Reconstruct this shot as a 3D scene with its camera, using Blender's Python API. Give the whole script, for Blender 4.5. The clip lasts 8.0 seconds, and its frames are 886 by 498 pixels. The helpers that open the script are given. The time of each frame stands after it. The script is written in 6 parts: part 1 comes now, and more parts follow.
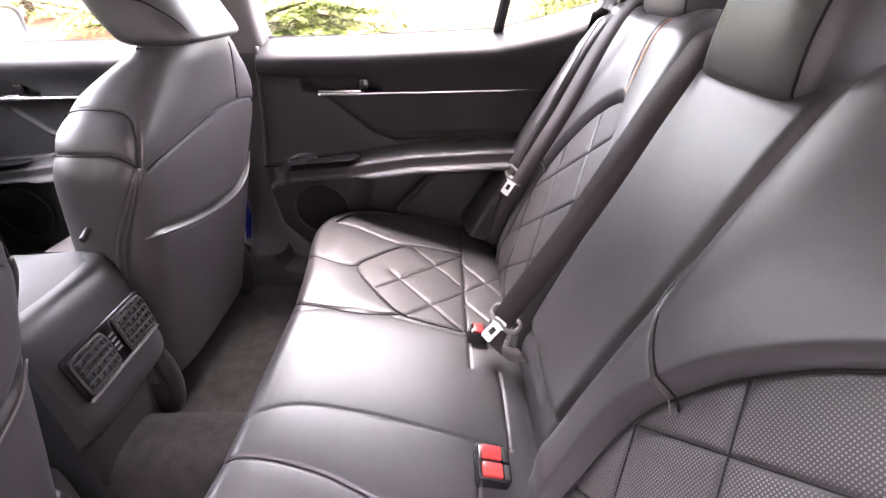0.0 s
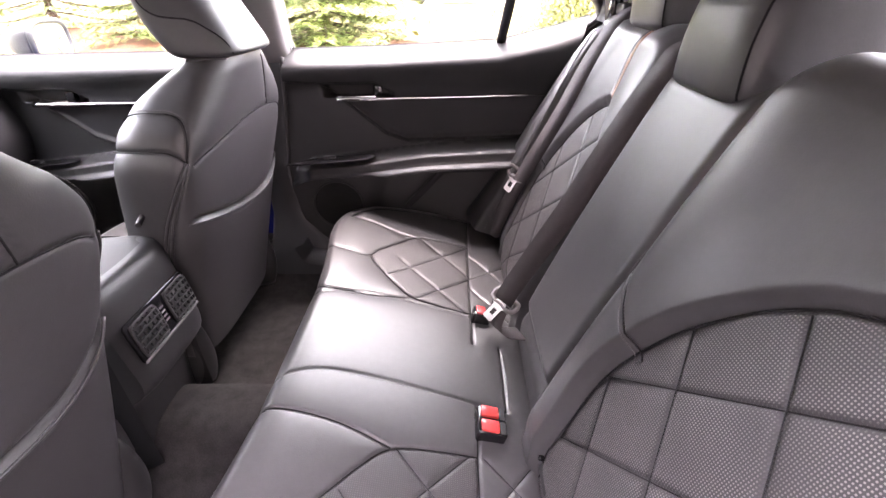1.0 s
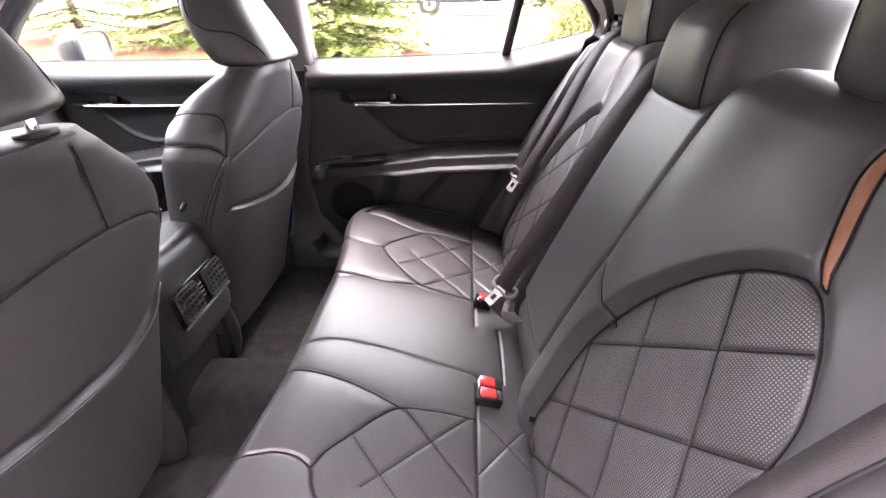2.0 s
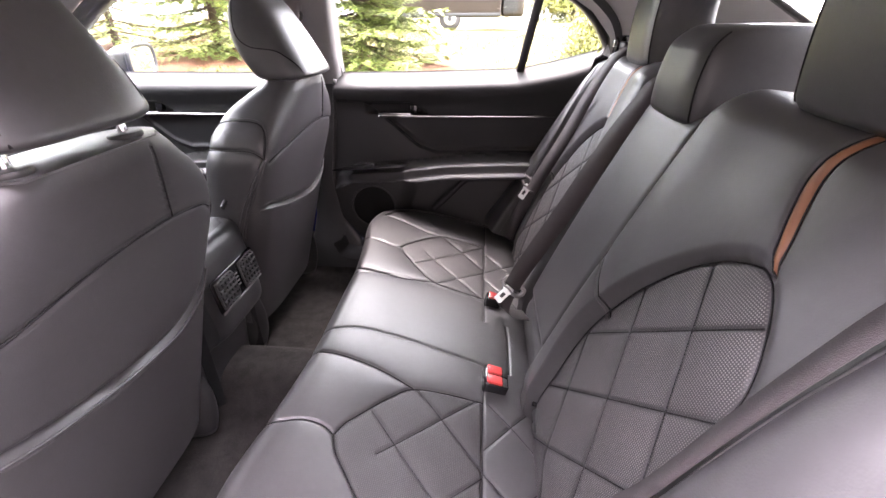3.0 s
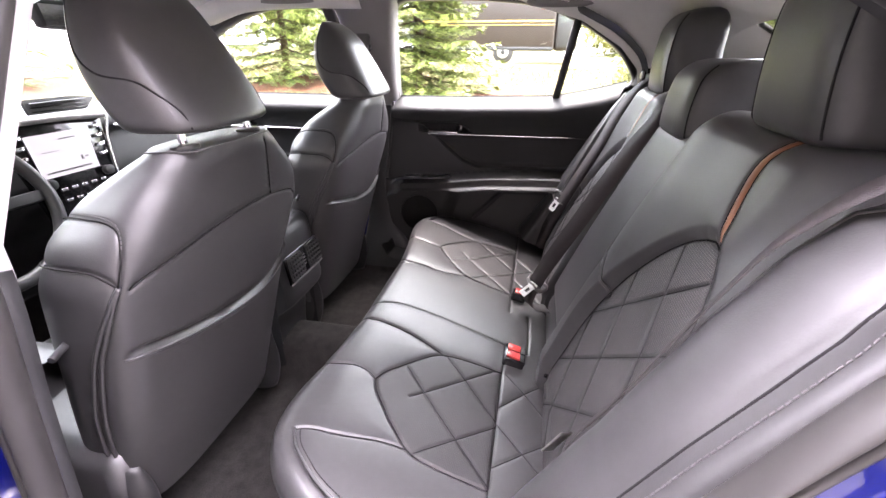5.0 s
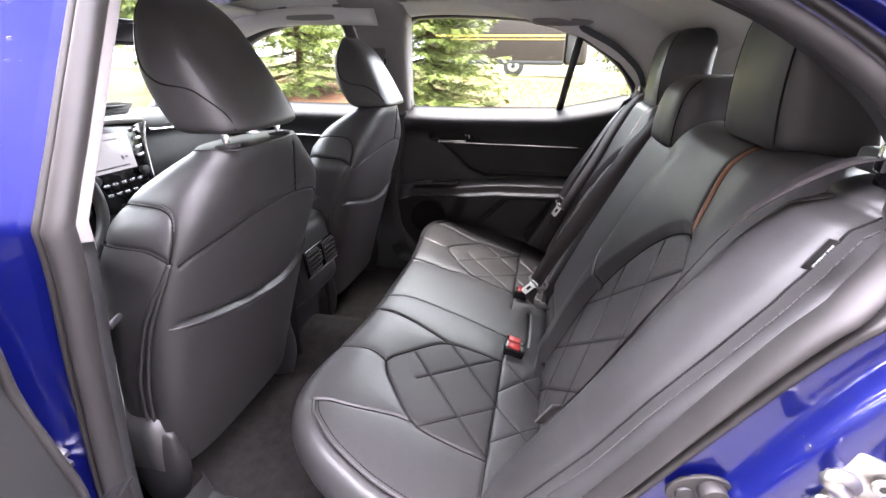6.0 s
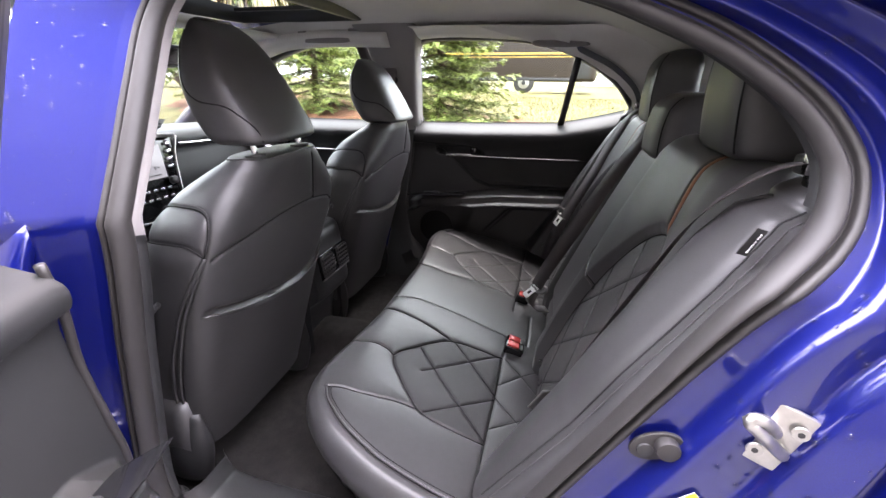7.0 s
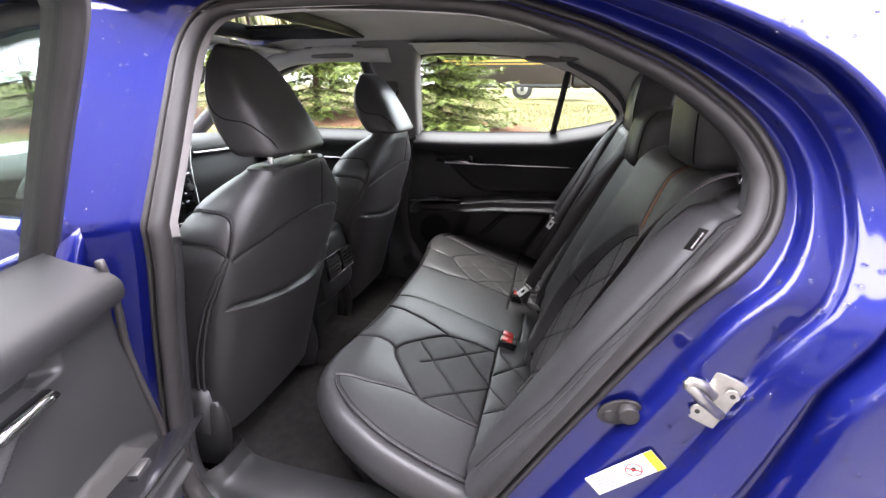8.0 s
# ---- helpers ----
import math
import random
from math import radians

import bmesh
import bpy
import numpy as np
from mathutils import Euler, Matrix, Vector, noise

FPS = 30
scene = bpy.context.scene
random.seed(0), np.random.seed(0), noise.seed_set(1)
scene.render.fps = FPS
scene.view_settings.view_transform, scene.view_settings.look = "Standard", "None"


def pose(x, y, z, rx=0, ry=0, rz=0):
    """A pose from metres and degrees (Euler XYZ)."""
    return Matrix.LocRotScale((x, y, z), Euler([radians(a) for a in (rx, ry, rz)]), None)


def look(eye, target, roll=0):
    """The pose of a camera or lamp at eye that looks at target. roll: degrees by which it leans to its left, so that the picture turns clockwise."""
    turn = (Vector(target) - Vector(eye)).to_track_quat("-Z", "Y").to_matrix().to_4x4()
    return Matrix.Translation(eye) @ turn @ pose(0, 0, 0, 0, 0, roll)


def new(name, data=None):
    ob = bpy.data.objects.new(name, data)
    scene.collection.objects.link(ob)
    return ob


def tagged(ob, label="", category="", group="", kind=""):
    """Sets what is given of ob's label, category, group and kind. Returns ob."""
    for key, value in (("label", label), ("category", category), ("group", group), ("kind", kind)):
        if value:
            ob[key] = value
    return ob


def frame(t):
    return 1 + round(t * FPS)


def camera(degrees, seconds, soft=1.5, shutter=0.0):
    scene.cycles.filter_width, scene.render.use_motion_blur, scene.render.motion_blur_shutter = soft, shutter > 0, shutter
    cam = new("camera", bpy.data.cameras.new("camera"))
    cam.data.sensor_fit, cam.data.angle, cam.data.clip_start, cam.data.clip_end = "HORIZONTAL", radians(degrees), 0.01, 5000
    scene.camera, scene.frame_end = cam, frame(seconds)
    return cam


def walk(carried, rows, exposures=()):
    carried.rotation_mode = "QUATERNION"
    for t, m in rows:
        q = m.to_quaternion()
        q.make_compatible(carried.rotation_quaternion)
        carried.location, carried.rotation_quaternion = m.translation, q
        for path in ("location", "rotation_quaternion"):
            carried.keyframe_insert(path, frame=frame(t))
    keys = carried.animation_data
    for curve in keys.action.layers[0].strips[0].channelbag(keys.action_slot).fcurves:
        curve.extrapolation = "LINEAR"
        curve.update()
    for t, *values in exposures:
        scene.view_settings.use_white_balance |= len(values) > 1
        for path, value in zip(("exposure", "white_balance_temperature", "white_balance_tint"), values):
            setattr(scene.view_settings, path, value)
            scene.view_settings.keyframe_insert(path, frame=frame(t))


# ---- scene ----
cam = camera(90.6, 8.0)
PATH = [
    (0, (0.005, -0.568, 1.189), (-0.012, 1.139, 0.148), -1.0),
    (0.5, (0.006, -0.624, 1.197), (-0.035, 1.088, 0.164), -1.3),
    (1, (0.014, -0.68, 1.211), (-0.047, 1.039, 0.19), -1.5),
    (1.5, (0.021, -0.742, 1.219), (-0.058, 0.985, 0.215), -1.3),
    (2.8, (0.018, -0.875, 1.241), (-0.114, 0.88, 0.29), -0.3),
    (3, (0.027, -0.892, 1.244), (-0.133, 0.866, 0.303), -0.5),
    (3.5, (0.043, -0.937, 1.244), (-0.164, 0.829, 0.329), -0.2),
    (4, (0.056, -0.987, 1.248), (-0.203, 0.786, 0.359), -0.1),
    (4.5, (0.065, -1.039, 1.246), (-0.249, 0.739, 0.385), -0.0),
    (5, (0.074, -1.095, 1.245), (-0.282, 0.689, 0.413), 0.2),
    (6.3, (0.111, -1.222, 1.249), (-0.309, 0.579, 0.487), 0.7),
    (6.5, (0.121, -1.239, 1.248), (-0.318, 0.565, 0.506), 0.6),
    (7, (0.138, -1.286, 1.255), (-0.313, 0.523, 0.53), 0.5),
    (7.5, (0.155, -1.336, 1.267), (-0.299, 0.476, 0.554), 0.3),
    (8, (0.168, -1.381, 1.281), (-0.286, 0.436, 0.579), 0.3),
]
EXPOSURE = [(0, 5.55, 6750, 36), (1.5, 5.2, 6800, 36), (3.0, 4.92, 6750, 33), (5.0, 4.85, 6650, 29), (5.4, 4.7, 6600, 27), (6.3, 4.22, 6500, 25), (6.8, 3.98, 6500, 24), (7.4, 3.72, 6500, 22), (8, 3.7, 6500, 21)]
walk(cam, [(t, look(eye, target, roll)) for t, eye, target, roll in PATH], EXPOSURE)


# ---- world and light ----
world = bpy.data.worlds.new("overcast_sky")
scene.world = world
world.use_nodes = True
wn, wl = world.node_tree.nodes, world.node_tree.links
sky = wn.new("ShaderNodeTexSky")
sky.sky_type = "NISHITA"
sky.sun_disc = False
sky.sun_elevation, sky.sun_rotation = radians(68), radians(10)
sky.air_density, sky.dust_density, sky.ozone_density = 1.0, 4.0, 1.0
haze = wn.new("ShaderNodeMix")
haze.data_type = "RGBA"
haze.inputs[0].default_value = 0.75
haze.inputs[7].default_value = (9.0, 9.1, 9.4, 1)
wl.new(sky.outputs[0], haze.inputs[6])
tcw, sep, ramp, dim = wn.new("ShaderNodeTexCoord"), wn.new("ShaderNodeSeparateXYZ"), wn.new("ShaderNodeMapRange"), wn.new("ShaderNodeVectorMath")
dim.operation = "SCALE"
ramp.inputs[1].default_value, ramp.inputs[2].default_value, ramp.inputs[3].default_value, ramp.inputs[4].default_value = 0.0, 0.95, 0.95, 1.35
wl.new(tcw.outputs["Generated"], sep.inputs[0])
wl.new(sep.outputs[2], ramp.inputs[0])
wl.new(haze.outputs[2], dim.inputs[0])
wl.new(ramp.outputs[0], dim.inputs["Scale"])
wl.new(dim.outputs[0], wn["Background"].inputs[0])
wn["Background"].inputs[1].default_value = 0.15
sun = new("sun", bpy.data.lights.new("sun", "SUN"))
sun.data.energy, sun.data.angle, sun.data.color = 0.5, radians(35), (1.0, 0.97, 0.92)
sun.matrix_world = look((0.4, 2.4, 6), (0.0, 0, 0))


# ---- materials ----
def material(name, color, rough=0.5, metal=0.0, bump=(), var=(), coat=0.0, spec=0.5, sheen=0.0, uv=False):
    """A node material: bump rows (scale, strength, distance), var rows (scale, amount) of brightness noise."""
    m = bpy.data.materials.new(name)
    m.use_nodes = True
    n, l = m.node_tree.nodes, m.node_tree.links
    b = n["Principled BSDF"]
    b.inputs["Base Color"].default_value = (*color, 1)
    b.inputs["Roughness"].default_value = rough
    b.inputs["Metallic"].default_value = metal
    b.inputs["Coat Weight"].default_value = coat
    b.inputs["Coat Roughness"].default_value = 0.04
    b.inputs["Specular IOR Level"].default_value = spec
    b.inputs["Sheen Weight"].default_value = sheen
    tc = n.new("ShaderNodeTexCoord")
    src = tc.outputs["UV" if uv else "Object"]
    last = None
    for scale, amount in var:
        t = n.new("ShaderNodeTexNoise")
        t.inputs["Scale"].default_value, t.inputs["Detail"].default_value = scale, 5
        l.new(src, t.inputs["Vector"])
        r = n.new("ShaderNodeMapRange")
        r.inputs[1].default_value, r.inputs[2].default_value = 0.3, 0.7
        r.inputs[3].default_value, r.inputs[4].default_value = 1 - amount, 1 + amount
        l.new(t.outputs["Fac"], r.inputs[0])
        mx = n.new("ShaderNodeVectorMath")
        mx.operation = "SCALE"
        if last is None:
            mx.inputs[0].default_value = color
        else:
            l.new(last, mx.inputs[0])
        l.new(r.outputs[0], mx.inputs["Scale"])
        last = mx.outputs[0]
        rr = n.new("ShaderNodeMapRange")
        rr.inputs[3].default_value, rr.inputs[4].default_value = max(0.02, rough * (1 - amount * 0.6)), min(1, rough * (1 + amount * 0.6))
        l.new(t.outputs["Fac"], rr.inputs[0])
        l.new(rr.outputs[0], b.inputs["Roughness"])
    if last is not None:
        l.new(last, b.inputs["Base Color"])
    prev = None
    for scale, strength, dist in bump:
        t = n.new("ShaderNodeTexVoronoi" if scale > 250 else "ShaderNodeTexNoise")
        t.inputs["Scale"].default_value = scale
        l.new(src, t.inputs["Vector"])
        bp = n.new("ShaderNodeBump")
        bp.inputs["Strength"].default_value, bp.inputs["Distance"].default_value = strength, dist
        l.new(t.outputs[0], bp.inputs["Height"])
        if prev:
            l.new(prev, bp.inputs["Normal"])
        prev = bp.outputs[0]
    if prev:
        l.new(prev, b.inputs["Normal"])
    return m


LEATHER = material("black_leather", (0.036, 0.0352, 0.0358), 0.40, bump=((420, 0.12, 0.0005), (14, 0.06, 0.004)), var=((6, 0.10), (70, 0.06)), spec=0.50)
TRIM = material("black_soft_trim", (0.021, 0.021, 0.022), 0.56, bump=((600, 0.22, 0.0004),), var=((8, 0.10),), spec=0.22)
PLASTIC = material("dark_plastic", (0.021, 0.021, 0.0215), 0.45, bump=((700, 0.2, 0.0003),), var=((10, 0.1),))
GLOSSBLACK = material("gloss_black_plastic", (0.008, 0.008, 0.009), 0.12)
CARPET = material("dark_grey_carpet", (0.038, 0.035, 0.034), 0.95, bump=((900, 0.9, 0.002), (120, 0.4, 0.002)), var=((30, 0.25), (400, 0.25)), spec=0.1)
HEADLINER = material("grey_headliner_fabric", (0.62, 0.605, 0.58), 0.9, bump=((800, 0.3, 0.0005),), var=((5, 0.05),), spec=0.1)
PILLAR = material("light_grey_pillar_trim", (0.20, 0.188, 0.184), 0.6, bump=((700, 0.2, 0.0003),), var=((9, 0.04),))
BLUE = material("blue_metallic_paint", (0.0022, 0.006, 0.120), 0.40, metal=0.40, coat=1.0, spec=0.30, bump=((1500, 0.04, 0.0002),), var=((900, 0.15),))
BLUE.node_tree.nodes["Principled BSDF"].inputs["Coat IOR"].default_value = 1.52
RUBBER = material("black_rubber", (0.024, 0.022, 0.0215), 0.5, bump=((60, 0.15, 0.001),), var=((20, 0.15),))
CHROME = material("chrome", (0.75, 0.75, 0.77), 0.12, metal=1.0, var=((30, 0.05),))
LATCH = material("satin_steel", (0.80, 0.79, 0.78), 0.38, metal=0.75, var=((40, 0.06),))
STEEL = material("zinc_plated_steel", (0.46, 0.45, 0.42), 0.40, metal=1.0, bump=((150, 0.15, 0.001),), var=((60, 0.15),))
WEB = material("black_belt_webbing", (0.026, 0.0205, 0.021), 0.7, bump=((500, 0.5, 0.0006),), var=((200, 0.15),))
RED = material("red_buckle_button", (0.50, 0.05, 0.045), 0.25, var=((40, 0.05),))
BROWN = material("tan_leather_accent", (0.17, 0.066, 0.028), 0.5, bump=((420, 0.2, 0.0005),), var=((30, 0.1),))
WHITE = material("white_sticker", (0.85, 0.85, 0.85), 0.4, var=((60, 0.03),))
YELLOW = material("yellow_print", (0.75, 0.55, 0.03), 0.4, var=((60, 0.03),))
INK = material("dark_print", (0.02, 0.02, 0.02), 0.5)
REDINK = material("red_print", (0.6, 0.05, 0.05), 0.5)
THREAD = material("dark_seam_thread", (0.014, 0.0135, 0.014), 0.8, spec=0.1)
LTHREAD = material("grey_stitch_thread", (0.075, 0.071, 0.073), 0.7)
GRASS_G = material("lawn_ground", (0.105, 0.092, 0.038), 0.9, bump=((40, 0.7, 0.03),), var=((1.2, 0.3), (25, 0.35)), spec=0.1)
BARK = material("spruce_bark", (0.10, 0.065, 0.045), 0.9, bump=((40, 0.6, 0.01),), var=((25, 0.3),))
VANB = material("dark_brown_van_paint", (0.022, 0.015, 0.012), 0.35, var=((3, 0.1),))
GOLD = material("gold_stripe", (0.5, 0.33, 0.06), 0.4)
CREAM = material("pale_siding", (0.75, 0.74, 0.7), 0.8, var=((3, 0.05),))
GREYPL = material("grey_moulded_plastic", (0.13, 0.12, 0.12), 0.5, var=((30, 0.1),))
MULCH = material("brown_needle_litter", (0.13, 0.06, 0.035), 0.95, bump=((60, 0.8, 0.02),), var=((18, 0.4),), spec=0.1)


def glass_material(name, color, rough=0.0):
    m = bpy.data.materials.new(name)
    m.use_nodes = True
    n, l = m.node_tree.nodes, m.node_tree.links
    n.remove(n["Principled BSDF"])
    tr, gl, mix, lw, pw, sc = n.new("ShaderNodeBsdfTransparent"), n.new("ShaderNodeBsdfGlossy"), n.new("ShaderNodeMixShader"), n.new("ShaderNodeLayerWeight"), n.new("ShaderNodeMath"), n.new("ShaderNodeMath")
    tr.inputs[0].default_value = (*color, 1)
    gl.inputs["Roughness"].default_value = rough
    lw.inputs[0].default_value = 0.5
    pw.operation, sc.operation = "POWER", "MULTIPLY_ADD"
    pw.inputs[1].default_value = 5
    sc.inputs[1].default_value, sc.inputs[2].default_value = 0.8, 0.04
    l.new(lw.outputs["Facing"], pw.inputs[0])
    l.new(pw.outputs[0], sc.inputs[0])
    l.new(sc.outputs[0], mix.inputs[0])
    l.new(tr.outputs[0], mix.inputs[1])
    l.new(gl.outputs[0], mix.inputs[2])
    l.new(mix.outputs[0], n["Material Output"].inputs[0])
    return m


GLASS = glass_material("tinted_car_glass", (0.84, 0.89, 0.86))
SCREENGLASS = glass_material("windscreen_glass", (0.80, 0.85, 0.83))
ROOFGLASS = glass_material("dark_sunroof_glass", (0.14, 0.15, 0.15))


def perforated_material(name, backing):
    """Leather with rows of fine round perforations, over a paler backing."""
    m = material(name, (0.03, 0.029, 0.03), 0.48, spec=0.40, uv=True)
    n, l = m.node_tree.nodes, m.node_tree.links
    b = n["Principled BSDF"]
    tc = n.new("ShaderNodeTexCoord")
    v = n.new("ShaderNodeTexVoronoi")
    v.voronoi_dimensions = "2D"
    v.inputs["Scale"].default_value = 300
    v.inputs["Randomness"].default_value = 0.0
    l.new(tc.outputs["UV"], v.inputs["Vector"])
    r = n.new("ShaderNodeMapRange")
    r.inputs[1].default_value, r.inputs[2].default_value = 0.20, 0.34
    r.inputs[3].default_value, r.inputs[4].default_value = 1.0, 0.0
    l.new(v.outputs["Distance"], r.inputs[0])
    no = n.new("ShaderNodeTexNoise")
    no.inputs["Scale"].default_value = 9
    l.new(tc.outputs["UV"], no.inputs["Vector"])
    mu = n.new("ShaderNodeMath")
    mu.operation = "MULTIPLY"
    l.new(r.outputs[0], mu.inputs[0])
    l.new(no.outputs[0], mu.inputs[1])
    at = n.new("ShaderNodeAttribute")
    at.attribute_name = "open"
    mo = n.new("ShaderNodeMath")
    mo.operation = "MULTIPLY"
    l.new(mu.outputs[0], mo.inputs[0])
    l.new(at.outputs["Fac"], mo.inputs[1])
    mu = mo
    mx = n.new("ShaderNodeMix")
    mx.data_type = "RGBA"
    mx.inputs[6].default_value, mx.inputs[7].default_value = (0.021, 0.020, 0.0202, 1), (*backing, 1)
    l.new(mu.outputs[0], mx.inputs[0])
    l.new(mx.outputs[2], b.inputs["Base Color"])
    bp = n.new("ShaderNodeBump")
    bp.inputs["Strength"].default_value, bp.inputs["Distance"].default_value = 0.4, 0.0008
    bp.invert = True
    l.new(r.outputs[0], bp.inputs["Height"])
    l.new(bp.outputs[0], b.inputs["Normal"])
    return m


PERF = perforated_material("perforated_black_leather", (0.21, 0.19, 0.185))
PERF_SEAT = perforated_material("fine_perforated_leather", (0.075, 0.07, 0.07))
GRILLE = material("black_speaker_mesh", (0.010, 0.010, 0.010), 0.7, bump=((330, 0.8, 0.002),), var=((20, 0.1),), spec=0.2)


# ---- mesh helpers ----
def thing(name, label, category, at=(0, 0, 0), group="", kind=""):
    ob = new(name)
    ob.location = at
    ob.empty_display_size = 0.05
    return tagged(ob, label, category, group, kind)


PLACE = [None]


def placed(me):
    if PLACE[0] is not None:
        me.transform(PLACE[0])
        if PLACE[0].determinant() < 0:
            me.flip_normals()


def mesh(name, verts, faces, mat, parent=None, label="", uvs=None, smooth=True):
    """One mesh object from arrays of vertices and quads or polygons, under its parent."""
    me = bpy.data.meshes.new(name)
    me.from_pydata([tuple(v) for v in np.asarray(verts, float)], [], [tuple(int(i) for i in f) for f in faces])
    if uvs is not None:
        lay = me.uv_layers.new(name="UVMap")
        idx = np.empty(len(me.loops), int)
        me.loops.foreach_get("vertex_index", idx)
        lay.data.foreach_set("uv", np.asarray(uvs, float)[idx].ravel())
    if smooth:
        me.polygons.foreach_set("use_smooth", np.ones(len(me.polygons), bool))
    me.materials.append(mat)
    placed(me)
    me.update()
    ob = new(name, me)
    if parent is not None:
        ob.parent = parent
        ob.matrix_parent_inverse = parent.matrix_basis.inverted()
        if label:
            ob["label"] = label
    return ob


def part(name, bm, mat, parent=None, label="", smooth=False):
    me = bpy.data.meshes.new(name)
    bm.normal_update()
    bm.to_mesh(me)
    bm.free()
    if smooth:
        me.polygons.foreach_set("use_smooth", np.ones(len(me.polygons), bool))
        me.set_sharp_from_angle(angle=radians(40))
    me.materials.append(mat)
    placed(me)
    ob = new(name, me)
    if parent is not None:
        ob.parent = parent
        ob.matrix_parent_inverse = parent.matrix_basis.inverted()
    if label:
        ob["label"] = label
    return ob


def quads(n, m, keep=None, closed=False):
    """Faces of an n x m grid of vertices (row by row); closed joins the last column to the first."""
    i, j = np.meshgrid(np.arange(n - 1), np.arange(m if closed else m - 1), indexing="ij")
    k = (j + 1) % m
    f = np.stack([i * m + j, i * m + k, (i + 1) * m + k, (i + 1) * m + j], -1)
    return f[keep] if keep is not None else f.reshape(-1, 4)


def used(verts, faces, uvs=None):
    """Drops the vertices that no face uses."""
    ids, inv = np.unique(faces, return_inverse=True)
    return verts[ids], inv.reshape(faces.shape), (uvs[ids] if uvs is not None else None)


def curve(points, n=40):
    """A smooth line (Catmull-Rom) through points, n samples evenly along it."""
    p = np.asarray(points, float)
    q = np.vstack([2 * p[0] - p[1], p, 2 * p[-1] - p[-2]])
    out = []
    for i in range(len(p) - 1):
        a, b, c, d = q[i:i + 4]
        for t in np.linspace(0, 1, 24, endpoint=False):
            out.append(0.5 * (2 * b + (c - a) * t + (2 * a - 5 * b + 4 * c - d) * t * t + (3 * b - a - 3 * c + d) * t ** 3))
    out.append(p[-1])
    out = np.array(out)
    s = np.r_[0, np.cumsum(np.linalg.norm(np.diff(out, axis=0), axis=1))]
    return np.stack([np.interp(np.linspace(0, s[-1], n), s, out[:, k]) for k in range(p.shape[1])], -1)


def to_lines(pts, lines):
    """Distance of points to the nearest of several polylines, and the nearest place on them."""
    best, near = np.full(len(pts), 9.0), pts.copy()
    for ln in lines:
        ln = np.asarray(ln, float)
        for a, b in zip(ln[:-1], ln[1:]):
            d = b - a
            t = np.clip(((pts - a) @ d) / max(d @ d, 1e-12), 0, 1)
            q = a + t[:, None] * d
            r = np.linalg.norm(pts - q, axis=1)
            w = r < best
            best[w], near[w] = r[w], q[w]
    return best, near


def inside(pts, poly):
    x, y, c = pts[:, 0], pts[:, 1], np.zeros(len(pts), bool)
    p = np.asarray(poly)
    for (x0, y0), (x1, y1) in zip(p, np.roll(p, -1, 0)):
        c ^= ((y0 > y) != (y1 > y)) & (x < (x1 - x0) * (y - y0) / (y1 - y0 + 1e-15) + x0)
    return c


def frames_along(pts, up=(0, 0, 1), closed=False):
    p = np.asarray(pts, float)
    t = (np.roll(p, -1, 0) - np.roll(p, 1, 0)) if closed else np.gradient(p, axis=0)
    t /= np.linalg.norm(t, axis=1)[:, None] + 1e-12
    u = np.asarray(up, float) + np.zeros_like(p)
    b = np.cross(t, u)
    b /= np.linalg.norm(b, axis=1)[:, None] + 1e-9
    return p, t, b, np.cross(b, t)


def sweep(name, pts, profile, mat, parent=None, label="", up=(0, 0, 1), closed=False, caps=True, scale=None):
    """Sweeps a closed 2D profile (sideways, upwards) along a line."""
    p, t, b, u = frames_along(pts, up, closed)
    pr = np.asarray(profile, float)
    s = np.ones(len(p)) if scale is None else np.asarray(scale)
    v = p[:, None] + (b[:, None] * pr[None, :, 0, None] + u[:, None] * pr[None, :, 1, None]) * s[:, None, None]
    n, m = v.shape[:2]
    v = v.reshape(-1, 3)
    if closed:
        f = [tuple(q) for q in quads(n, m, closed=True)] + [((n - 1) * m + j, (n - 1) * m + (j + 1) % m, (j + 1) % m, j) for j in range(m)]
    else:
        f = [tuple(q) for q in quads(n, m, closed=True)]
        if caps:
            f += [tuple(range(m))[::-1], tuple(range((n - 1) * m, n * m))]
    return mesh(name, v, f, mat, parent, label)


def circle(r, k=8, squash=1.0):
    a = np.linspace(0, 2 * math.pi, k, endpoint=False)
    return np.stack([r * np.cos(a), r * squash * np.sin(a)], -1)


def tube(name, pts, r, mat, parent=None, label="", k=7, up=(0, 0, 1), closed=False):
    return sweep(name, pts, circle(r, k), mat, parent, label, up, closed)


def loft(name, rings, mat, parent=None, label="", caps=True):
    v = np.asarray(rings, float)
    n, m = v.shape[:2]
    f = [tuple(q) for q in quads(n, m, closed=True)]
    if caps:
        f += [tuple(range(m))[::-1], tuple(range((n - 1) * m, n * m))]
    return mesh(name, v.reshape(-1, 3), f, mat, parent, label)


def box(name, lo, hi, mat, parent=None, label="", bevel=0.004, seg=2, m=None, taper=1.0):
    bm = bmesh.new()
    bmesh.ops.create_cube(bm, size=1)
    lo, hi = Vector(lo), Vector(hi)
    for v in bm.verts:
        if v.co.z > 0:
            v.co.x *= taper
            v.co.y *= taper
        v.co = Vector(((lo[k] + hi[k]) / 2 + v.co[k] * (hi[k] - lo[k]) for k in range(3)))
    if bevel:
        bmesh.ops.bevel(bm, geom=bm.edges[:], offset=bevel, segments=seg, affect="EDGES", profile=0.5)
    if m is not None:
        bm.transform(m)
    return part(name, bm, mat, parent, label, smooth=True)


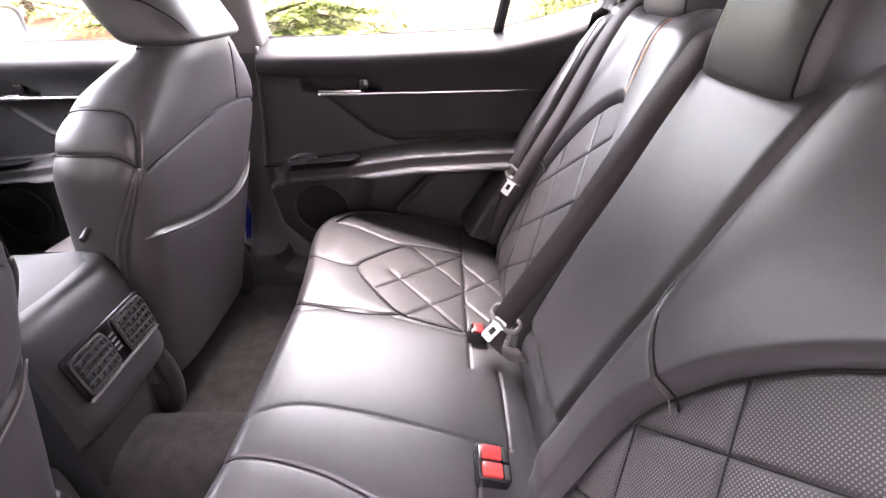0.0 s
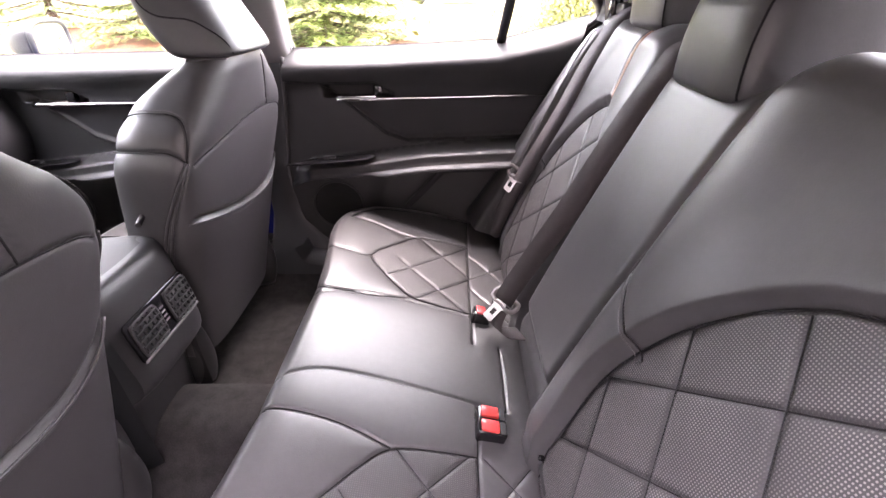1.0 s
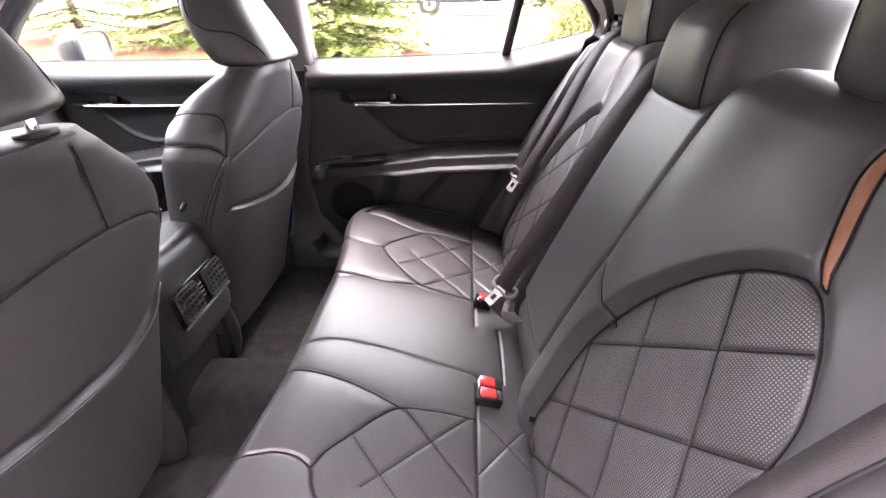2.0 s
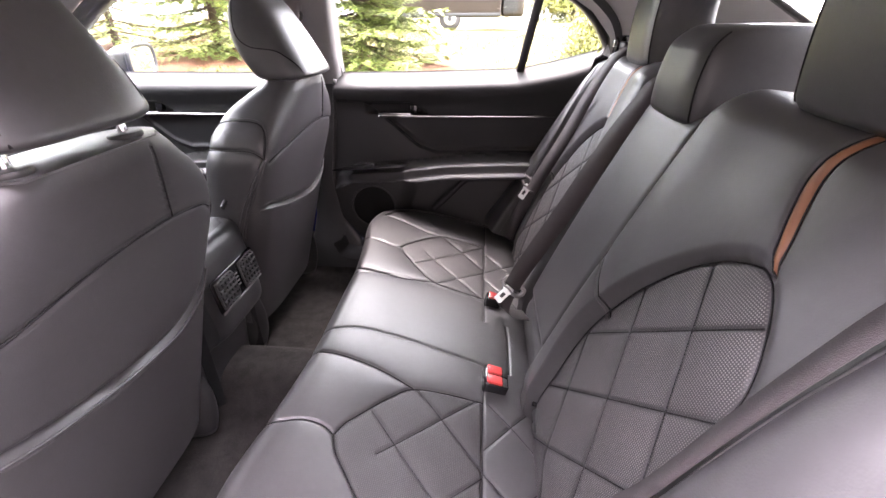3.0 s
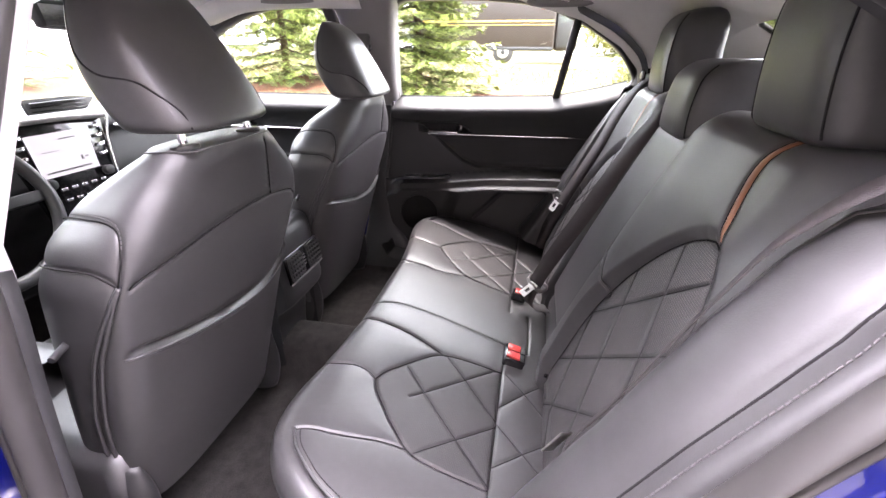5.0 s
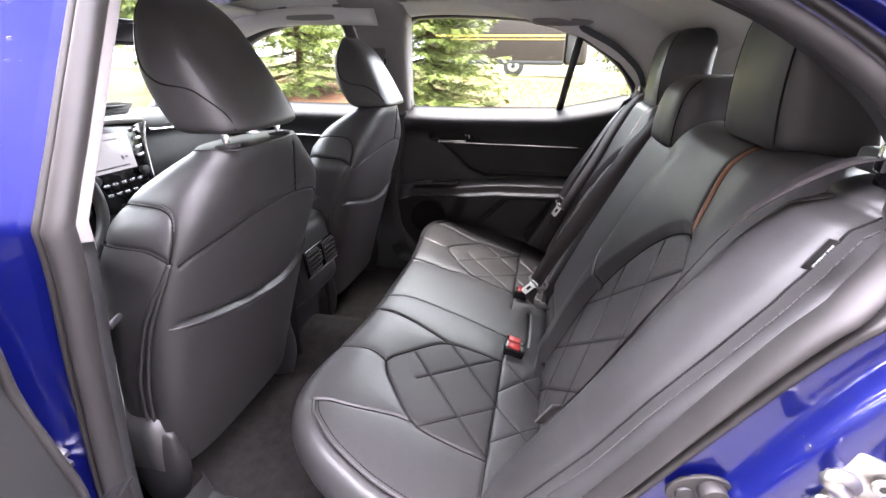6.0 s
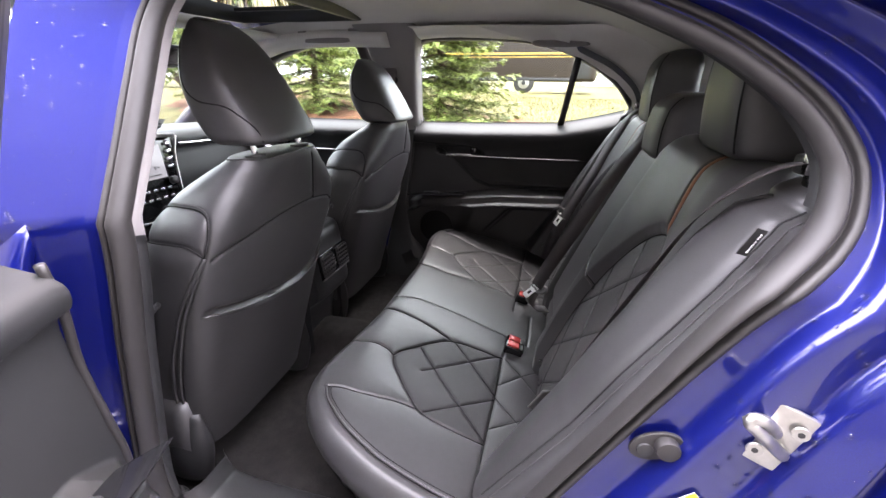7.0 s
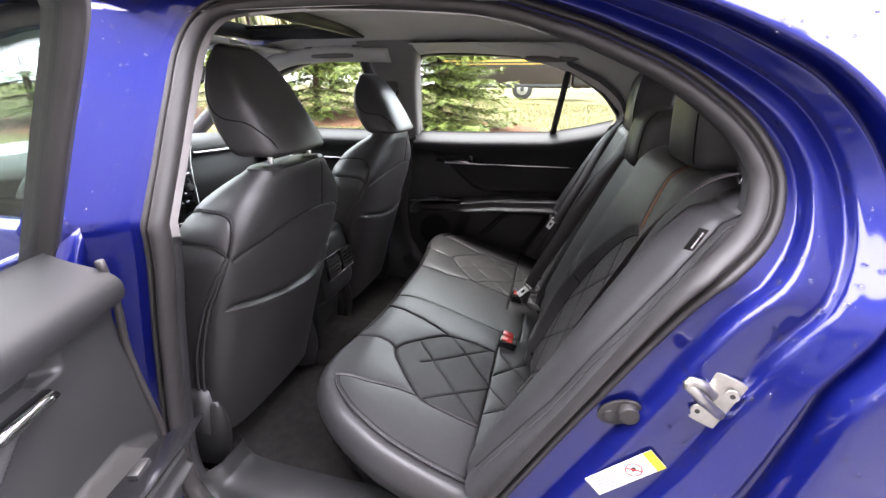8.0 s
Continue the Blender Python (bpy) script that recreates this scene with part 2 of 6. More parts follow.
def cyl(name, a, b, r, mat, parent=None, label="", k=20, r2=None, bevel=0.0015):
    """A round bar from a to b, with softened rims."""
    a, b = Vector(a), Vector(b)
    d = b - a
    bm = bmesh.new()
    bmesh.ops.create_cone(bm, cap_ends=True, segments=k, radius1=r, radius2=r if r2 is None else r2, depth=d.length)
    if bevel:
        rim = [e for e in bm.edges if abs(e.verts[0].co.z - e.verts[1].co.z) < 1e-6]
        bmesh.ops.bevel(bm, geom=rim, offset=bevel, segments=2, affect="EDGES", profile=0.5)
    bm.transform(Matrix.Translation((a + b) / 2) @ d.to_track_quat("Z", "Y").to_matrix().to_4x4())
    return part(name, bm, mat, parent, label, smooth=True)


def slab(name, outline, origin, u, v, thick, mat, parent=None, label="", bevel=0.002):
    """A flat plate with an outline given in its own plane, bevelled."""
    o, u, v = Vector(origin), Vector(u).normalized(), Vector(v).normalized()
    w = u.cross(v)
    bm = bmesh.new()
    vs = [bm.verts.new(o + u * a + v * b) for a, b in outline]
    f = bm.faces.new(vs)
    r = bmesh.ops.extrude_face_region(bm, geom=[f])
    bmesh.ops.translate(bm, vec=w * thick, verts=[g for g in r["geom"] if isinstance(g, bmesh.types.BMVert)])
    bmesh.ops.recalc_face_normals(bm, faces=bm.faces[:])
    if bevel:
        bmesh.ops.bevel(bm, geom=[e for e in bm.edges if e.calc_face_angle(0) > 0.6], offset=bevel, segments=2, affect="EDGES", profile=0.5)
    return part(name, bm, mat, parent, label, smooth=True)


def normals_of(P):
    gu, gv = np.gradient(P, axis=0), np.gradient(P, axis=1)
    n = np.cross(gu, gv)
    return n / (np.linalg.norm(n, axis=2)[..., None] + 1e-12)


def smoothstep(a, b, x):
    t = np.clip((np.asarray(x, float) - a) / (b - a), 0, 1)
    return t * t * (3 - 2 * t)


def sewn(parent, line, surface, depth, flip=False, r=0.0013, name="seam"):
    """A dark sewn line sunk a little below an upholstered surface."""
    line = np.asarray(line, float)
    L = np.r_[0, np.cumsum(np.linalg.norm(np.diff(line, axis=0), axis=1))]
    q = np.linspace(0, L[-1], max(4, int(L[-1] / 0.006)))
    p = np.stack([np.interp(q, L, line[:, k]) for k in range(2)], -1)
    e = 0.002
    gu = surface(p + np.array([e, 0])) - surface(p - np.array([e, 0]))
    gv = surface(p + np.array([0, e])) - surface(p - np.array([0, e]))
    n = np.cross(gu, gv) * (-1 if flip else 1)
    n /= np.linalg.norm(n, axis=1)[:, None] + 1e-12
    return tube(name, surface(p) - n * depth, r, THREAD, parent, k=5, up=tuple(n.mean(0)))


def padded(parent, name, us, vs, surface, seams, quilts, regions, mat, label="", flip=False, puff=0.0045, soft=()):
    """An upholstered surface: a grid over (u, v), pressed in along seams and quilting lines, and cut into its panels.
    regions: rows (name, outline, material, label)."""
    n, m = len(us), len(vs)
    A, B = np.meshgrid(us, vs, indexing="ij")
    pts = np.stack([A.ravel(), B.ravel()], -1)
    G = surface(pts).reshape(n, m, 3)
    N = normals_of(G).reshape(-1, 3) * (-1 if flip else 1)
    outlines = [np.vstack([o, o[:1]]) for _, o, _, _ in regions]
    faces = [[] for _ in range(len(regions) + 1)]
    F = quads(n, m)
    todo = np.ones(len(F), bool)
    extra, enorm, ids = [], [], {}
    for k, (_, outline, _, _) in enumerate(regions):
        d, _ = to_lines(pts, [outlines[k]])
        sd = np.where(inside(pts, outline), 1.0, -1.0) * np.maximum(d, 1e-6)
        s = sd[F] > 0
        whole, cut = s.all(1) & todo, s.any(1) & ~s.all(1) & todo
        faces[k] += [tuple(f) for f in F[whole]]
        for f in F[cut]:
            pos, neg = [], []
            for q in range(4):
                i, j = int(f[q]), int(f[(q + 1) % 4])
                (pos if sd[i] > 0 else neg).append(i)
                if (sd[i] > 0) != (sd[j] > 0):
                    key = (k, min(i, j), max(i, j))
                    if key not in ids:
                        w = sd[i] / (sd[i] - sd[j])
                        ids[key] = n * m + len(extra)
                        extra.append(pts[i] * (1 - w) + pts[j] * w)
                        enorm.append(N[i] * (1 - w) + N[j] * w)
                    pos.append(ids[key])
                    neg.append(ids[key])
            faces[k].append(tuple(pos))
            faces[-1].append(tuple(neg))
        todo &= ~(whole | cut)
    faces[-1] += [tuple(f) for f in F[todo]]
    if extra:
        pts, N = np.vstack([pts, extra]), np.vstack([N, enorm])
    P = surface(pts)
    ds, _ = to_lines(pts, list(seams) + outlines)
    off = -0.0040 * np.exp(-(ds / 0.0028) ** 2) - 0.7 * puff * np.exp(-ds / 0.022)
    if len(soft):
        dd, _ = to_lines(pts, soft)
        off += -0.0022 * np.exp(-(dd / 0.0028) ** 2) - 0.0015 * np.exp(-dd / 0.02)
    if quilts:
        dq, _ = to_lines(pts, quilts)
        off += -0.0026 * np.exp(-(dq / 0.0028) ** 2) - 0.0022 * np.exp(-dq / 0.012)
    P = P + N * off[:, None]
    for ln in list(seams) + outlines:
        sewn(parent, ln, surface, 0.0050, flip)
    for ln in quilts:
        sewn(parent, ln, surface, 0.0039, flip, 0.0009, "quilting_seam")
    made = None
    for (rn, rm, rl), fs in zip([(r[0], r[2], r[3]) for r in regions] + [(name, mat, label)], faces):
        if not fs:
            continue
        use = np.unique(np.concatenate([np.asarray(f) for f in fs]))
        new_id = np.full(len(P), -1)
        new_id[use] = np.arange(len(use))
        fs = [tuple(new_id[list(f)][::-1] if flip else new_id[list(f)]) for f in fs]
        made = mesh(rn, P[use], fs, rm, parent, rl, uvs=pts[use])
        if rm in (PERF, PERF_SEAT):
            # no holes in the sewn channels
            att = made.data.attributes.new("open", "FLOAT", "POINT")
            att.data.foreach_set("value", (smoothstep(0.003, 0.0065, dq) * smoothstep(0.002, 0.006, ds))[use].astype(np.float32))
    return made


def stitch_row(line, step, long, r, parent, mat=None):
    """Short thread stitches along a line, as one row."""
    line = np.asarray(line, float)
    V, F = [], []
    pr = circle(r, 5)
    L = np.r_[0, np.cumsum(np.linalg.norm(np.diff(line, axis=0), axis=1))]
    for d0 in np.arange(0.5 * step, L[-1] - long, step):
        ends = [np.array([np.interp(d0 + e, L, line[:, q]) for q in range(3)]) for e in (0, long)]
        p, t, bb, u = frames_along(ends)
        base = len(V)
        for q in range(2):
            V += [p[q] + bb[q] * w[0] + u[q] * w[1] for w in pr]
        F += [(base + j, base + (j + 1) % 5, base + 5 + (j + 1) % 5, base + 5 + j) for j in range(5)]
    return mesh("stitches", V, F, mat or LTHREAD, parent, "row of grey stitches")


def mirrored(lines):
    return [np.asarray(l) * np.array([1, -1]) for l in lines]


# ---- rear seat ----
rear_seat = thing("rear_bench_seat", "black leather rear bench seat with quilted perforated inserts", "car seat", (0, 0, 0.3))

INS = [(-0.222, -0.367), (-0.209, -0.335), (-0.186, -0.305), (-0.146, -0.256), (-0.10, -0.215), (-0.031, -0.203), (0.05, -0.200)]
INS_A = curve(INS, 40)
INS_B = curve([(x, -0.734 - y) for x, y in INS], 40)
CUSH_INS = np.vstack([INS_A, INS_B[::-1][:-1]])
SEAMS = [curve(c, 24) for c in (
    [(-0.42, -0.375), (-0.34, -0.372), (-0.283, -0.356), (-0.246, -0.355), (-0.222, -0.367)],
    [(-0.316, -0.558), (-0.29, -0.548), (-0.24, -0.540), (-0.164, -0.518), (-0.11, -0.513)],
    [(-0.42, -0.20), (-0.345, -0.188), (-0.295, -0.178), (-0.221, -0.180), (-0.162, -0.191), (-0.10, -0.213)],
    [(-0.42, -0.15), (-0.345, -0.125), (-0.292, -0.096), (-0.236, -0.076), (-0.144, -0.070), (-0.049, -0.076), (0.115, -0.09)],
    [(0.05, -0.70), (0.05, -0.60), (0.05, -0.535)], [(0.05, -0.2), (0.052, -0.15), (0.052, -0.088)], [(0.112, -0.09), (0.114, -0.04), (0.114, 0.0)])]
HARD, SOFT = [q for i, q in enumerate(SEAMS) if i != 3], [SEAMS[3]]
PIPING = curve([(-0.314, -0.556), (-0.296, -0.589), (-0.267, -0.616), (-0.228, -0.643), (-0.155, -0.673), (-0.09, -0.688), (-0.01, -0.698), (0.08, -0.702)], 50)


def clip_line(a, b, poly, n=60):
    t = np.linspace(0, 1, n)[:, None]
    p = np.asarray(a) * (1 - t) + np.asarray(b) * t
    k = inside(p, poly)
    return p[k] if k.sum() > 1 else None


STRIP = np.array([(0.052, -0.535), (0.052, -0.2), (0.165, -0.2), (0.165, -0.535)])
QUILT = []
for x0, y0, x1, y1 in ((-0.168, -0.296, 0.052, -0.530), (-0.135, -0.165, 0.052, -0.362), (-0.142, -0.380, 0.052, -0.184), (-0.098, -0.516, 0.052, -0.371)):
    QUILT.append(clip_line((x0, y0), (x1, y1), CUSH_INS))
for x0, y0, x1, y1 in ((0.052, -0.192, 0.165, -0.300), (0.052, -0.365, 0.165, -0.470), (0.052, -0.314, 0.165, -0.180), (0.052, -0.480, 0.165, -0.365)):
    QUILT.append(clip_line((x0, y0), (x1, y1), STRIP))
QUILT = [q for q in QUILT if q is not None]

# plan of the cushion's top, its height from front to back, and how its edge rolls over at the front and at the sides
HALF = curve([(-0.292, 0.0), (-0.293, -0.15), (-0.300, -0.28), (-0.316, -0.40), (-0.326, -0.49), (-0.320, -0.548), (-0.301, -0.592), (-0.270, -0.624), (-0.230, -0.650), (-0.152, -0.681), (-0.08, -0.696), (0.02, -0.706), (0.12, -0.710), (0.24, -0.712)], 260)
EDGE = np.vstack([HALF[::-1], HALF[1:] * np.array([1, -1])])
TOPZ = curve([(-0.35, 0.604), (-0.30, 0.602), (-0.25, 0.592), (-0.135, 0.5555), (0.05, 0.500), (0.125, 0.478), (0.165, 0.458), (0.195, 0.42)], 200)
ROLL_F = curve([(0, 0), (0.018, 0.001), (0.034, -0.010), (0.042, -0.032), (0.044, -0.058), (0.038, -0.10), (0.018, -0.19), (-0.012, -0.28)], 200)
ROLL_S = curve([(0, 0), (0.016, -0.004), (0.030, -0.018), (0.038, -0.042), (0.038, -0.068), (0.028, -0.100), (0.002, -0.128), (-0.03, -0.14), (-0.04, -0.28)], 200)


def cushion_surface(pts):
    """(x, y) of the flat plan to the cushion; past the edge it runs on down the front and the sides."""
    pts = np.asarray(pts, float)
    near = np.concatenate([np.argmin(((q[:, None] - EDGE[None]) ** 2).sum(-1), 1) for q in np.array_split(pts, max(1, len(pts) // 4000))])
    tan = np.gradient(EDGE, axis=0)
    tan /= np.linalg.norm(tan, axis=1)[:, None]
    out = np.stack([-tan[:, 1], tan[:, 0]], -1)
    out *= np.sign((out * (EDGE - np.array([0.1, 0.0]))).sum(1))[:, None]
    run = np.clip(((pts - EDGE[near]) * tan[near]).sum(1) / np.linalg.norm(np.gradient(EDGE, axis=0)[near], axis=1), -0.6, 0.6)
    at = np.clip(near + run, 0, len(EDGE) - 1)
    ix = np.arange(len(EDGE))
    foot = np.stack([np.interp(at, ix, EDGE[:, q]) for q in range(2)], -1)
    nrm = np.stack([np.interp(at, ix, out[:, q]) for q in range(2)], -1)
    nrm /= np.linalg.norm(nrm, axis=1)[:, None]
    d = ((pts - foot) * nrm).sum(1)
    past = (d > 0) & ~inside(pts, np.vstack([EDGE, [(0.4, 0.712), (0.4, -0.712)]]))
    plan = np.where(past[:, None], foot, pts)
    x, ay = plan[:, 0], np.abs(plan[:, 1])
    z = np.interp(x, TOPZ[:, 0], TOPZ[:, 1])
    z = z - 0.008 * np.exp(-((ay - 0.367) / 0.12) ** 2) * smoothstep(-0.3, -0.2, x)
    reach = np.linalg.norm(pts - foot, axis=1) * past
    w = smoothstep(0.25, 0.85, np.abs(nrm[:, 1]))
    roll = 0
    for R, k in ((ROLL_F, 1 - w), (ROLL_S, w)):
        L = np.r_[0, np.cumsum(np.linalg.norm(np.diff(R, axis=0), axis=1))]
        roll = roll + np.stack([np.interp(reach, L, R[:, 0]), np.interp(reach, L, R[:, 1])], -1) * k[:, None]
    xy = plan + nrm * roll[:, :1]
    return np.stack([xy[:, 0], xy[:, 1], z + roll[:, 1]], -1)


ys = np.unique(np.round(np.r_[np.linspace(-1.0, -0.80, 20), np.arange(-0.79, 0.12, 0.003), np.linspace(0.12, 0.70, 150), np.linspace(0.705, 1.0, 40)], 5))
xs = np.r_[np.linspace(-0.62, -0.42, 24), np.arange(-0.415, -0.379, 0.004), np.arange(-0.378, 0.19, 0.003)]
padded(rear_seat, "cushion", xs, ys, cushion_surface, HARD + mirrored(HARD) + [PIPING] + mirrored([PIPING]), QUILT + mirrored(QUILT),
       [("cushion_insert", CUSH_INS, PERF_SEAT, "quilted perforated leather seat insert"), ("cushion_insert", mirrored([CUSH_INS])[0], PERF_SEAT, "quilted perforated leather seat insert")],
       LEATHER, "smooth black leather bench cushion", soft=SOFT + [curve([(-0.42, 0.11), (-0.345, 0.14), (-0.30, 0.159), (-0.207, 0.19), (-0.111, 0.196), (0.115, 0.18)], 24)])
for sgn in (1, -1):
    p2 = curve(PIPING, 90) * np.array([1, sgn])
    p3 = cushion_surface(p2) + np.array([0, 0, 0.0])
    tube("piping", p3, 0.0026, LEATHER, rear_seat, "thin leather edge piping")
    tn = np.gradient(p2, axis=0)
    tn /= np.linalg.norm(tn, axis=1)[:, None]
    stitch_row(cushion_surface(p2 + np.stack([tn[:, 1], -tn[:, 0]], -1) * sgn * -0.010), 0.007, 0.005, 0.0010, rear_seat, THREAD)

# backrest: (y, z) of the sloping plane
BX, BZ, BK = 0.276, 0.798, 0.424
BN = np.array([-1, 0, BK]) / math.hypot(1, BK)


def back_x(z):
    return BX + BK * (np.asarray(z) - BZ)


SHIFT = np.array([0.74, 0.0])
BACK_INS = np.vstack([curve([(-0.217, 0.44), (-0.213, 0.54), (-0.210, 0.605), (-0.206, 0.67), (-0.213, 0.73), (-0.235, 0.79), (-0.264, 0.847), (-0.315, 0.914), (-0.365, 0.957), (-0.404, 0.977)], 60),
                      curve([(-0.425, 0.983), (-0.449, 0.977), (-0.476, 0.956), (-0.510, 0.916), (-0.530, 0.875), (-0.540, 0.80), (-0.542, 0.60), (-0.538, 0.44)], 50)])
BSEAMS = [curve(c, 24) for c in (
    [(-0.106, 0.902), (-0.124, 0.852), (-0.172, 0.803), (-0.238, 0.768)],
    [(-0.400, 1.15), (-0.388, 1.088), (-0.403, 1.047), (-0.425, 1.010), (-0.441, 0.985)],
    [(-0.417, 1.15), (-0.407, 1.094), (-0.419, 1.057), (-0.438, 1.020), (-0.453, 0.984)])]
MIDDLE = [curve([(-0.10, 0.56), (-0.05, 0.555), (0.07, 0.555), (0.13, 0.56)], 24)]
BQ = []
for z0 in (0.700, 0.562, 0.424):
    BQ.append(clip_line((-0.19, z0 - 0.0085), (-0.56, z0 + 0.306), BACK_INS, 90))
for z0 in (1.021, 0.800, 0.580):
    BQ.append(clip_line((-0.20, z0 + 0.146), (-0.56, z0 - 0.358), BACK_INS, 90))
BQ = [q for q in BQ if q is not None]
STRIPE = np.vstack([BSEAMS[1], BSEAMS[2][::-1]])


def back_surface(pts):
    """(y, z) of the sloping plane to the padded seat back."""
    y, z = pts[:, 0], pts[:, 1]
    ay = np.abs(y - 0.025)
    sunk = 0
    for poly in (BACK_INS, BACK_INS + SHIFT):
        d, _ = to_lines(pts, [np.vstack([poly, poly[:1]])])
        sunk = sunk + smoothstep(-0.022, 0.002, np.where(inside(pts, poly), d, -d))
    ztop = 1.125 - 0.045 * (1 - smoothstep(0.10, 0.21, ay)) - 0.03 * smoothstep(0.55, 0.70, ay)
    over = np.clip(z - (ztop - 0.03), 0, None)
    r = 0.05
    a = np.clip(over / r, 0, math.pi / 2)
    rest = np.clip(over - r * math.pi / 2, 0, None)
    zz = np.where(over > 0, ztop - 0.03, z)
    along, back = r * np.sin(a), r * (1 - np.cos(a)) + rest
    x = back_x(zz)
    # padding: side pads fuller, a gutter beside the middle pad, a soft hollow at the insert
    side = smoothstep(0.124, 0.175, ay)
    off = (0.007 + 0.016 * np.exp(-((ay - 0.20) / 0.08) ** 2)) * side - 0.014 * np.exp(-((ay - 0.130) / 0.010) ** 2) * smoothstep(0.50, 0.58, zz)
    off += -0.016 * smoothstep(0.50, 0.60, ay) - 0.012 * smoothstep(0.62, 0.72, ay)
    off += 0.008 * np.sin(np.clip((zz - 0.5) / 0.6, 0, 1) * math.pi)
    off = off * (1 - sunk) + 0.002 * sunk - 0.02 * smoothstep(0.54, 0.46, zz)
    off += -0.012 * smoothstep(0.58, 0.55, zz) * (ay < 0.130)
    X = x + BN[0] * off + along * BK * 0.9 + back * 0.92
    Z = zz + BN[2] * off + along * 0.92 - back * 0.10
    return np.stack([X, y, Z], -1)


byv = np.unique(np.round(np.r_[np.linspace(-0.74, -0.60, 40), np.arange(-0.60, 0.16, 0.0028), np.linspace(0.162, 0.74, 200)], 5))
bzv = np.r_[np.arange(0.44, 1.14, 0.0028), np.linspace(1.143, 1.30, 24)]
padded(rear_seat, "backrest", byv, bzv, back_surface, BSEAMS + [q + SHIFT for q in BSEAMS] + MIDDLE, BQ + [q + SHIFT for q in BQ],
       [("backrest_insert", BACK_INS, PERF, "quilted perforated leather backrest insert"), ("backrest_insert", BACK_INS + SHIFT, PERF, "quilted perforated leather backrest insert"),
        ("accent_stripe", STRIPE, BROWN, "narrow tan leather accent stripe"), ("accent_stripe", STRIPE + SHIFT, BROWN, "narrow tan leather accent stripe")],
       LEATHER, "smooth black leather seat back", flip=True)
for o in (0.0, 0.74):
    # stitched dart beside the insert
    d = curve([(-0.111, 0.895), (-0.130, 0.846), (-0.178, 0.798), (-0.240, 0.760)], 40) + np.array([o, 0])
    stitch_row(back_surface(d) + BN * 0.0006, 0.006, 0.0048, 0.0011, rear_seat)


# side bolsters, beside the doors

def bolster(sgn):
    zs = curve([(0.50, 0), (1.12, 0)], 150)[:, 0]
    P = []
    for z in zs:
        k = (z - 0.5) / 0.62
        p1 = np.interp(z, [0.5, 0.60, 0.742, 0.844, 0.948, 1.036, 1.094, 1.12], [0.085, 0.075, 0.058, 0.052, 0.042, 0.030, 0.014, -0.012])
        p2 = np.interp(z, [0.5, 0.569, 0.736, 0.847, 0.941, 1.03, 1.099, 1.12], [0.10, 0.085, 0.048, 0.034, 0.018, 0.004, -0.012, -0.03])
        yi = np.interp(z, [0.5, 0.7, 0.95, 1.05, 1.12], [0.585, 0.59, 0.60, 0.605, 0.61])
        row = [(yi + 0.012, -0.05), (yi + 0.002, p1 - 0.03), (yi, p1 - 0.008), (yi + 0.008, p1), (yi + 0.03, p1 + 0.008), (0.668, p1 * 0.5 + p2 * 0.5 + 0.014), (0.722, p2 + 0.006),
               (0.750, p2), (0.763, p2 - 0.012), (0.772, p2 - 0.04), (0.775, p2 - 0.09), (0.775, p2 - 0.2)]
        c = curve(row, 60)
        x0 = back_x(z)
        P.append(np.stack([x0 + BN[0] * c[:, 1], sgn * c[:, 0], z + BN[2] * c[:, 1]], -1))
    P = np.array(P)
    # rounded top end
    for i in range(12):
        a = (i + 1) / 12 * math.pi / 2
        row = P[149].copy()
        row[:, 0] += 0.05 * (1 - math.cos(a)) + 0.10 * (i / 11) ** 2
        row[:, 2] += 0.035 * math.sin(a) * 1.0
        P = np.concatenate([P, row[None]])
    zrow = np.r_[zs, np.full(len(P) - len(zs), 1.12)]
    seam_y = np.interp(zrow, [0.5, 0.95, 1.01, 1.045, 1.09, 1.12], [0.716, 0.718, 0.718, 0.715, 0.708, 0.702])
    at = np.array([np.interp(w, np.maximum.accumulate(np.abs(r[10:, 1])), np.arange(10, P.shape[1])) for w, r in zip(seam_y, P)])
    col = np.arange(P.shape[1])[None] - at[:, None]
    gr = np.exp(-(col / 1.3) ** 2) + 0.25 * np.exp(-np.abs(col) / 4.0)
    P = P - gr[:, :, None] * 0.0040 * np.array([-0.75, sgn * 0.45, 0.45])
    seam_at = lambda o: np.array([[np.interp(a + o, np.arange(P.shape[1]), r[:, q]) for q in range(3)] for a, r in zip(at[6:150], P[6:150])])
    f = quads(len(P), P.shape[1])
    ob = mesh("side_bolster", P.reshape(-1, 3), f if sgn < 0 else f[:, ::-1], LEATHER, rear_seat, "rounded black leather side bolster")
    s = seam_at(0.0)
    tube("stitch_welt", s, 0.0016, THREAD, ob)
    stitch_row(seam_at(2.6) + np.array([-0.80, sgn * 0.4, 0.42]) * 0.0016, 0.0085, 0.0058, 0.0012, ob)
    tube("piping", P[4:150, 12], 0.0022, LEATHER, ob)
    return ob


near_bolster = bolster(-1)
bolster(1)


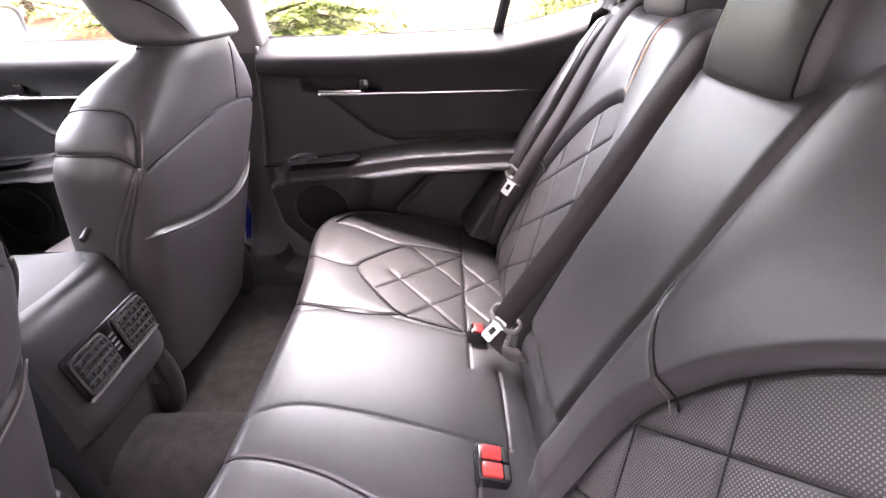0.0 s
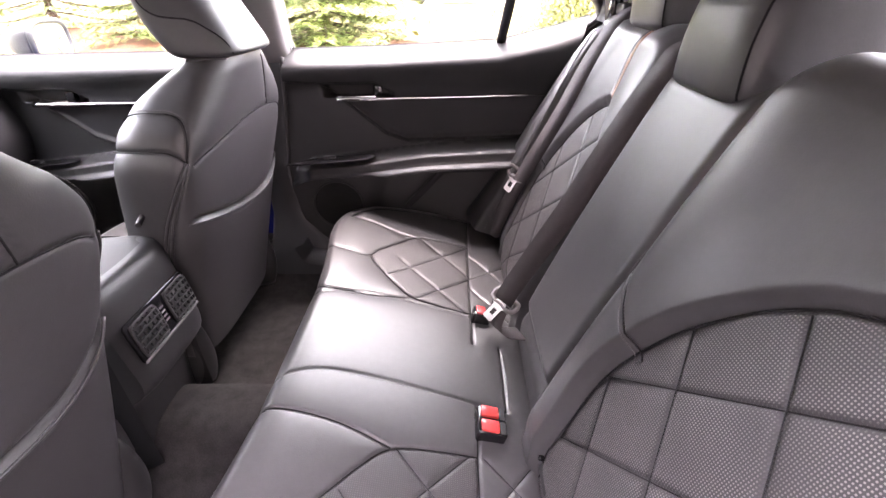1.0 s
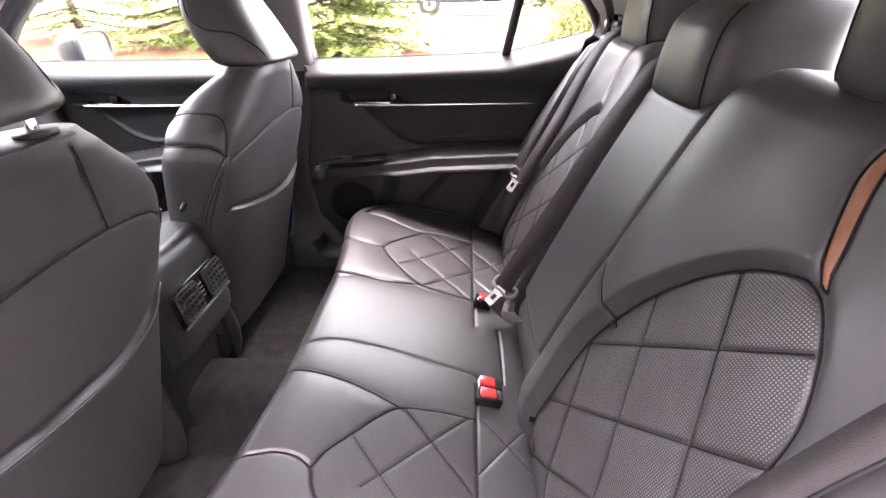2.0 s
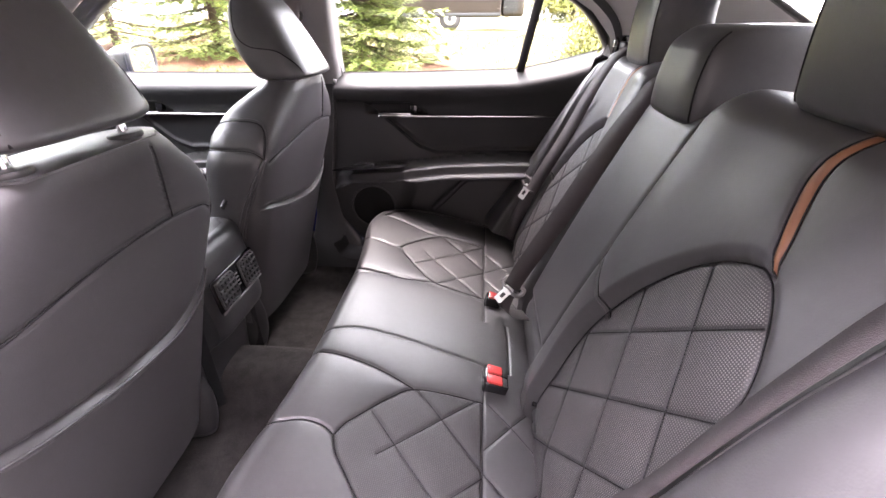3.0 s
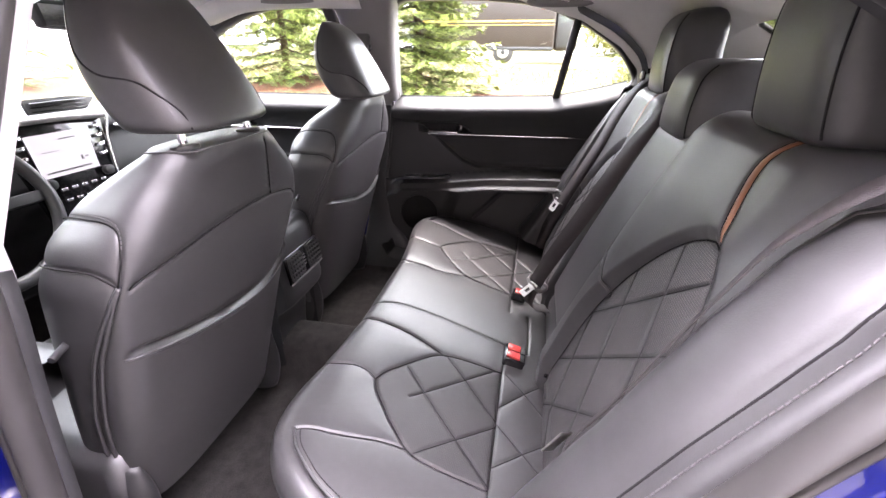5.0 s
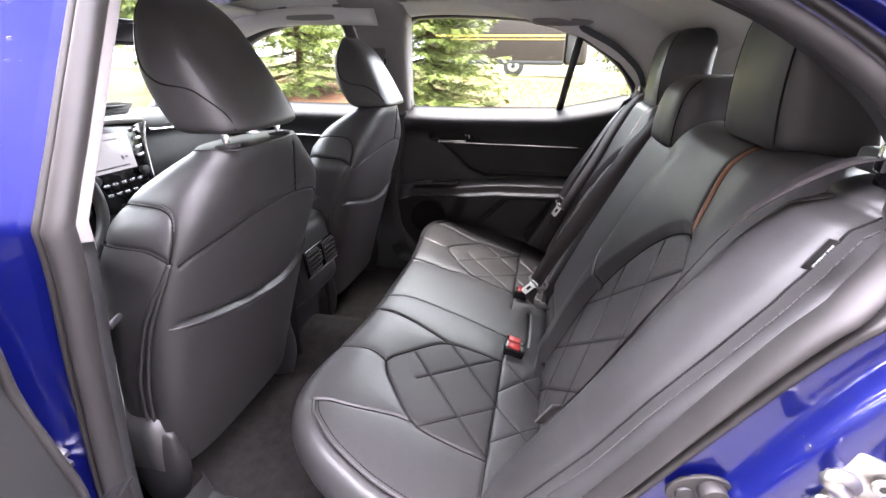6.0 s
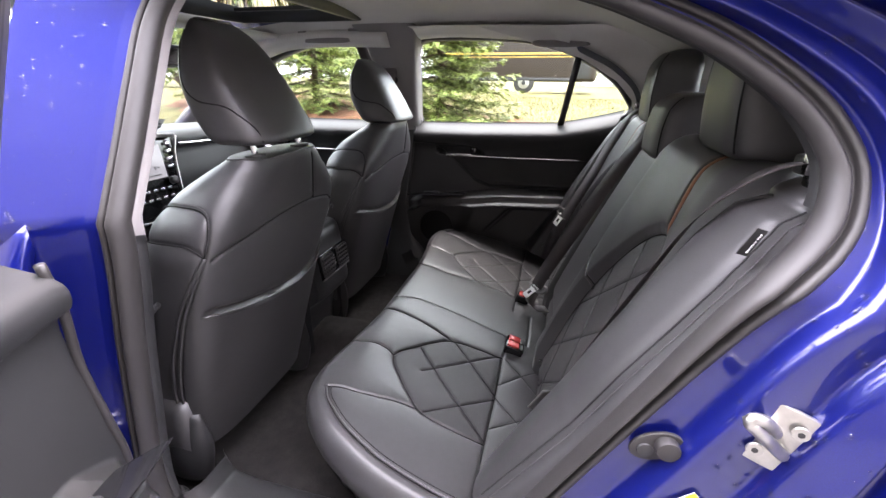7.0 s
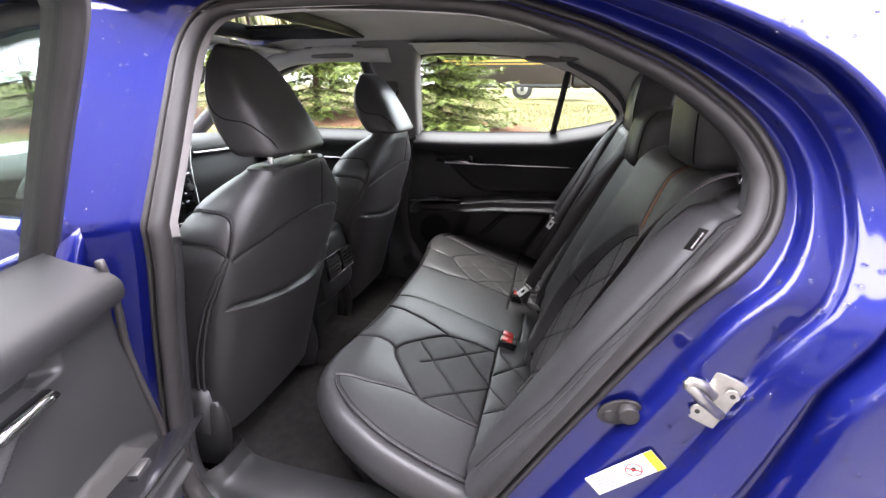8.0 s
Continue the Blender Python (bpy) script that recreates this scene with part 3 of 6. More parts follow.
def head_restraint(parent, y0, xf, z0, z1, wf, wb, depth, lean, mat=LEATHER, label="", crown=1.0):
    """A padded head restraint: front face towards -x, narrower than its back."""
    rings = []
    k = 64
    for i in range(34):
        t = i / 33
        z = z0 + (z1 - z0) * t
        e = max(0.0, 1 - t / 0.10)
        g = max(0.0, (t - 0.72) / 0.28)
        ins = 0.022 * (1 - math.sqrt(max(0, 1 - e * e))) + 0.050 * (1 - math.sqrt(max(0, 1 - min(g, 0.999) ** 2)))
        xa = xf + lean * (z - z0) - 0.010 * math.sin(t * math.pi) + ins
        xb = xa + depth - ins * (1.7 if crown == 1 else 0.9) - 0.02 * t
        ring = []
        for j in range(k):
            a = 2 * math.pi * j / k
            c, s = math.cos(a), math.sin(a)
            ex = abs(c) ** (2 / 5.0) * (1 if c > 0 else -1)
            ey = abs(s) ** (2 / 5.0) * (1 if s > 0 else -1)
            fx = (ex + 1) / 2
            w = (wf + (wb - wf) * fx) / 2 - ins * 0.8 * crown - 0.012 * t
            ring.append((xa + (xb - xa) * fx, y0 + w * ey, z))
        rings.append(ring)
    R = np.array(rings)
    ob = loft("head_restraint", R, mat, parent, label)
    for s in (1, -1):
        # seam along the front corner
        j = [round(k * f) % k for f in (0.375, 0.625)][0 if s > 0 else 1]
        tube("seam", R[2:32, j] + np.array([-0.0003, 0, 0]), 0.0017, THREAD, ob)
    for s in (1, -1):
        cyl("post", (xf + depth * 0.55, y0 + s * 0.065, z0 - 0.05), (xf + depth * 0.55, y0 + s * 0.065, z0 + 0.02), 0.006, CHROME, ob, "chrome post", k=12)
    return ob


head_restraint(rear_seat, -0.372, 0.414, 1.130, 1.362, 0.222, 0.285, 0.135, 0.02, label="tall padded leather head restraint")
head_restraint(rear_seat, 0.382, 0.412, 1.122, 1.345, 0.205, 0.27, 0.15, 0.08, label="tall padded leather head restraint")
head_restraint(rear_seat, 0.035, 0.378, 1.062, 1.226, 0.222, 0.250, 0.215, 0.16, label="low wide centre head restraint", crown=0.35)


# ---- front seats ----
def front_seat(y0, group, gap=0.021, dx=0.0, top=0.265):
    PLACE[0] = pose(dx, 0, 0)
    seat = thing("front_seat", "black leather front seat with a map pocket on its back", "car seat", (-0.7, y0, 0.28), group)
    zs = np.r_[np.linspace(0.40, 1.02, 170), np.linspace(1.023, 1.100, 40)]
    K = 220
    ex = lambda z: np.interp(z, [0.55, 0.80, 0.90, 0.95, 1.00, 1.05, 1.10], [4.0, 4.4, 5.6, 5.6, 4.2, 3.0, 2.3])

    def soft(z, xs, ys):
        return sum(np.interp(z + o, xs, ys) for o in np.linspace(-0.014, 0.014, 9)) / 9

    def shape(z):
        hw = soft(z, [0.40, 0.5, 0.62, 0.80, 0.92, 0.98, 1.03, 1.07, 1.09, 1.10], [0.222, 0.232, 0.242, 0.250, 0.254, 0.234, 0.190, 0.146, 0.126, 0.108])
        xr = -0.465 + 0.26 * (z - 0.93) - 0.010 * smoothstep(1.07, 1.13, z)
        a = soft(z, [0.40, 0.9, 0.98, 1.03, 1.07, 1.10], [0.100, 0.115, 0.111, 0.098, 0.074, 0.050])
        return hw, xr - a, a

    full = lambda z: np.interp(z, [0.60, 0.80, 0.93, 1.03, 1.10], [1.03, 1.05, 1.11, 1.26, 1.28])

    def rear_x(y, z):
        hw, xc, a = shape(z)
        return xc + a * np.clip(1 - (np.abs(y) / (hw * (full(z) if y > 0 else 1))) ** ex(z), 0, 1) ** (1 / ex(z))

    on_rear = lambda pts: np.array([(rear_x(y, z), y, z) for y, z in pts])
    P = []
    for z in zs:
        hw, xc, a = shape(z)
        th = np.linspace(0, 2 * math.pi, K, endpoint=False) + math.pi
        c, s = np.cos(th), np.sin(th)
        EX = np.where(c > 0, ex(z), 2.5)
        P.append(np.stack([xc + a * np.sign(c) * np.abs(c) ** (2 / EX), np.where(s > 0, full(z), 1) * hw * np.sign(s) * np.abs(s) ** (2 / EX), np.full(K, z)], -1))
    P = np.array(P)
    hseam = on_rear(curve([(-0.226, 0.922), (-0.20, 0.934), (-0.14, 0.945), (-0.02, 0.962), (0.10, 0.966), (0.20, 0.952), (0.243, 0.932)], 60))
    pocket = on_rear(curve([(-0.236, 0.795), (-0.20, 0.790), (-0.10, 0.765), (0.02, 0.742), (0.12, 0.738), (0.20, 0.765), (0.236, 0.80)], 60))
    vseam = on_rear(curve([(0.095, 1.085), (0.105, 1.03), (0.120, 0.966)], 20))
    lines, pipes, rows_ = [hseam, vseam], [], []
    def at_angle(pts, s):
        row = []
        for z, th in pts:
            hw, xc, a = shape(z)
            c, q = math.cos(math.radians(th)), math.sin(math.radians(th))
            e = ex(z) if c > 0 else 2.5
            row.append((xc + a * np.sign(c) * abs(c) ** (2 / e), s * hw * (full(z) if s > 0 else 1) * q ** (2 / e), z))
        return np.array(row)

    for s in (-1, 1):
        lines.append(at_angle(curve([(0.930, 58), (0.944, 72), (0.954, 88), (0.950, 115), (0.930, 150)], 40), s))
        shoulder = at_angle(curve([(0.930, 58), (0.962, 59), (0.990, 65), (1.010, 77), (1.018, 95), (1.010, 120), (0.985, 150)], 60), s)
        lines.append(shoulder)
        rows_.append(shoulder)
        for k, turn in enumerate((0, 5)):
            pipes.append(at_angle(curve([(0.930, 58), (0.905, 62 + 0.6 * turn), (0.86, 70 + turn), (0.79, 78 + turn), (0.68, 83 + turn), (0.58, 83 + turn), (0.50, 78 + turn)], 50), s))
    flat = P.reshape(-1, 3)
    d, _ = to_lines(flat, lines + pipes)
    N = np.stack([flat[:, 0] - np.repeat([shape(z)[1] for z in zs], K), flat[:, 1] * 0.35, np.zeros(len(flat))], -1)
    N /= np.linalg.norm(N, axis=1)[:, None] + 1e-9
    off = -0.0040 * np.exp(-(d / 0.0030) ** 2) - 0.0030 * np.exp(-d / 0.016)
    # the map pocket stands a little off below its edge
    rear = flat[:, 0] > np.repeat([shape(z)[1] for z in zs], K)
    pe = np.interp(flat[:, 1], pocket[:, 1], pocket[:, 2])
    below = np.clip(pe - flat[:, 2], -0.05, 1)
    off += np.where(rear, 0.006 * smoothstep(-0.002, 0.004, below) * np.exp(-np.clip(below, 0, 1) / 0.16) - 0.012 * np.exp(-((below + 0.008) / 0.008) ** 2), 0) * smoothstep(0.238, 0.20, np.abs(flat[:, 1]))
    for ln in lines:
        tube("seam", ln + np.array([-0.0024, y0, 0]), 0.0014, THREAD, seat, k=5)
    flat = flat + N * off[:, None] + np.array([0, y0, 0])
    F = quads(len(zs), K, closed=True)[:, ::-1]
    faces = [tuple(f) for f in F] + [tuple(range((len(zs) - 1) * K, len(zs) * K))[::-1]]
    mesh("seat_back", flat, faces, LEATHER, seat, "black leather seat back with sewn panels")
    for p in pipes:
        tube("piping", p + np.array([-0.001, y0, 0]), 0.0036, LEATHER, seat, k=8)
    tube("pocket_edge", pocket + np.array([0.0045, y0, -0.001]), 0.0026, LEATHER, seat, "hemmed pocket edge")
    for r in rows_:
        stitch_row(r[2:34] + np.array([0.001, y0, 0.0065]), 0.007, 0.0048, 0.0010, seat)
    # lower mount cover and seat cushion seen past it
    for s in (-1, 1):
        rings = []
        for i in range(14):
            t = i / 13
            z = 0.33 + 0.19 * t
            w = 0.040 * math.sin(math.pi * (0.25 + 0.62 * t)) + 0.006
            rings.append([(-0.665 + 0.02 * t + (w + 0.02) * math.cos(q), y0 + s * 0.225 + w * 0.75 * math.sin(q), z) for q in np.linspace(0, 2 * math.pi, 24, endpoint=False)])
        loft("mount_cover", rings, PLASTIC, seat, "dark plastic hinge cover")
    rings = []
    for i in range(20):
        t = i / 19
        x = -0.62 - 0.52 * t
        h = 0.57 + 0.03 * t - 0.06 * max(0, t - 0.8) * 5
        ring = [(x, y0 + 0.26 * np.sign(math.cos(q)) * abs(math.cos(q)) ** 0.35, 0.49 + (h - 0.49) * np.sign(math.sin(q)) * abs(math.sin(q)) ** 0.35) for q in np.linspace(0, 2 * math.pi, 40, endpoint=False)]
        rings.append(ring)
    loft("seat_cushion", rings, LEATHER, seat, "black leather seat cushion")
    cyl("lever", (-0.615, y0 - 0.235, 0.825), (-0.600, y0 - 0.283, 0.820), 0.006, PLASTIC, seat, k=10)
    # head restraint on two chrome posts, leaning forwards
    rings, k = [], 72
    for i in range(46):
        t = i / 45
        z = 1.10 + gap + (top - gap) * t
        e, g = max(0.0, 1 - t / 0.08), max(0.0, (t - 0.70) / 0.30)
        ins = 0.014 * (1 - math.sqrt(max(0, 1 - e * e))) + 0.050 * (1 - math.sqrt(max(0, 1 - min(g, 0.999) ** 2)))
        xb = -0.402 - 0.60 * (z - 1.122) - ins * 0.9 + 0.006 * math.sin(math.pi * t)
        xa = -0.545 - 0.22 * (z - 1.122) - 0.030 * math.sin(math.pi * min(1.0, t * 1.15)) + ins * 0.6
        ring = []
        for j in range(k):
            q = 2 * math.pi * j / k
            c, s = math.cos(q), math.sin(q)
            ex, ey = abs(c) ** 0.58 * np.sign(c), abs(s) ** 0.58 * np.sign(s)
            fx = (ex + 1) / 2
            w = (0.268 - 0.025 * fx) / 2 - ins * 0.7 - 0.046 * t ** 1.4 + 0.010 * math.sin(math.pi * t)
            ring.append((xa + (xb - xa) * fx, y0 + w * ey, z))
        rings.append(ring)
    R = np.array(rings)
    hr = loft("head_restraint", R, LEATHER, seat, "tall curved leather head restraint")
    for s in (1, -1):
        js = [round(k * f) for f in (0.12, 0.16, 0.21, 0.26, 0.30)]
        if s < 0:
            js = [k - j for j in js]
        path = [R[1, js[0]], R[6, js[0]], R[11, js[1]], R[14, js[2]], R[16, js[3]], R[22, js[4]], R[34, js[4]], R[40, js[4]]]
        sm = curve(path, 60)
        tube("seam", sm, 0.0016, THREAD, hr)
        stitch_row(sm[4:] + np.array([0.003, -0.003 * s, -0.006]), 0.008, 0.005, 0.0010, hr)
    for s in (1, -1):
        cyl("post", (-0.457, y0 + s * 0.083, 1.08), (-0.464, y0 + s * 0.083, 1.145), 0.0065, CHROME, hr, "chrome post", k=14)
        cyl("post_collar", (-0.458, y0 + s * 0.083, 1.098), (-0.459, y0 + s * 0.083, 1.107), 0.022, PLASTIC, seat, k=18, bevel=0.003)
    slab("post_panel", [(-0.125, -0.035), (0.125, -0.035), (0.10, 0.036), (-0.10, 0.036)], (-0.462, y0, 1.0985), (0, 1, 0), (1, 0, -0.0), -0.003, LEATHER, seat, "sewn leather panel under the head restraint", bevel=0.001)
    PLACE[0] = None
    return seat


front_seat(-0.413, "front seats", 0.028)
front_seat(0.362, "front seats", 0.004, -0.018, 0.220)


# ---- car shell ----
X, Y = np.meshgrid(np.linspace(-1.7, 0.35, 90), np.linspace(-0.80, 0.80, 90), indexing="ij")
Zf = 0.27 + 0.13 * np.exp(-(Y / 0.11) ** 4) + 0.004 * np.sin(9 * X + 3 * Y) + 0.05 * smoothstep(0.66, 0.74, np.abs(Y))
floor = mesh("floor", np.stack([X.ravel(), Y.ravel(), Zf.ravel()], -1), quads(*X.shape), CARPET)
tagged(floor, "dark grey carpet car floor with a centre tunnel", "floor", kind="structure")


def side_at(P):
    """Bends the body side inwards above the window sill and over into the roof."""
    P = np.array(P, float)
    over = np.clip(P[..., 2] - 1.43, 0, None)
    s = np.sign(P[..., 1])
    P[..., 1] -= s * (0.55 * np.clip(np.minimum(P[..., 2], 1.43) - 1.05, 0, None) + 0.95 * over)
    P[..., 1] -= s * 0.25 * np.clip(P[..., 0] - 0.45, 0, None) * smoothstep(1.0, 1.25, P[..., 2])
    P[..., 2] = np.clip(np.where(over > 0, 1.43 + 0.12 * over, P[..., 2]), 0.17, None)
    return P


# opening of the rear door: (x, z), from the foot of the pillar, over the roof, down the wheel arch, along the sill
OPEN = [(-0.570, 0.42), (-0.577, 0.53), (-0.535, 0.811), (-0.500, 1.00), (-0.500, 1.12), (-0.508, 1.25), (-0.510, 1.345), (-0.482, 1.400), (-0.42, 1.420), (-0.25, 1.425), (0.023, 1.407), (0.166, 1.369), (0.248, 1.336), (0.325, 1.297),
        (0.397, 1.241), (0.431, 1.194), (0.440, 1.154), (0.423, 1.100), (0.346, 1.008), (0.221, 0.793), (0.114, 0.593), (0.04, 0.45), (-0.03, 0.375), (-0.15, 0.345), (-0.40, 0.345), (-0.53, 0.36)]
NL = 260
LOOP = curve(OPEN + [OPEN[0]], NL + 1)[:-1]
LT = np.roll(LOOP, -1, 0) - np.roll(LOOP, 1, 0)
LT /= np.linalg.norm(LT, axis=1)[:, None]
LN = np.stack([-LT[:, 1], LT[:, 0]], -1)
REARW = smoothstep(-0.05, 0.15, LOOP[:, 0]) * smoothstep(1.16, 0.80, LOOP[:, 1])
TOPW = smoothstep(1.15, 1.35, LOOP[:, 1]) * smoothstep(-0.5, -0.2, LOOP[:, 0])
WIDE = 0.60 + 0.40 * REARW - 0.33 * TOPW - 0.14 * smoothstep(0.18, 0.38, LOOP[:, 0]) * smoothstep(1.06, 1.16, LOOP[:, 1]) * (1 - TOPW)
for _ in range(6):
    WIDE = (np.roll(WIDE, 1) + WIDE + np.roll(WIDE, -1)) / 3


FRONTW = smoothstep(-0.41, -0.47, LOOP[:, 0])


def ring(sgn, grow, base):
    c = LOOP + LN * (np.asarray(grow) * np.ones(NL))[:, None]
    return side_at(np.stack([c[:, 0], sgn * base * np.ones(NL), c[:, 1]], -1))


def body_side(sgn):
    side = thing("car_body_side", "wet blue metallic car body side round the door opening", "car body", (0, sgn * 0.85, 0.1), kind="structure")
    spread = curve([(0.004, 0.800), (0.03, 0.806), (0.054, 0.808), (0.060, 0.812), (0.066, 0.828), (0.072, 0.837), (0.080, 0.839), (0.10, 0.839), (0.135, 0.837), (0.142, 0.839), (0.147, 0.848), (0.153, 0.856), (0.17, 0.866), (0.195, 0.880),
                    (0.201, 0.880), (0.207, 0.872), (0.213, 0.868), (0.221, 0.872), (0.226, 0.892), (0.232, 0.908), (0.242, 0.915), (0.27, 0.917), (0.34, 0.918)], 130)
    plain = lambda g: np.interp(g, [0, 0.06, 0.10, 0.20, 0.27, 0.34], [0.800, 0.812, 0.824, 0.852, 0.872, 0.890])
    rows = [ring(sgn, g * WIDE, b * (1 - FRONTW) + plain(g) * FRONTW) for g, b in spread] + [ring(sgn, 0.34 * WIDE + e, 0.918 - 0.02 * e * e) for e in np.linspace(0.05, 0.75, 14)]
    P = np.array(rows)
    f = quads(len(rows), NL, closed=True)
    flat = P.reshape(-1, 3)
    raw = np.array([LOOP + LN * (g * WIDE)[:, None] for g, b in spread] + [LOOP + LN * (0.34 * WIDE + e)[:, None] for e in np.linspace(0.05, 0.75, 14)]).reshape(-1, 2)[f].mean(1)
    f = f[(raw[:, 0] > (-0.685 if sgn < 0 else -0.40)) & (raw[:, 1] < 1.52) & (raw[:, 0] < 1.10) & (raw[:, 1] > 0.12) & ~((raw[:, 1] > 1.10) & (raw[:, 0] > 0.58 + (1.45 - raw[:, 1]) * 1.1))]
    flat, f, _ = used(flat, f)
    mesh("painted_jamb", flat, f if sgn < 0 else f[:, ::-1], BLUE, side, "wet blue painted door jamb and outer skin")
    prof = np.array([(-0.010, -0.016), (0.010, -0.018), (0.019, -0.010), (0.021, 0.004), (0.014, 0.018), (0.004, 0.021), (0.000, 0.008), (-0.004, 0.008), (-0.008, 0.019), (-0.016, 0.016), (-0.020, 0.004), (-0.018, -0.012)])
    P = []
    for a, b in curve(np.vstack([prof, prof[:1]]), 41)[:-1]:
        P.append(ring(sgn, -a * (1 - 0.85 * REARW * (a > 0)), 0.794 + b))
    P = np.array(P).transpose(1, 0, 2)
    f = np.vstack([quads(NL, 40, closed=True), np.stack([(NL - 1) * 40 + np.arange(40), (NL - 1) * 40 + (np.arange(40) + 1) % 40, (np.arange(40) + 1) % 40, np.arange(40)], -1)])
    mesh("door_seal", P.reshape(-1, 3), f if sgn > 0 else f[:, ::-1], RUBBER, side, "thick black rubber door seal")
    # inner trim behind the seal, piece by piece round the opening
    z, x = LOOP[:, 1], LOOP[:, 0]
    # the rear pillar edge is coloured dark in place of shade on grey lining
    pieces = (("pillar_trim", (x < -0.42) & (z > 1.02), PILLAR, "light grey moulded pillar trim"), ("lower_pillar_trim", (x < -0.42) & (z <= 1.02) & (z > 0.40), PLASTIC, "dark plastic lower pillar trim"),
              ("roof_side_trim", (x >= -0.42) & (z > 1.375), HEADLINER, "grey fabric roof side lining"), ("shaded_rear_trim", (x > 0.1) & (z <= 1.375) & (z > 1.13), PLASTIC, "rear pillar trim edge, coloured dark to stand for shade"),
              ("sill_plate", z <= 0.42, PLASTIC, "dark plastic sill plate"))
    for nm, sel, mat, lab in pieces:
        idx = np.where(sel)[0]
        cut = np.where(np.diff(idx) > 1)[0]
        if len(cut):
            idx = np.r_[idx[cut[0] + 1:], idx[:cut[0] + 1]]
        idx = np.r_[(idx[0] - 1) % NL, idx, (idx[-1] + 1) % NL]
        way = {"pillar_trim": ((0.018, 0.763), (0.004, 0.760), (-0.06, 0.756)), "lower_pillar_trim": ((0.004, 0.763), (-0.004, 0.760), (-0.05, 0.756)),
               "roof_side_trim": ((0.018, 0.757), (0.018, 0.745), (0.010, 0.72), (-0.01, 0.69), (-0.03, 0.65)),
               "shaded_rear_trim": ((0.010, 0.757), (0.008, 0.745), (-0.01, 0.72)), 
               "sill_plate": ((0.03, 0.757), (0.040, 0.735), (0.04, 0.66), (0.015, 0.64))}[nm]
        rows = [ring(sgn, -g, b)[idx] for g, b in ((0.008, 0.80), (0.012, 0.775), (0.020, 0.765), *way)]
        P = np.array(rows)
        f = quads(len(rows), len(idx))
        mesh(nm, P.reshape(-1, 3), f if sgn > 0 else f[:, ::-1], mat, side, lab)
    return side


near_side = body_side(-1)
far_side = body_side(1)

# roof lining, with the sunroof
RX, RY = np.meshgrid(np.linspace(-1.20, 0.62, 100), np.linspace(-0.615, 0.615, 90), indexing="ij")
RZ = 1.485 - 0.10 * (np.abs(RY) / 0.66) ** 3.0 - 0.17 * np.clip((RX - 0.02) / 0.60, 0, 1) ** 2 - 0.05 * np.clip((-0.75 - RX) / 0.45, 0, 1) ** 2
hole = (np.abs(RX + 0.87) < 0.255) & (np.abs(RY) < 0.42)
keep = ~(hole[:-1, :-1] & hole[1:, 1:])
ceiling = mesh("ceiling", np.stack([RX.ravel(), RY.ravel(), RZ.ravel()], -1), quads(*RX.shape, keep=keep)[:, ::-1], HEADLINER)
tagged(ceiling, "grey fabric car headliner with a sunroof opening", "ceiling", kind="structure")
roof = mesh("roof", np.stack([RX.ravel(), RY.ravel() * 1.06, RZ.ravel() + 0.045], -1), quads(*RX.shape, keep=keep), BLUE)
tagged(roof, "blue painted steel car roof with a glass sunroof", "car roof", kind="structure")
sunroof = thing("sunroof", "dark glass sunroof in a black frame", "sunroof", (-0.87, 0, 1.49))
so = [(-1.125, -0.42), (-0.615, -0.42), (-0.615, 0.42), (-1.125, 0.42)]
loop = np.array([(x, y, 1.474 + 0.0 * x) for x, y in curve(so + so[:1], 121)[:-1] * 0 + np.array([(np.clip(-0.87 + 0.30 * math.cos(a) * 1.3, -1.12, -0.62), np.clip(0.5 * math.sin(a) * 1.3, -0.415, 0.415)) for a in np.linspace(0, 2 * math.pi, 120, endpoint=False)])])
sweep("frame", loop, [(-0.012, -0.02), (0.012, -0.02), (0.012, 0.035), (-0.012, 0.035)], PLASTIC, sunroof, "black sunroof frame", closed=True)
box("glass_panel", (-1.13, -0.425, 1.512), (-0.61, 0.425, 1.518), ROOFGLASS, sunroof, "tinted glass panel", bevel=0.001)
for y in (-0.36, 0.36):
    box("rail", (-1.10, y - 0.012, 1.488), (-0.64, y + 0.012, 1.50), PLASTIC, sunroof, bevel=0.002)
for i, x in enumerate(np.linspace(-0.78, -0.64, 5)):
    box("shade_rib", (x - 0.012, -0.40, 1.494 + 0.001 * i), (x + 0.012, 0.40, 1.500 + 0.001 * i), HEADLINER, sunroof, bevel=0.002)


for sgn in (1, -1):
    rl = sweep("roof_rail", curve([(-0.55, sgn * 0.625, 1.456), (-0.80, sgn * 0.622, 1.460), (-1.02, sgn * 0.622, 1.445), (-1.20, sgn * 0.64, 1.40)], 30), [(-0.05, -0.02), (0.05, -0.02), (0.055, 0.02), (0.03, 0.045), (-0.03, 0.045), (-0.055, 0.02)], BLUE)
    tagged(rl, "blue painted roof rail over the front door", "roof rail", kind="structure")
    rt = sweep("roof_side_lining", curve([(-0.55, sgn * 0.560, 1.405), (-0.80, sgn * 0.556, 1.408), (-1.02, sgn * 0.558, 1.395), (-1.18, sgn * 0.575, 1.355)], 30), circle(0.058, 12, 0.6), HEADLINER)
    tagged(rt, "grey fabric lining over the front door", "roof lining", kind="structure")


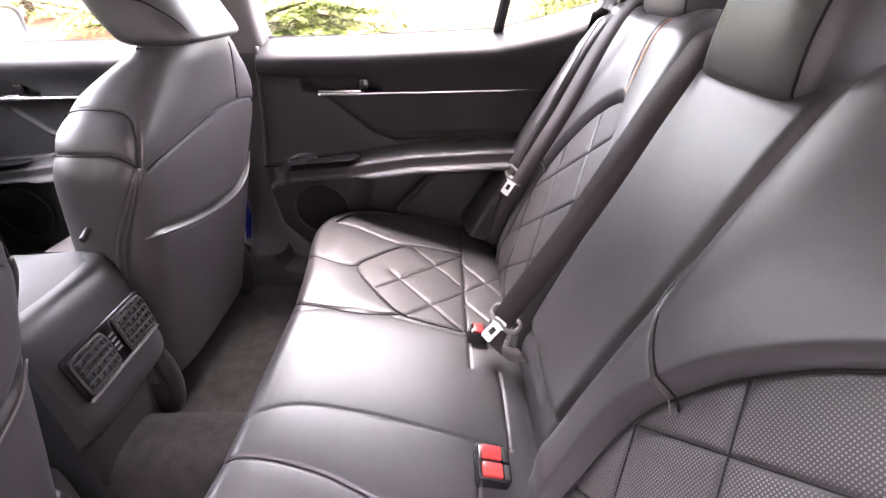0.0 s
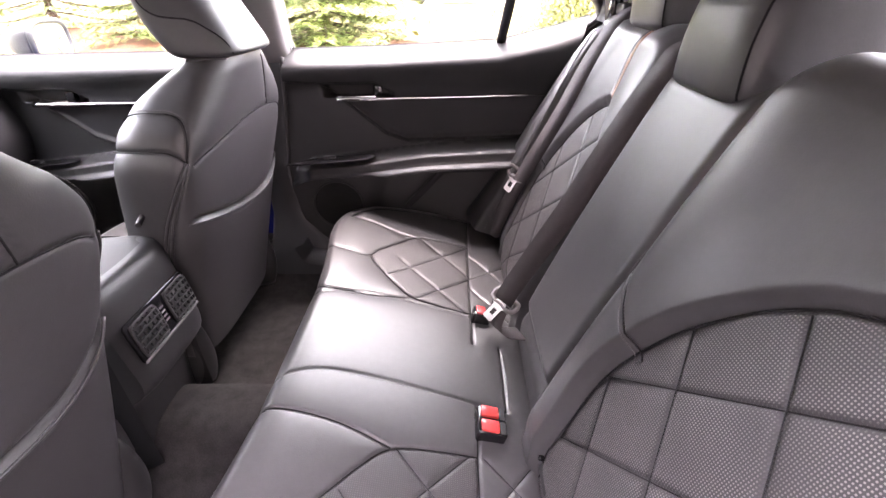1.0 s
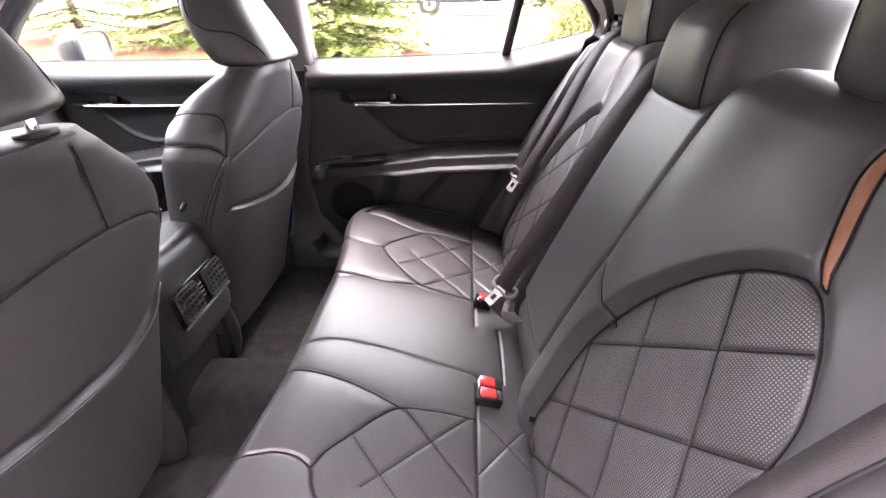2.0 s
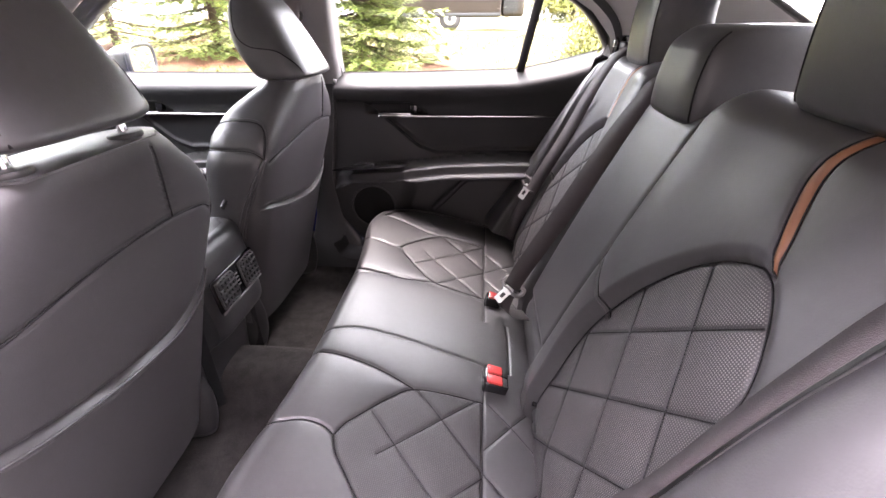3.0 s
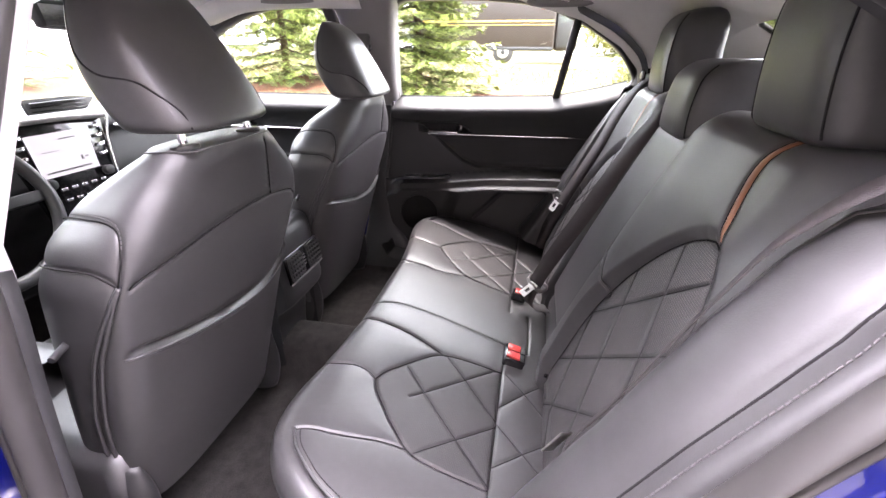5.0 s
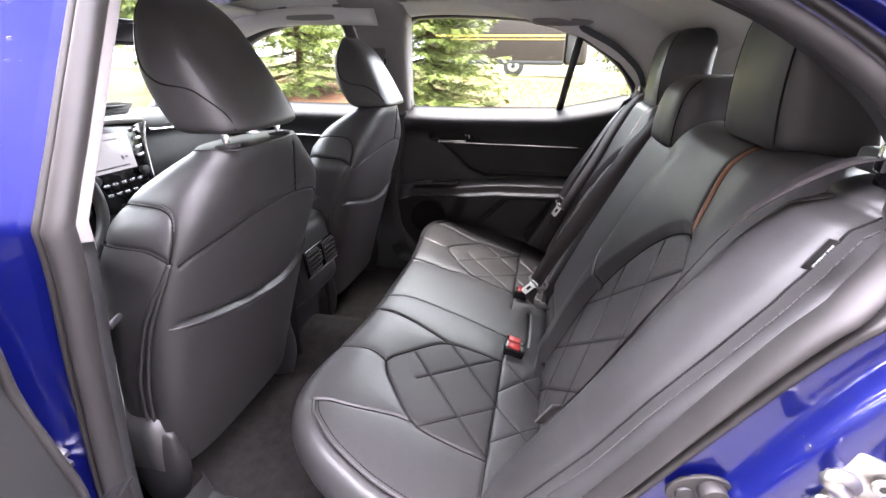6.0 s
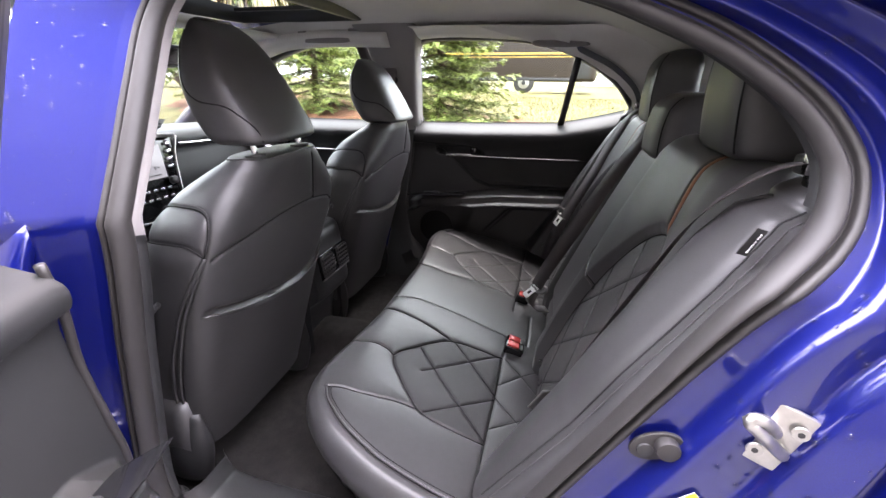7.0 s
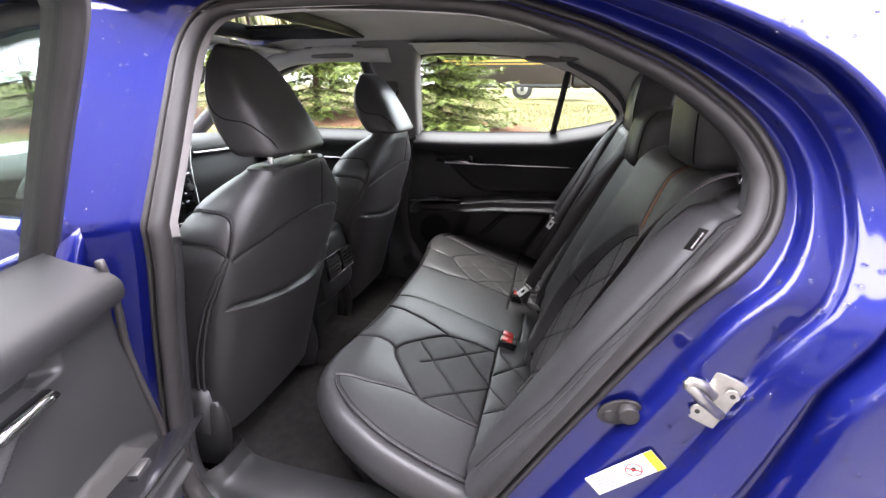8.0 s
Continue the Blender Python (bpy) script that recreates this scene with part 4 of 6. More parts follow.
# ---- doors ----
def door_card(kind, place, label, group="", near=False):
    """A door, built as the far rear one: x along the car, y outwards, z up; kind 'rear' or 'front'."""
    PLACE[0] = place
    rear = kind == "rear"
    at = (place @ Vector((-0.05, 0.75, 0.3))) if place is not None else Vector((-0.05, 0.75, 0.3))
    door = thing("car_door", label, "car door", at, group)
    xl = lambda z: np.interp(z, [0.36, 0.459, 0.523, 0.678, 0.872, 1.044], [-0.40, -0.462, -0.520, -0.545, -0.518, -0.490])
    xr = (lambda z: np.interp(z, [0.36, 0.45, 0.6, 0.8, 1.0, 1.07], [0.02, 0.05, 0.12, 0.23, 0.35, 0.42])) if rear else (lambda z: np.interp(z, [0.36, 1.07], [0.28, 0.30]))
    zs, us = np.linspace(0.36, 1.062, 190), np.linspace(0, 1, 260)
    Z, U = np.meshgrid(zs, us, indexing="ij")
    Xd = xl(Z) + (xr(Z) - xl(Z)) * U
    top = np.interp(Xd, [-0.5, -0.2, 0.15, 0.30, 0.42], [0.0, 0.003, 0.014, 0.045, 0.075]) if rear else 0 * Xd
    Zp = Z + (top + 0.005) * smoothstep(0.93, 1.05, Z)
    tri = np.interp(Xd, [-0.56, -0.503, -0.400, -0.297, -0.205, -0.14, 0.156, 0.5], [0.985, 0.979, 0.972, 0.893, 0.815, 0.790, 0.797, 0.81])
    y = 0.700 + 0 * Xd
    y -= 0.022 * np.exp(-((Z - 1.005) / 0.035) ** 2)
    y += 0.07 * smoothstep(1.01, 1.062, Z) ** 1.5
    below = smoothstep(0.003, -0.003, Z - tri)
    y += 0.016 * below - 0.010 * np.exp(-((Z - tri - 0.012) / 0.008) ** 2) * smoothstep(-0.38, -0.33, Xd) * (Z < 0.92)
    # the ledge that carries the bright strip, and the release recess over it
    y += 0.012 * smoothstep(0.929, 0.924, Z) * (1 - below) * smoothstep(-0.40, -0.36, Xd)
    rec = smoothstep(-0.40, -0.37, Xd) * smoothstep(-0.165, -0.195, Xd) * smoothstep(0.930, 0.936, Z) * smoothstep(0.974, 0.966, Z + np.clip(Xd + 0.23, 0, 1) * 0.5)
    y += 0.030 * rec
    # armrest
    at_ = np.interp(Xd, [-0.56, -0.525, -0.445, -0.25, -0.09, 0.156, 0.5], [0.68, 0.700, 0.742, 0.756, 0.777, 0.788, 0.79])
    th = np.interp(Xd, [-0.54, -0.25, -0.2, 0.3], [0.045, 0.045, 0.055, 0.06])
    arm = smoothstep(at_ + 0.005, at_ - 0.010, Z) * smoothstep(at_ - th - 0.012, at_ - th + 0.004, Z)
    y -= 0.098 * arm * smoothstep(-0.535, -0.44, Xd)
    y -= 0.020 * smoothstep(at_ - 0.03, at_ - 0.05, Z) * smoothstep(0.40, 0.46, Z)
    # lower pocket
    pk = smoothstep(-0.30, -0.22, Xd - 0.4 * (Z - 0.62)) * smoothstep(0.705, 0.690, Z) * smoothstep(0.44, 0.5, Z)
    y += 0.028 * pk
    y += 0.02 * smoothstep(0.46, 0.38, Z)
    P = np.stack([Xd, y, Zp], -1).reshape(-1, 3)
    F = quads(*Z.shape)
    cx, cz, ct = Xd.ravel()[F].mean(1), Z.ravel()[F].mean(1), (Z - tri).ravel()[F].mean(1)
    lower = ct < 0
    padz = (~lower) & (cz < 0.926)
    armz = (cz < at_.ravel()[F].mean(1) + 0.006) & (cz > (at_ - th).ravel()[F].mean(1) + 0.012) & (cx > -0.25)
    for nm, sel, mat, lab in (("door_card", lower & ~armz, PLASTIC, "dark moulded door lining"), ("upper_trim", ~lower & ~padz, TRIM, "soft black upper door trim"), ("padded_insert", padz & ~armz, TRIM, "black padded door insert"), ("armrest", armz, LEATHER, "padded leather armrest")):
        v, f, _ = used(P, F[sel])
        mesh(nm, v, f, mat, door, lab)
    x1 = 0.25 if rear else 0.28
    c = curve([(-0.345, 0.694, 0.928), (-0.15, 0.692, 0.9285), (x1, 0.692, 0.931)], 40)
    sweep("bright_strip", c, [(-0.006, -0.0035), (0.004, -0.0045), (0.007, 0), (0.004, 0.0045), (-0.006, 0.0035)], CHROME, door, "slim satin chrome strip", scale=np.interp(np.linspace(0, 1, 40), [0, 0.12, 0.3, 0.95, 1], [1.5, 1.5, 1, 0.9, 0.2]))
    hd = box("release_handle", (-0.345, 0.690, 0.930), (-0.225, 0.704, 0.938), CHROME, door, "satin chrome inner door handle", bevel=0.003)
    box("lock_button", (-0.232, 0.690, 0.938), (-0.205, 0.71, 0.966), GLOSSBLACK, door, "small dark lock lever", bevel=0.003)
    # switch panel let into the front of the armrest
    slab("switch_panel", [(-0.515, 0), (-0.45, 0.048), (-0.26, 0.060), (-0.235, 0.03), (-0.26, 0.004), (-0.44, -0.004)], (0, 0.612, 0.777), (1, 0, 0.06), (0, 1, 0.0), 0.004, GLOSSBLACK, door, "gloss black switch panel")
    box("window_switch", (-0.40, 0.640, 0.752), (-0.365, 0.657, 0.766), PLASTIC, door, bevel=0.003)
    sp = [(-0.388 + 0.085 * math.cos(a), 0.58 + 0.085 * math.sin(a)) for a in np.linspace(0, 2 * math.pi, 40, endpoint=False)]
    sg = slab("speaker_grille", sp, (0, 0.690, 0), (1, 0, 0), (0, 0, 1), 0.004, GRILLE, door, "round perforated speaker grille", bevel=0.0008)
    tube("grille_ring", [(x, 0.686, z) for x, z in sp], 0.0035, PLASTIC, sg, k=8, up=(0, 1, 0), closed=True)
    sweep("pocket_trim", curve([(-0.15, 0.668, 0.585), (-0.09, 0.668, 0.645), (-0.035, 0.668, 0.702), (0.0, 0.668, 0.712), (0.12, 0.668, 0.716), (0.22, 0.668, 0.718)], 40), [(-0.01, -0.013), (0.006, -0.013), (0.010, 0), (0.006, 0.013), (-0.01, 0.013)], TRIM, door, "grey moulded pocket rim", up=(0, 1, 0))
    if rear:
        tube("edge_seal", curve([(float(xl(z)) - 0.002, 0.700 + 0.016 * (z < 0.95), z) for z in (1.050, 0.98, 0.88, 0.78, 0.68, 0.60, 0.52, 0.46, 0.41, 0.37)], 60), 0.0065, RUBBER, door, "black rubber edge seal", k=8, up=(0, 1, 0))
    # window: frame, glass, divider
    if rear:
        WIN = [(-0.489, 1.048), (-0.466, 1.21), (-0.447, 1.360), (-0.425, 1.388), (-0.385, 1.397), (-0.18, 1.396), (0.03, 1.380), (0.187, 1.332), (0.328, 1.250), (0.400, 1.172), (0.414, 1.130), (0.33, 1.094), (0.150, 1.063), (-0.15, 1.050), (-0.40, 1.046)]
    else:
        WIN = [(0.265, 1.030), (0.245, 1.20), (0.23, 1.345), (0.215, 1.385), (0.17, 1.390), (0.10, 1.387), (0.0, 1.375), (-0.18, 1.325), (-0.40, 1.22), (-0.55, 1.12), (-0.62, 1.04), (-0.40, 1.030), (0.0, 1.030)]
    w = curve(WIN + WIN[:1], 161)[:-1]
    cen = w.mean(0)
    gy = lambda z: 0.78 - 0.5 * (z - 1.05)
    L3 = lambda c, o: np.stack([c[:, 0], gy(c[:, 1]) + o, c[:, 1]], -1)
    tt = np.roll(w, -1, 0) - np.roll(w, 1, 0)
    tt /= np.linalg.norm(tt, axis=1)[:, None]
    nn = np.stack([-tt[:, 1], tt[:, 0]], -1)
    nn *= np.sign(((w - cen) * nn).sum(1))[:, None]
    rows = np.array([L3(w + nn * g, o) for g, o in ((0.0, 0.012), (0.0, -0.006), (0.006, -0.014), (0.014, -0.012), (0.018, -0.004), (0.03, 0.0), (0.045, 0.006), (0.045, 0.04), (0.0, 0.03), (0.0, 0.012))])
    f = quads(len(rows), 160, closed=True)
    mesh("window_frame", rows.reshape(-1, 3), f[:, ::-1], RUBBER, door, "black window frame with rubber edge")
    v = np.vstack([L3(w, 0.006), L3(cen[None], 0.006), L3(w, 0.010), L3(cen[None], 0.010)])
    n = 160
    f = [(i, (i + 1) % n, n) for i in range(n)] + [(n + 1 + (i + 1) % n, n + 1 + i, 2 * n + 1) for i in range(n)]
    gl = mesh("window_glass", v, f, GLASS, door, "clear side window glass", smooth=False)
    gl.visible_shadow = False
    if rear:
        sweep("window_divider", np.array([(0.149, gy(1.055) - 0.002, 1.055), (0.172, gy(1.20) - 0.002, 1.20), (0.196, gy(1.345) - 0.002, 1.345)]), [(-0.013, -0.008), (0.013, -0.008), (0.013, 0.014), (-0.013, 0.014)], PLASTIC, door, "dark divider bar of the quarter light", up=(0, -1, 0))
    # outer skin
    Zo, Uo = np.meshgrid(np.linspace(0.20, 1.05, 40), np.linspace(0, 1, 40), indexing="ij")
    Xo = (xl(np.clip(Zo, 0.7, 2)) - 0.05) + (xr(Zo) + 0.10 - xl(np.clip(Zo, 0.7, 2))) * Uo
    Yo = 0.905 - 0.06 * np.clip((Zo - 0.85) / 0.2, 0, 1) ** 2 - 0.03 * np.clip((0.5 - Zo) / 0.3, 0, 1)
    v = np.vstack([np.stack([Xo, Yo, Zo], -1).reshape(-1, 3), np.stack([Xo, Yo - 0.025, Zo], -1).reshape(-1, 3)])
    f = np.vstack([quads(40, 40)[:, ::-1], quads(40, 40) + 1600])
    e = np.r_[np.arange(40), np.arange(1, 40) * 40 + 39, 1599 - np.arange(1, 40), (39 - np.arange(1, 39 + 1)) * 40][:-1]
    f = [tuple(q) for q in f] + [(int(a), int(b), int(b) + 1600, int(a) + 1600) for a, b in zip(e, np.roll(e, -1))]
    mesh("outer_panel", v, f, BLUE, door, "blue painted outer door panel")
    PLACE[0] = None
    return door


far_rear = door_card("rear", None, "closed black-trimmed rear car door with a side window")
front_m = pose(-0.95, 0, 0)
door_card("front", front_m, "closed black-trimmed front car door with a side window", "front doors")
door_card("front", Matrix.Diagonal((1, -1, 1, 1)) @ front_m, "closed black-trimmed front car door with a side window", "front doors")
# the open door: mirrored, then swung out about its hinges
hinge = Vector((-0.60, -0.86, 0))
swing = Matrix.Translation((-0.055, -0.01, -0.015)) @ Matrix.Translation(hinge) @ Matrix.Rotation(radians(-72), 4, "Z") @ Matrix.Translation(-hinge) @ Matrix.Diagonal((1, -1, 1, 1))
open_door = door_card("rear", swing, "open rear car door with grey trim and a wet window")

# far pillars and linings
fp = thing("pillar_lining", "light grey far-side pillar lining", "car pillar", (-0.55, 0.66, 0.4), kind="structure")
rows = []
for z, xa, xb, yy in ((1.03, -0.600, -0.482, 0.735), (1.12, -0.625, -0.474, 0.690), (1.25, -0.650, -0.458, 0.625), (1.36, -0.665, -0.440, 0.570), (1.42, -0.68, -0.42, 0.52), (1.46, -0.70, -0.40, 0.45)):
    rows.append(curve([(xa, yy + 0.05, z), (xa + 0.012, yy + 0.012, z), (xa + 0.05, yy, z), (xb - 0.04, yy, z), (xb - 0.010, yy + 0.012, z), (xb, yy + 0.06, z)], 30))
mesh("upper_lining", np.array(rows).reshape(-1, 3), quads(len(rows), 30)[:, ::-1], PILLAR, fp, "light grey moulded pillar cover")
rows = []
for z, xa, xb, yy in ((1.035, -0.605, -0.480, 0.738), (0.90, -0.640, -0.512, 0.735), (0.70, -0.66, -0.545, 0.735), (0.52, -0.66, -0.525, 0.735), (0.42, -0.68, -0.45, 0.72), (0.30, -0.75, -0.40, 0.68)):
    rows.append(curve([(xa, yy + 0.05, z), (xa + 0.012, yy + 0.012, z), (xa + 0.05, yy, z), (xb - 0.04, yy, z), (xb - 0.010, yy + 0.012, z), (xb, yy + 0.06, z)], 30))
mesh("lower_lining", np.array(rows).reshape(-1, 3), quads(len(rows), 30), PLASTIC, fp, "dark plastic lower pillar cover")
for sgn in (1, -1):
    fs = box("front_sill", (-1.76, sgn * 0.79 - 0.09, 0.20), (-0.60, sgn * 0.79 + 0.09, 0.375), PLASTIC, None, bevel=0.02, seg=3)
    tagged(fs, "dark plastic front door sill", "sill", kind="structure")
for sgn in (1, -1):
    kp = box("kick_panel", (-1.78, sgn * 0.775 - 0.012, 0.25), (-1.25, sgn * 0.775 + 0.012, 1.0), PLASTIC, None, bevel=0.005)
    tagged(kp, "dark plastic footwell side panel", "wall", kind="structure")
# rear pillar linings, parcel shelf, rear window
for sgn in (1, -1):
    Zc, Uc = np.meshgrid(np.linspace(1.08, 1.43, 40), np.linspace(0, 1, 40), indexing="ij")
    front = np.interp(Zc, [1.08, 1.13, 1.18, 1.25, 1.33, 1.40, 1.43], [0.43, 0.430, 0.415, 0.345, 0.205, -0.05, -0.17])
    front = front + 0.055 * (sgn < 0)
    back = np.maximum(1.035 - 1.739 * (Zc - 1.10), front + 0.05)
    Xc = front + (back - front) * Uc
    side = 0.735 - 0.5 * (Zc - 1.05) - 0.10 * smoothstep(1.34, 1.45, Zc)
    Yc = side + (0.405 - side) * Uc ** 2.2
    f = quads(40, 40)
    c = mesh("rear_pillar_lining", np.stack([Xc, sgn * Yc, Zc], -1).reshape(-1, 3), f if sgn > 0 else f[:, ::-1], HEADLINER)
    tagged(c, "grey rear roof pillar lining", "car pillar", kind="structure")
    band = sweep("window_band", np.array([(1.02 - 0.8 * q, sgn * 0.405, 1.104 + 0.46 * q) for q in np.linspace(0, 0.60, 20)]), [(-0.022, -0.003), (0.022, -0.003), (0.022, 0.003), (-0.022, 0.003)], GLOSSBLACK, up=(0.5, 0, 0.87))
    tagged(band, "black printed band along the rear window edge", "window band", kind="structure")
shelf = box("parcel_shelf", (0.46, -0.70, 1.085), (1.05, 0.70, 1.105), CARPET, None, bevel=0.006)
tagged(shelf, "dark fabric parcel shelf behind the rear seat", "parcel shelf", kind="structure")
rg = slab("rear_window", [(-0.41, 0), (0.41, 0), (0.41, 0.56), (-0.41, 0.56)], (1.02, 0, 1.10), (0, 1, 0), (-0.80, 0, 0.46), 0.005, GLASS, None, bevel=0)
rg.visible_shadow = False
tagged(rg, "sloping glass rear window", "window", kind="structure")
ws = slab("windscreen", [(-0.72, 0), (0.72, 0), (0.58, 0.78), (-0.58, 0.78)], (-1.82, 0, 1.02), (0, -1, 0), (0.80, 0, 0.50), 0.005, SCREENGLASS, None, bevel=0)
tagged(ws, "sloping glass windscreen", "window", kind="structure")
for sgn in (1, -1):
    ap = sweep("windscreen_pillar", curve([(-1.86, sgn * 0.78, 1.00), (-1.45, sgn * 0.69, 1.26), (-1.16, sgn * 0.61, 1.41), (-0.95, sgn * 0.57, 1.45)], 30), circle(0.045, 14, 0.8), PILLAR)
    tagged(ap, "light grey windscreen pillar cover", "car pillar", kind="structure")
bonnet = box("bonnet", (-2.7, -0.85, 0.82), (-1.80, 0.85, 0.98), BLUE, None, bevel=0.06, seg=4)
tagged(bonnet, "blue painted car bonnet", "car bonnet", kind="structure")
fire = box("bulkhead", (-1.80, -0.85, 0.2), (-1.74, 0.85, 1.0), PLASTIC, None)
tagged(fire, "dark front bulkhead", "wall", kind="structure")
boot = box("boot_wall", (0.50, -0.72, 0.2), (0.54, 0.72, 1.08), PLASTIC, None)
tagged(boot, "dark panel behind the rear seat", "wall", kind="structure")
bl = box("boot_lid", (1.03, -0.80, 0.5), (1.75, 0.80, 1.08), BLUE, None, bevel=0.05, seg=4)
tagged(bl, "blue painted car boot", "car boot", kind="structure")
fill = box("wheelhouse_panel", (-0.04, 0.775, 0.28), (0.46, 0.79, 1.06), PLASTIC, None)
tagged(fill, "dark panel beside the rear seat", "wall", kind="structure")


# ---- dashboard ----
dash = thing("dashboard", "dark two-tone dashboard with a touch screen and air vents", "dashboard", (-1.4, 0, 0.6))
prof = curve([(-1.78, 1.00), (-1.60, 1.055), (-1.42, 1.075), (-1.30, 1.065), (-1.262, 1.045), (-1.255, 1.02), (-1.275, 1.00), (-1.265, 0.97), (-1.245, 0.88), (-1.28, 0.78), (-1.40, 0.66), (-1.50, 0.5)], 70)
yy = np.linspace(-0.74, 0.74, 60)
P = np.array([[(x - 0.14 * (abs(y) / 0.74) ** 2, y, z - 0.045 * (abs(y) / 0.74) ** 2) for x, z in prof] for y in yy])
mesh("dash_pad", P.reshape(-1, 3), quads(60, 70), TRIM, dash, "soft black dashboard pad")
tube("bright_line", [(-1.250 - 0.14 * (abs(y) / 0.74) ** 2, y, 1.018 - 0.06 * max(0, y - 0.1)) for y in np.linspace(0.12, 0.72, 40)], 0.005, CHROME, dash, "slim bright dash strip")
# centre stack
PLACE[0] = pose(0, -0.085, 0)
stack = slab("centre_panel", [(-0.155, 0.06), (-0.12, -0.205), (0.085, -0.215), (0.135, 0.05), (0.10, 0.062), (-0.12, 0.068)], (-1.235, 0, 1.0), (0, 1, 0), (-0.18, 0, 1), 0.03, GLOSSBLACK, dash, "gloss black control panel", bevel=0.008)
tube("stack_rim", curve([(-1.20, 0.140, 1.055), (-1.196, 0.120, 0.98), (-1.168, 0.092, 0.80), (-1.166, 0.06, 0.785), (-1.166, -0.10, 0.79)], 50), 0.005, CHROME, stack, "curved bright rim")
sweep("top_rim", curve([(-1.215, -0.16, 1.068), (-1.213, 0.0, 1.066), (-1.208, 0.135, 1.058)], 30), [(-0.01, -0.006), (0.01, -0.006), (0.01, 0.006), (-0.01, 0.006)], PILLAR, stack, "silver top rim")
SCREEN = material("lit_screen", (0.05, 0.05, 0.05), 0.15)
SCREEN.node_tree.nodes["Principled BSDF"].inputs["Emission Color"].default_value = (0.80, 0.82, 0.85, 1)
SCREEN.node_tree.nodes["Principled BSDF"].inputs["Emission Strength"].default_value = 0.04
su, sv = Vector((0, 1, 0)), Vector((-0.18, 0, 1)).normalized()
sw = su.cross(sv)
so_ = Vector((-1.235, 0, 1.0)) + sw * 0.0305
scr = slab("touch_screen", [(-0.105, -0.085), (0.062, -0.085), (0.070, 0.028), (-0.105, 0.028)], so_, su, sv, 0.001, SCREEN, stack, "lit pale touch screen", bevel=0)
for a, b, w, h in ((0.02, -0.055, 0.006, 0.012), (-0.02, 0.008, 0.05, 0.003), (0.032, -0.05, 0.010, 0.004), (-0.08, -0.02, 0.05, 0.0015), (-0.09, -0.075, 0.13, 0.004)):
    slab("screen_mark", [(a, b), (a + w, b), (a + w, b + h), (a, b + h)], so_ + sw * 0.0013, su, sv, 0.0006, INK, scr, bevel=0)
for i in range(4):
    for s, a in ((1, 0.088), (-1, -0.135)):
        b = 0.022 - 0.026 * i
        slab("button", [(a - 0.004 * i * s * (s > 0), b), (a + 0.026 - 0.004 * i, b), (a + 0.026 - 0.004 * i, b + 0.010), (a - 0.004 * i * (s > 0), b + 0.010)], so_, su, sv, 0.004, CHROME, stack, "small bright button", bevel=0.001)
for i in range(5):
    for j in range(2):
        a, b = -0.075 + i * 0.03, -0.125 - 0.03 * j
        slab("button", [(a, b), (a + 0.018, b), (a + 0.018, b + 0.008), (a, b + 0.008)], so_, su, sv, 0.003, CHROME, stack, "small bright button", bevel=0.001)
for a in (-0.10, 0.075):
    c0 = so_ + su * a + sv * -0.10
    cyl("knob", c0, c0 + sw * 0.018, 0.014, PLASTIC, stack, "round control knob", k=24)
PLACE[0] = None
vent = slab("dash_vent", [(-0.12, 0), (0.05, 0), (0.09, 0.03), (0.02, 0.04), (-0.12, 0.04)], (-1.262, 0, 1.076), (0, 1, 0), (-0.35, 0, 1), 0.012, PLASTIC, dash, "dark centre air vent", bevel=0.003)
for i in range(3):
    box("vent_slat", (-1.262, -0.11, 1.083 + 0.011 * i), (-1.246, 0.05, 1.086 + 0.011 * i), GLOSSBLACK, vent, bevel=0.001)
wheel = thing("steering_wheel", "black leather steering wheel", "steering wheel", (-1.12, -0.40, 0.8))
wm = pose(-1.15, -0.40, 0.90, 0, 68, 0)
tube("rim", [tuple(wm @ Vector((0.18 * math.cos(a), 0.18 * math.sin(a), 0))) for a in np.linspace(0, 2 * math.pi, 48, endpoint=False)], 0.016, LEATHER, wheel, k=10, up=(0.9, 0.1, 0.4), closed=True)
box("hub", (-0.06, -0.05, -0.03), (0.05, 0.05, 0.02), PLASTIC, wheel, bevel=0.015, seg=3, m=wm)
for a in (0, 90, 180):
    box("spoke", (0.04, -0.014, -0.012), (0.17, 0.014, 0.004), PLASTIC, wheel, bevel=0.004, m=wm @ pose(0, 0, 0, 0, 0, a + 90))
cyl("column", wm @ Vector((0, 0, -0.02)), wm @ Vector((0, 0, -0.30)), 0.035, PLASTIC, wheel)

mir = thing("rear_view_mirror", "dark interior rear-view mirror under the windscreen", "mirror", (-1.12, 0.0, 1.32))
slab("mirror_shell", [(-0.12, -0.03), (0.0, -0.036), (0.12, -0.03), (0.125, 0.02), (0.09, 0.035), (-0.09, 0.035), (-0.125, 0.02)], (-1.14, 0.0, 1.315), (0, 1, 0), (-0.15, 0, 1), 0.028, PLASTIC, mir, "black mirror shell", bevel=0.008)
slab("mirror_glass", [(-0.112, -0.024), (0.112, -0.024), (0.112, 0.026), (-0.112, 0.026)], (-1.1115, 0.0, 1.315), (0, 1, 0), (-0.15, 0, 1), 0.0015, CHROME, mir, "mirror glass", bevel=0)
cyl("stem", (-1.145, 0, 1.335), (-1.19, 0, 1.40), 0.010, PLASTIC, mir)
ohc = box("overhead_console", (-1.14, -0.10, 1.405), (-0.98, 0.10, 1.432), HEADLINER, None, bevel=0.012, seg=3)
tagged(ohc, "grey overhead lamp console in the headliner", "ceiling lamp")

